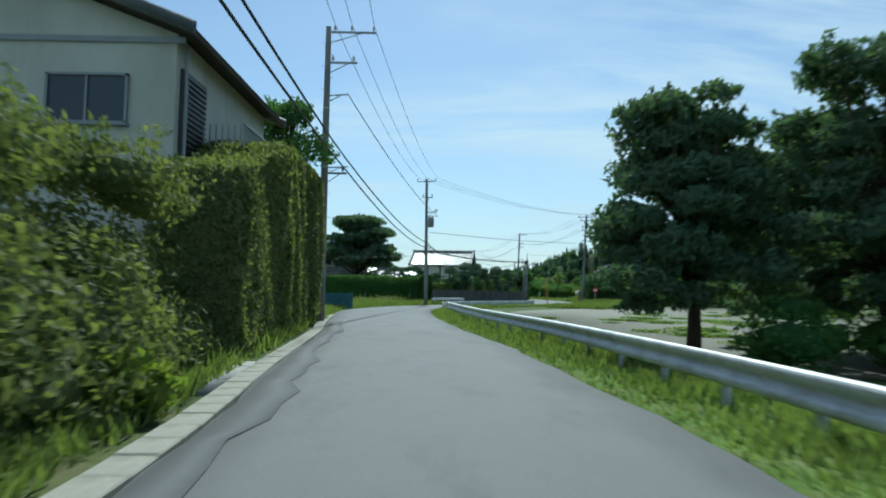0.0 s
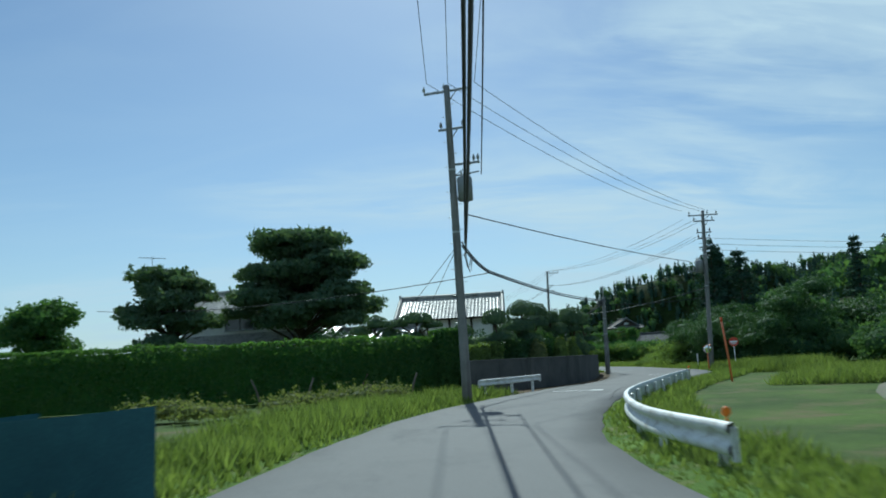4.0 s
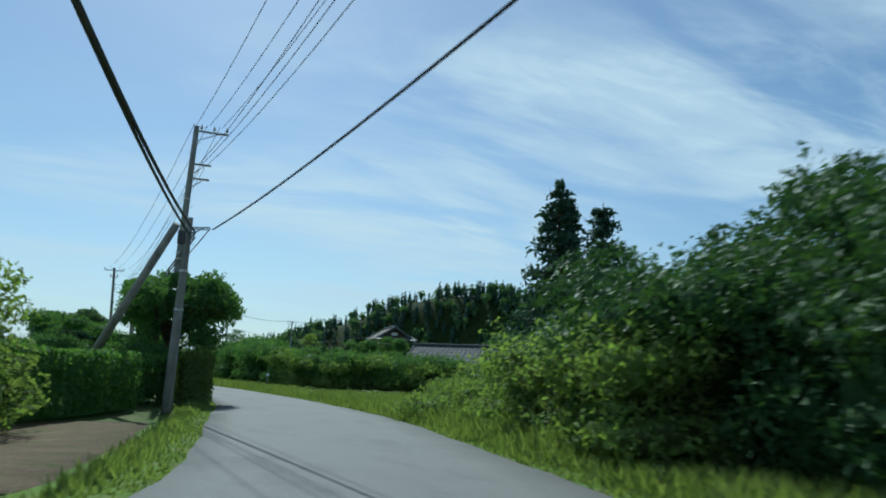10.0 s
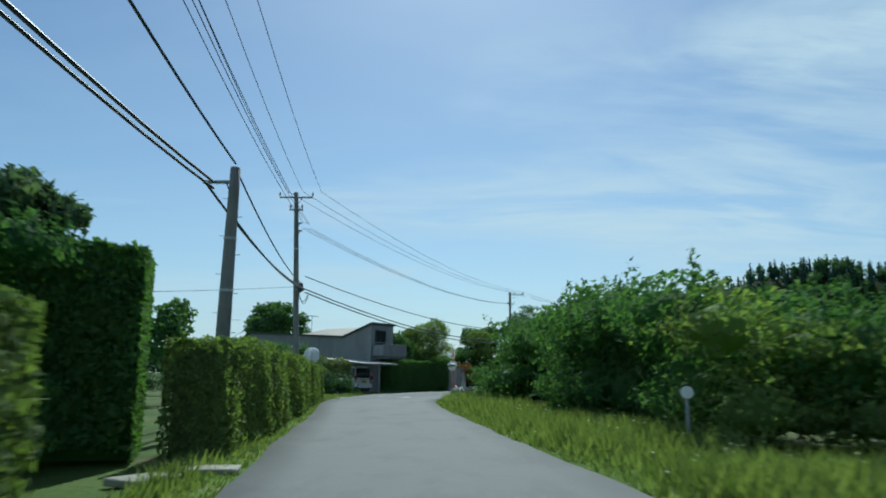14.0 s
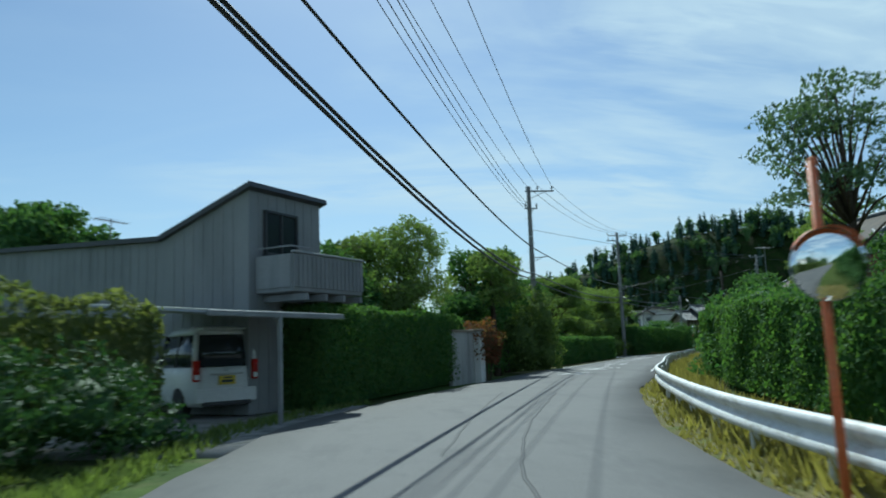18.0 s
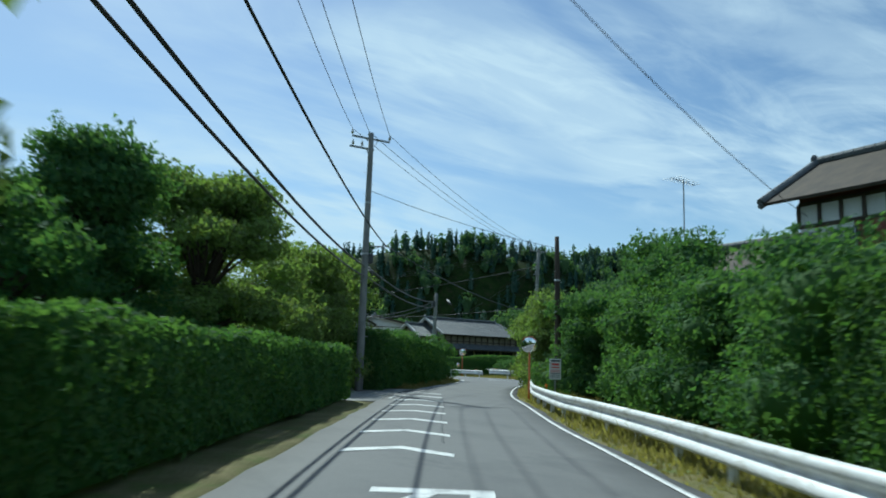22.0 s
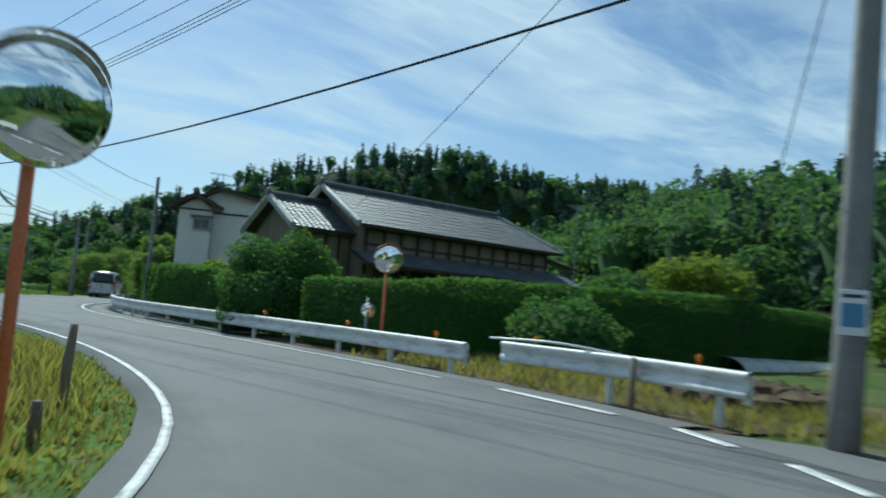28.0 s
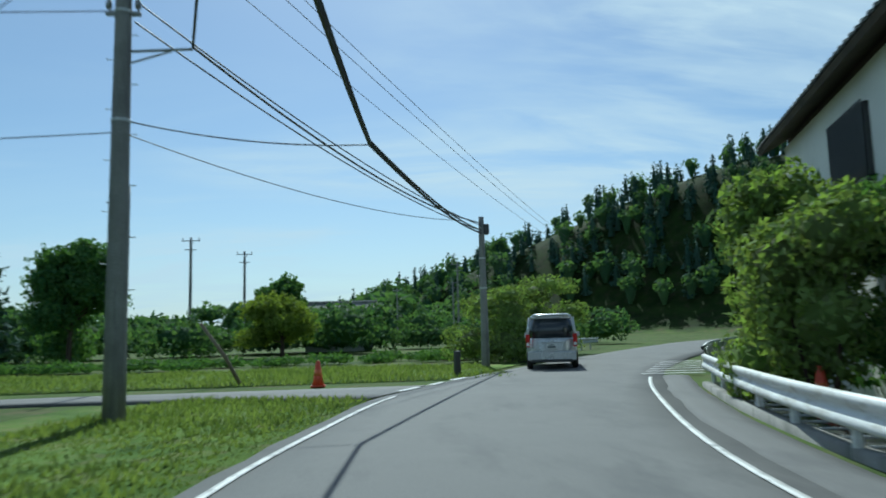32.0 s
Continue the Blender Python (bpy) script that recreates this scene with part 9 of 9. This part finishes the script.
# mesh sheet fence in the field
ms = thing("mesh_fence", (-11.0, 44.3, GZ), "blue-green mesh sheet on thin stakes", "fence")
for k in range(7):
    Geo().tube([(k * 0.6, 0.04 * k, -0.2), (k * 0.6, 0.04 * k, 1.15)], 0.02, 6).make("stake", M_STEEL, ms)
for k in range(6):
    g = Geo()
    a, b = Vector((k * 0.6, 0.04 * k, 0)), Vector(((k + 1) * 0.9, 0.25 * (k + 1), 0))
    n = 4
    vs = []
    for i in range(n + 1):
        q = a.lerp(b, i / n) + Vector((0.03 * math.sin(i * 2.2 + k), 0.05 * math.sin(i * 1.7), 0))
        vs += [q + Vector((0, 0.004, 0.05)), q + Vector((0, 0.004, 1.05 - 0.05 * math.sin(math.pi * i / n))), q + Vector((0, -0.004, 1.05 - 0.05 * math.sin(math.pi * i / n))), q + Vector((0, -0.004, 0.05))]
    g.add(vs, [(i * 4 + j, i * 4 + (j + 1) % 4, i * 4 + 4 + (j + 1) % 4, i * 4 + 4 + j) for i in range(n) for j in range(4)])
    g.make("sheet", M_SHEET, ms)

# traffic cones
for x, y, lab in ((48.8, 298.2, "faded orange traffic cone beside the farm track"), (56.9, 288.6, "orange traffic cone behind the guard rail")):
    cn = thing("traffic_cone", (x, y, GZ), lab, "traffic cone")
    Geo().box((0, 0, 0.03), (0.38, 0.38, 0.05), 0, 0.02).make("base", M_RED, cn)
    Geo().lathe([(0.16, 0.05), (0.12, 0.25), (0.05, 0.68), (0.03, 0.7)], (0, 0, 0), 18).make("cone", M_RED, cn, True)
    Geo().lathe([(0.112, 0.3), (0.118, 0.3), (0.088, 0.46), (0.08, 0.46)], (0, 0, 0), 18).make("band", M_ORANGE, cn, True)

# concrete ditch head and slabs beside the last pole
dt = thing("culvert", (47.4, 270.4, 0), "old concrete culvert head beside the ditch", "culvert", rz=8)
Geo().box((0.75, 0.0, 0.1), (0.18, 3.2, 0.75), 0, 0.02).make("side_wall", M_CONC2, dt)
Geo().box((-0.75, 0.0, 0.1), (0.18, 3.2, 0.75), 0, 0.02).make("side_wall", M_CONC2, dt)
Geo().box((0, 0.35, 0.44), (2.0, 2.4, 0.12), 0, 0.02).make("cover_slab", M_CONC2, dt)
for x, y, rz in ((49.05, 268.9, 12), (49.5, 262.5, 25), (49.9, 264.6, 8), (11.95, 140.1, 10), (11.5, 139.2, 60)):
    o = Geo().box((x, y, GZ + 0.06), (0.75, 0.5, 0.09), rz, 0.015).make("concrete_slab", M_SLAB)
    tagged(o, "loose concrete lid slab beside the lane", "slab")

# heap of sacks, soil and dead growth by the bend
heap = Geo()
for k in range(26):
    a, q = rng.random() * 6.283, math.sqrt(rng.random())
    v, f = lump_mesh((61.3 + math.cos(a) * q * 1.5, 253.6 + math.sin(a) * q * 1.0, 0.05 + 0.22 * (1 - q)), (0.5, 0.45, 0.3), k)
    heap.add(v.tolist(), [tuple(t[:3]) for t in f.tolist()])
tagged(heap.make("soil_heap", M_SOIL), "heap of brown soil and dead stalks", "soil heap", kind="stuff")
for k in range(5):
    o = Geo()
    v, f = lump_mesh((60.2 + 0.5 * k, 254.5 + 0.2 * math.sin(k * 2), 0.16), (0.34, 0.3, 0.28), k * 3)
    o.add(v.tolist(), [tuple(t[:3]) for t in f.tolist()])
    tagged(o.make("sack", M_BAG, None, True), "dark plastic sack lying on soil", "sack", "garden sacks")
hose = Geo().tube(curve_through([(59.6, 252.8, 0.5), (58.6, 253.4, 0.62), (57.7, 254.6, 0.78), (57.4, 256.2, 0.75)], 0.3), 0.022, 6).make("pipe", M_WHITE, None, True)
tagged(hose, "thin white pipe resting across the rail", "pipe")
# long plastic tunnel in the field
tn = thing("plastic_tunnel", (69.5, 261.0, GZ), "low white plastic crop tunnel in the field", "greenhouse", rz=-8)
n = 10
vs = [(x, 0.9 * math.cos(math.pi * k / n), 0.42 * math.sin(math.pi * k / n) + 0.02) for x in np.linspace(-4, 4, 9) for k in range(n + 1)]
Geo().add(vs, [(i * (n + 1) + k, i * (n + 1) + k + 1, (i + 1) * (n + 1) + k + 1, (i + 1) * (n + 1) + k) for i in range(8) for k in range(n)]).make("cover", M_POLY, tn, True)
for x in np.linspace(-4, 4, 9):
    Geo().tube([(x, 0.92 * math.cos(math.pi * k / n), 0.44 * math.sin(math.pi * k / n)) for k in range(n + 1)], 0.015, 5).make("hoop", M_STEEL, tn)
tn.location = (73.5, 260.2, GZ)
# metal steps beside the guard rail
st = thing("metal_steps", (15.9, 170.6, 0), "short rusty steel steps beside the rail", "steps", rz=15)
for k in range(7):
    Geo().box((0, 0.1 + 0.16 * k, 0.08 + 0.09 * k), (0.7, 0.18, 0.035), 0, 0.008).make("step", M_DARKS, st)
for s in (-0.36, 0.36):
    Geo().box((s, 0.58, 0.3), (0.04, 1.3, 0.08), m=Matrix.Rotation(math.atan2(0.09, 0.16), 4, "X")).make("stringer", M_DARKS, st)
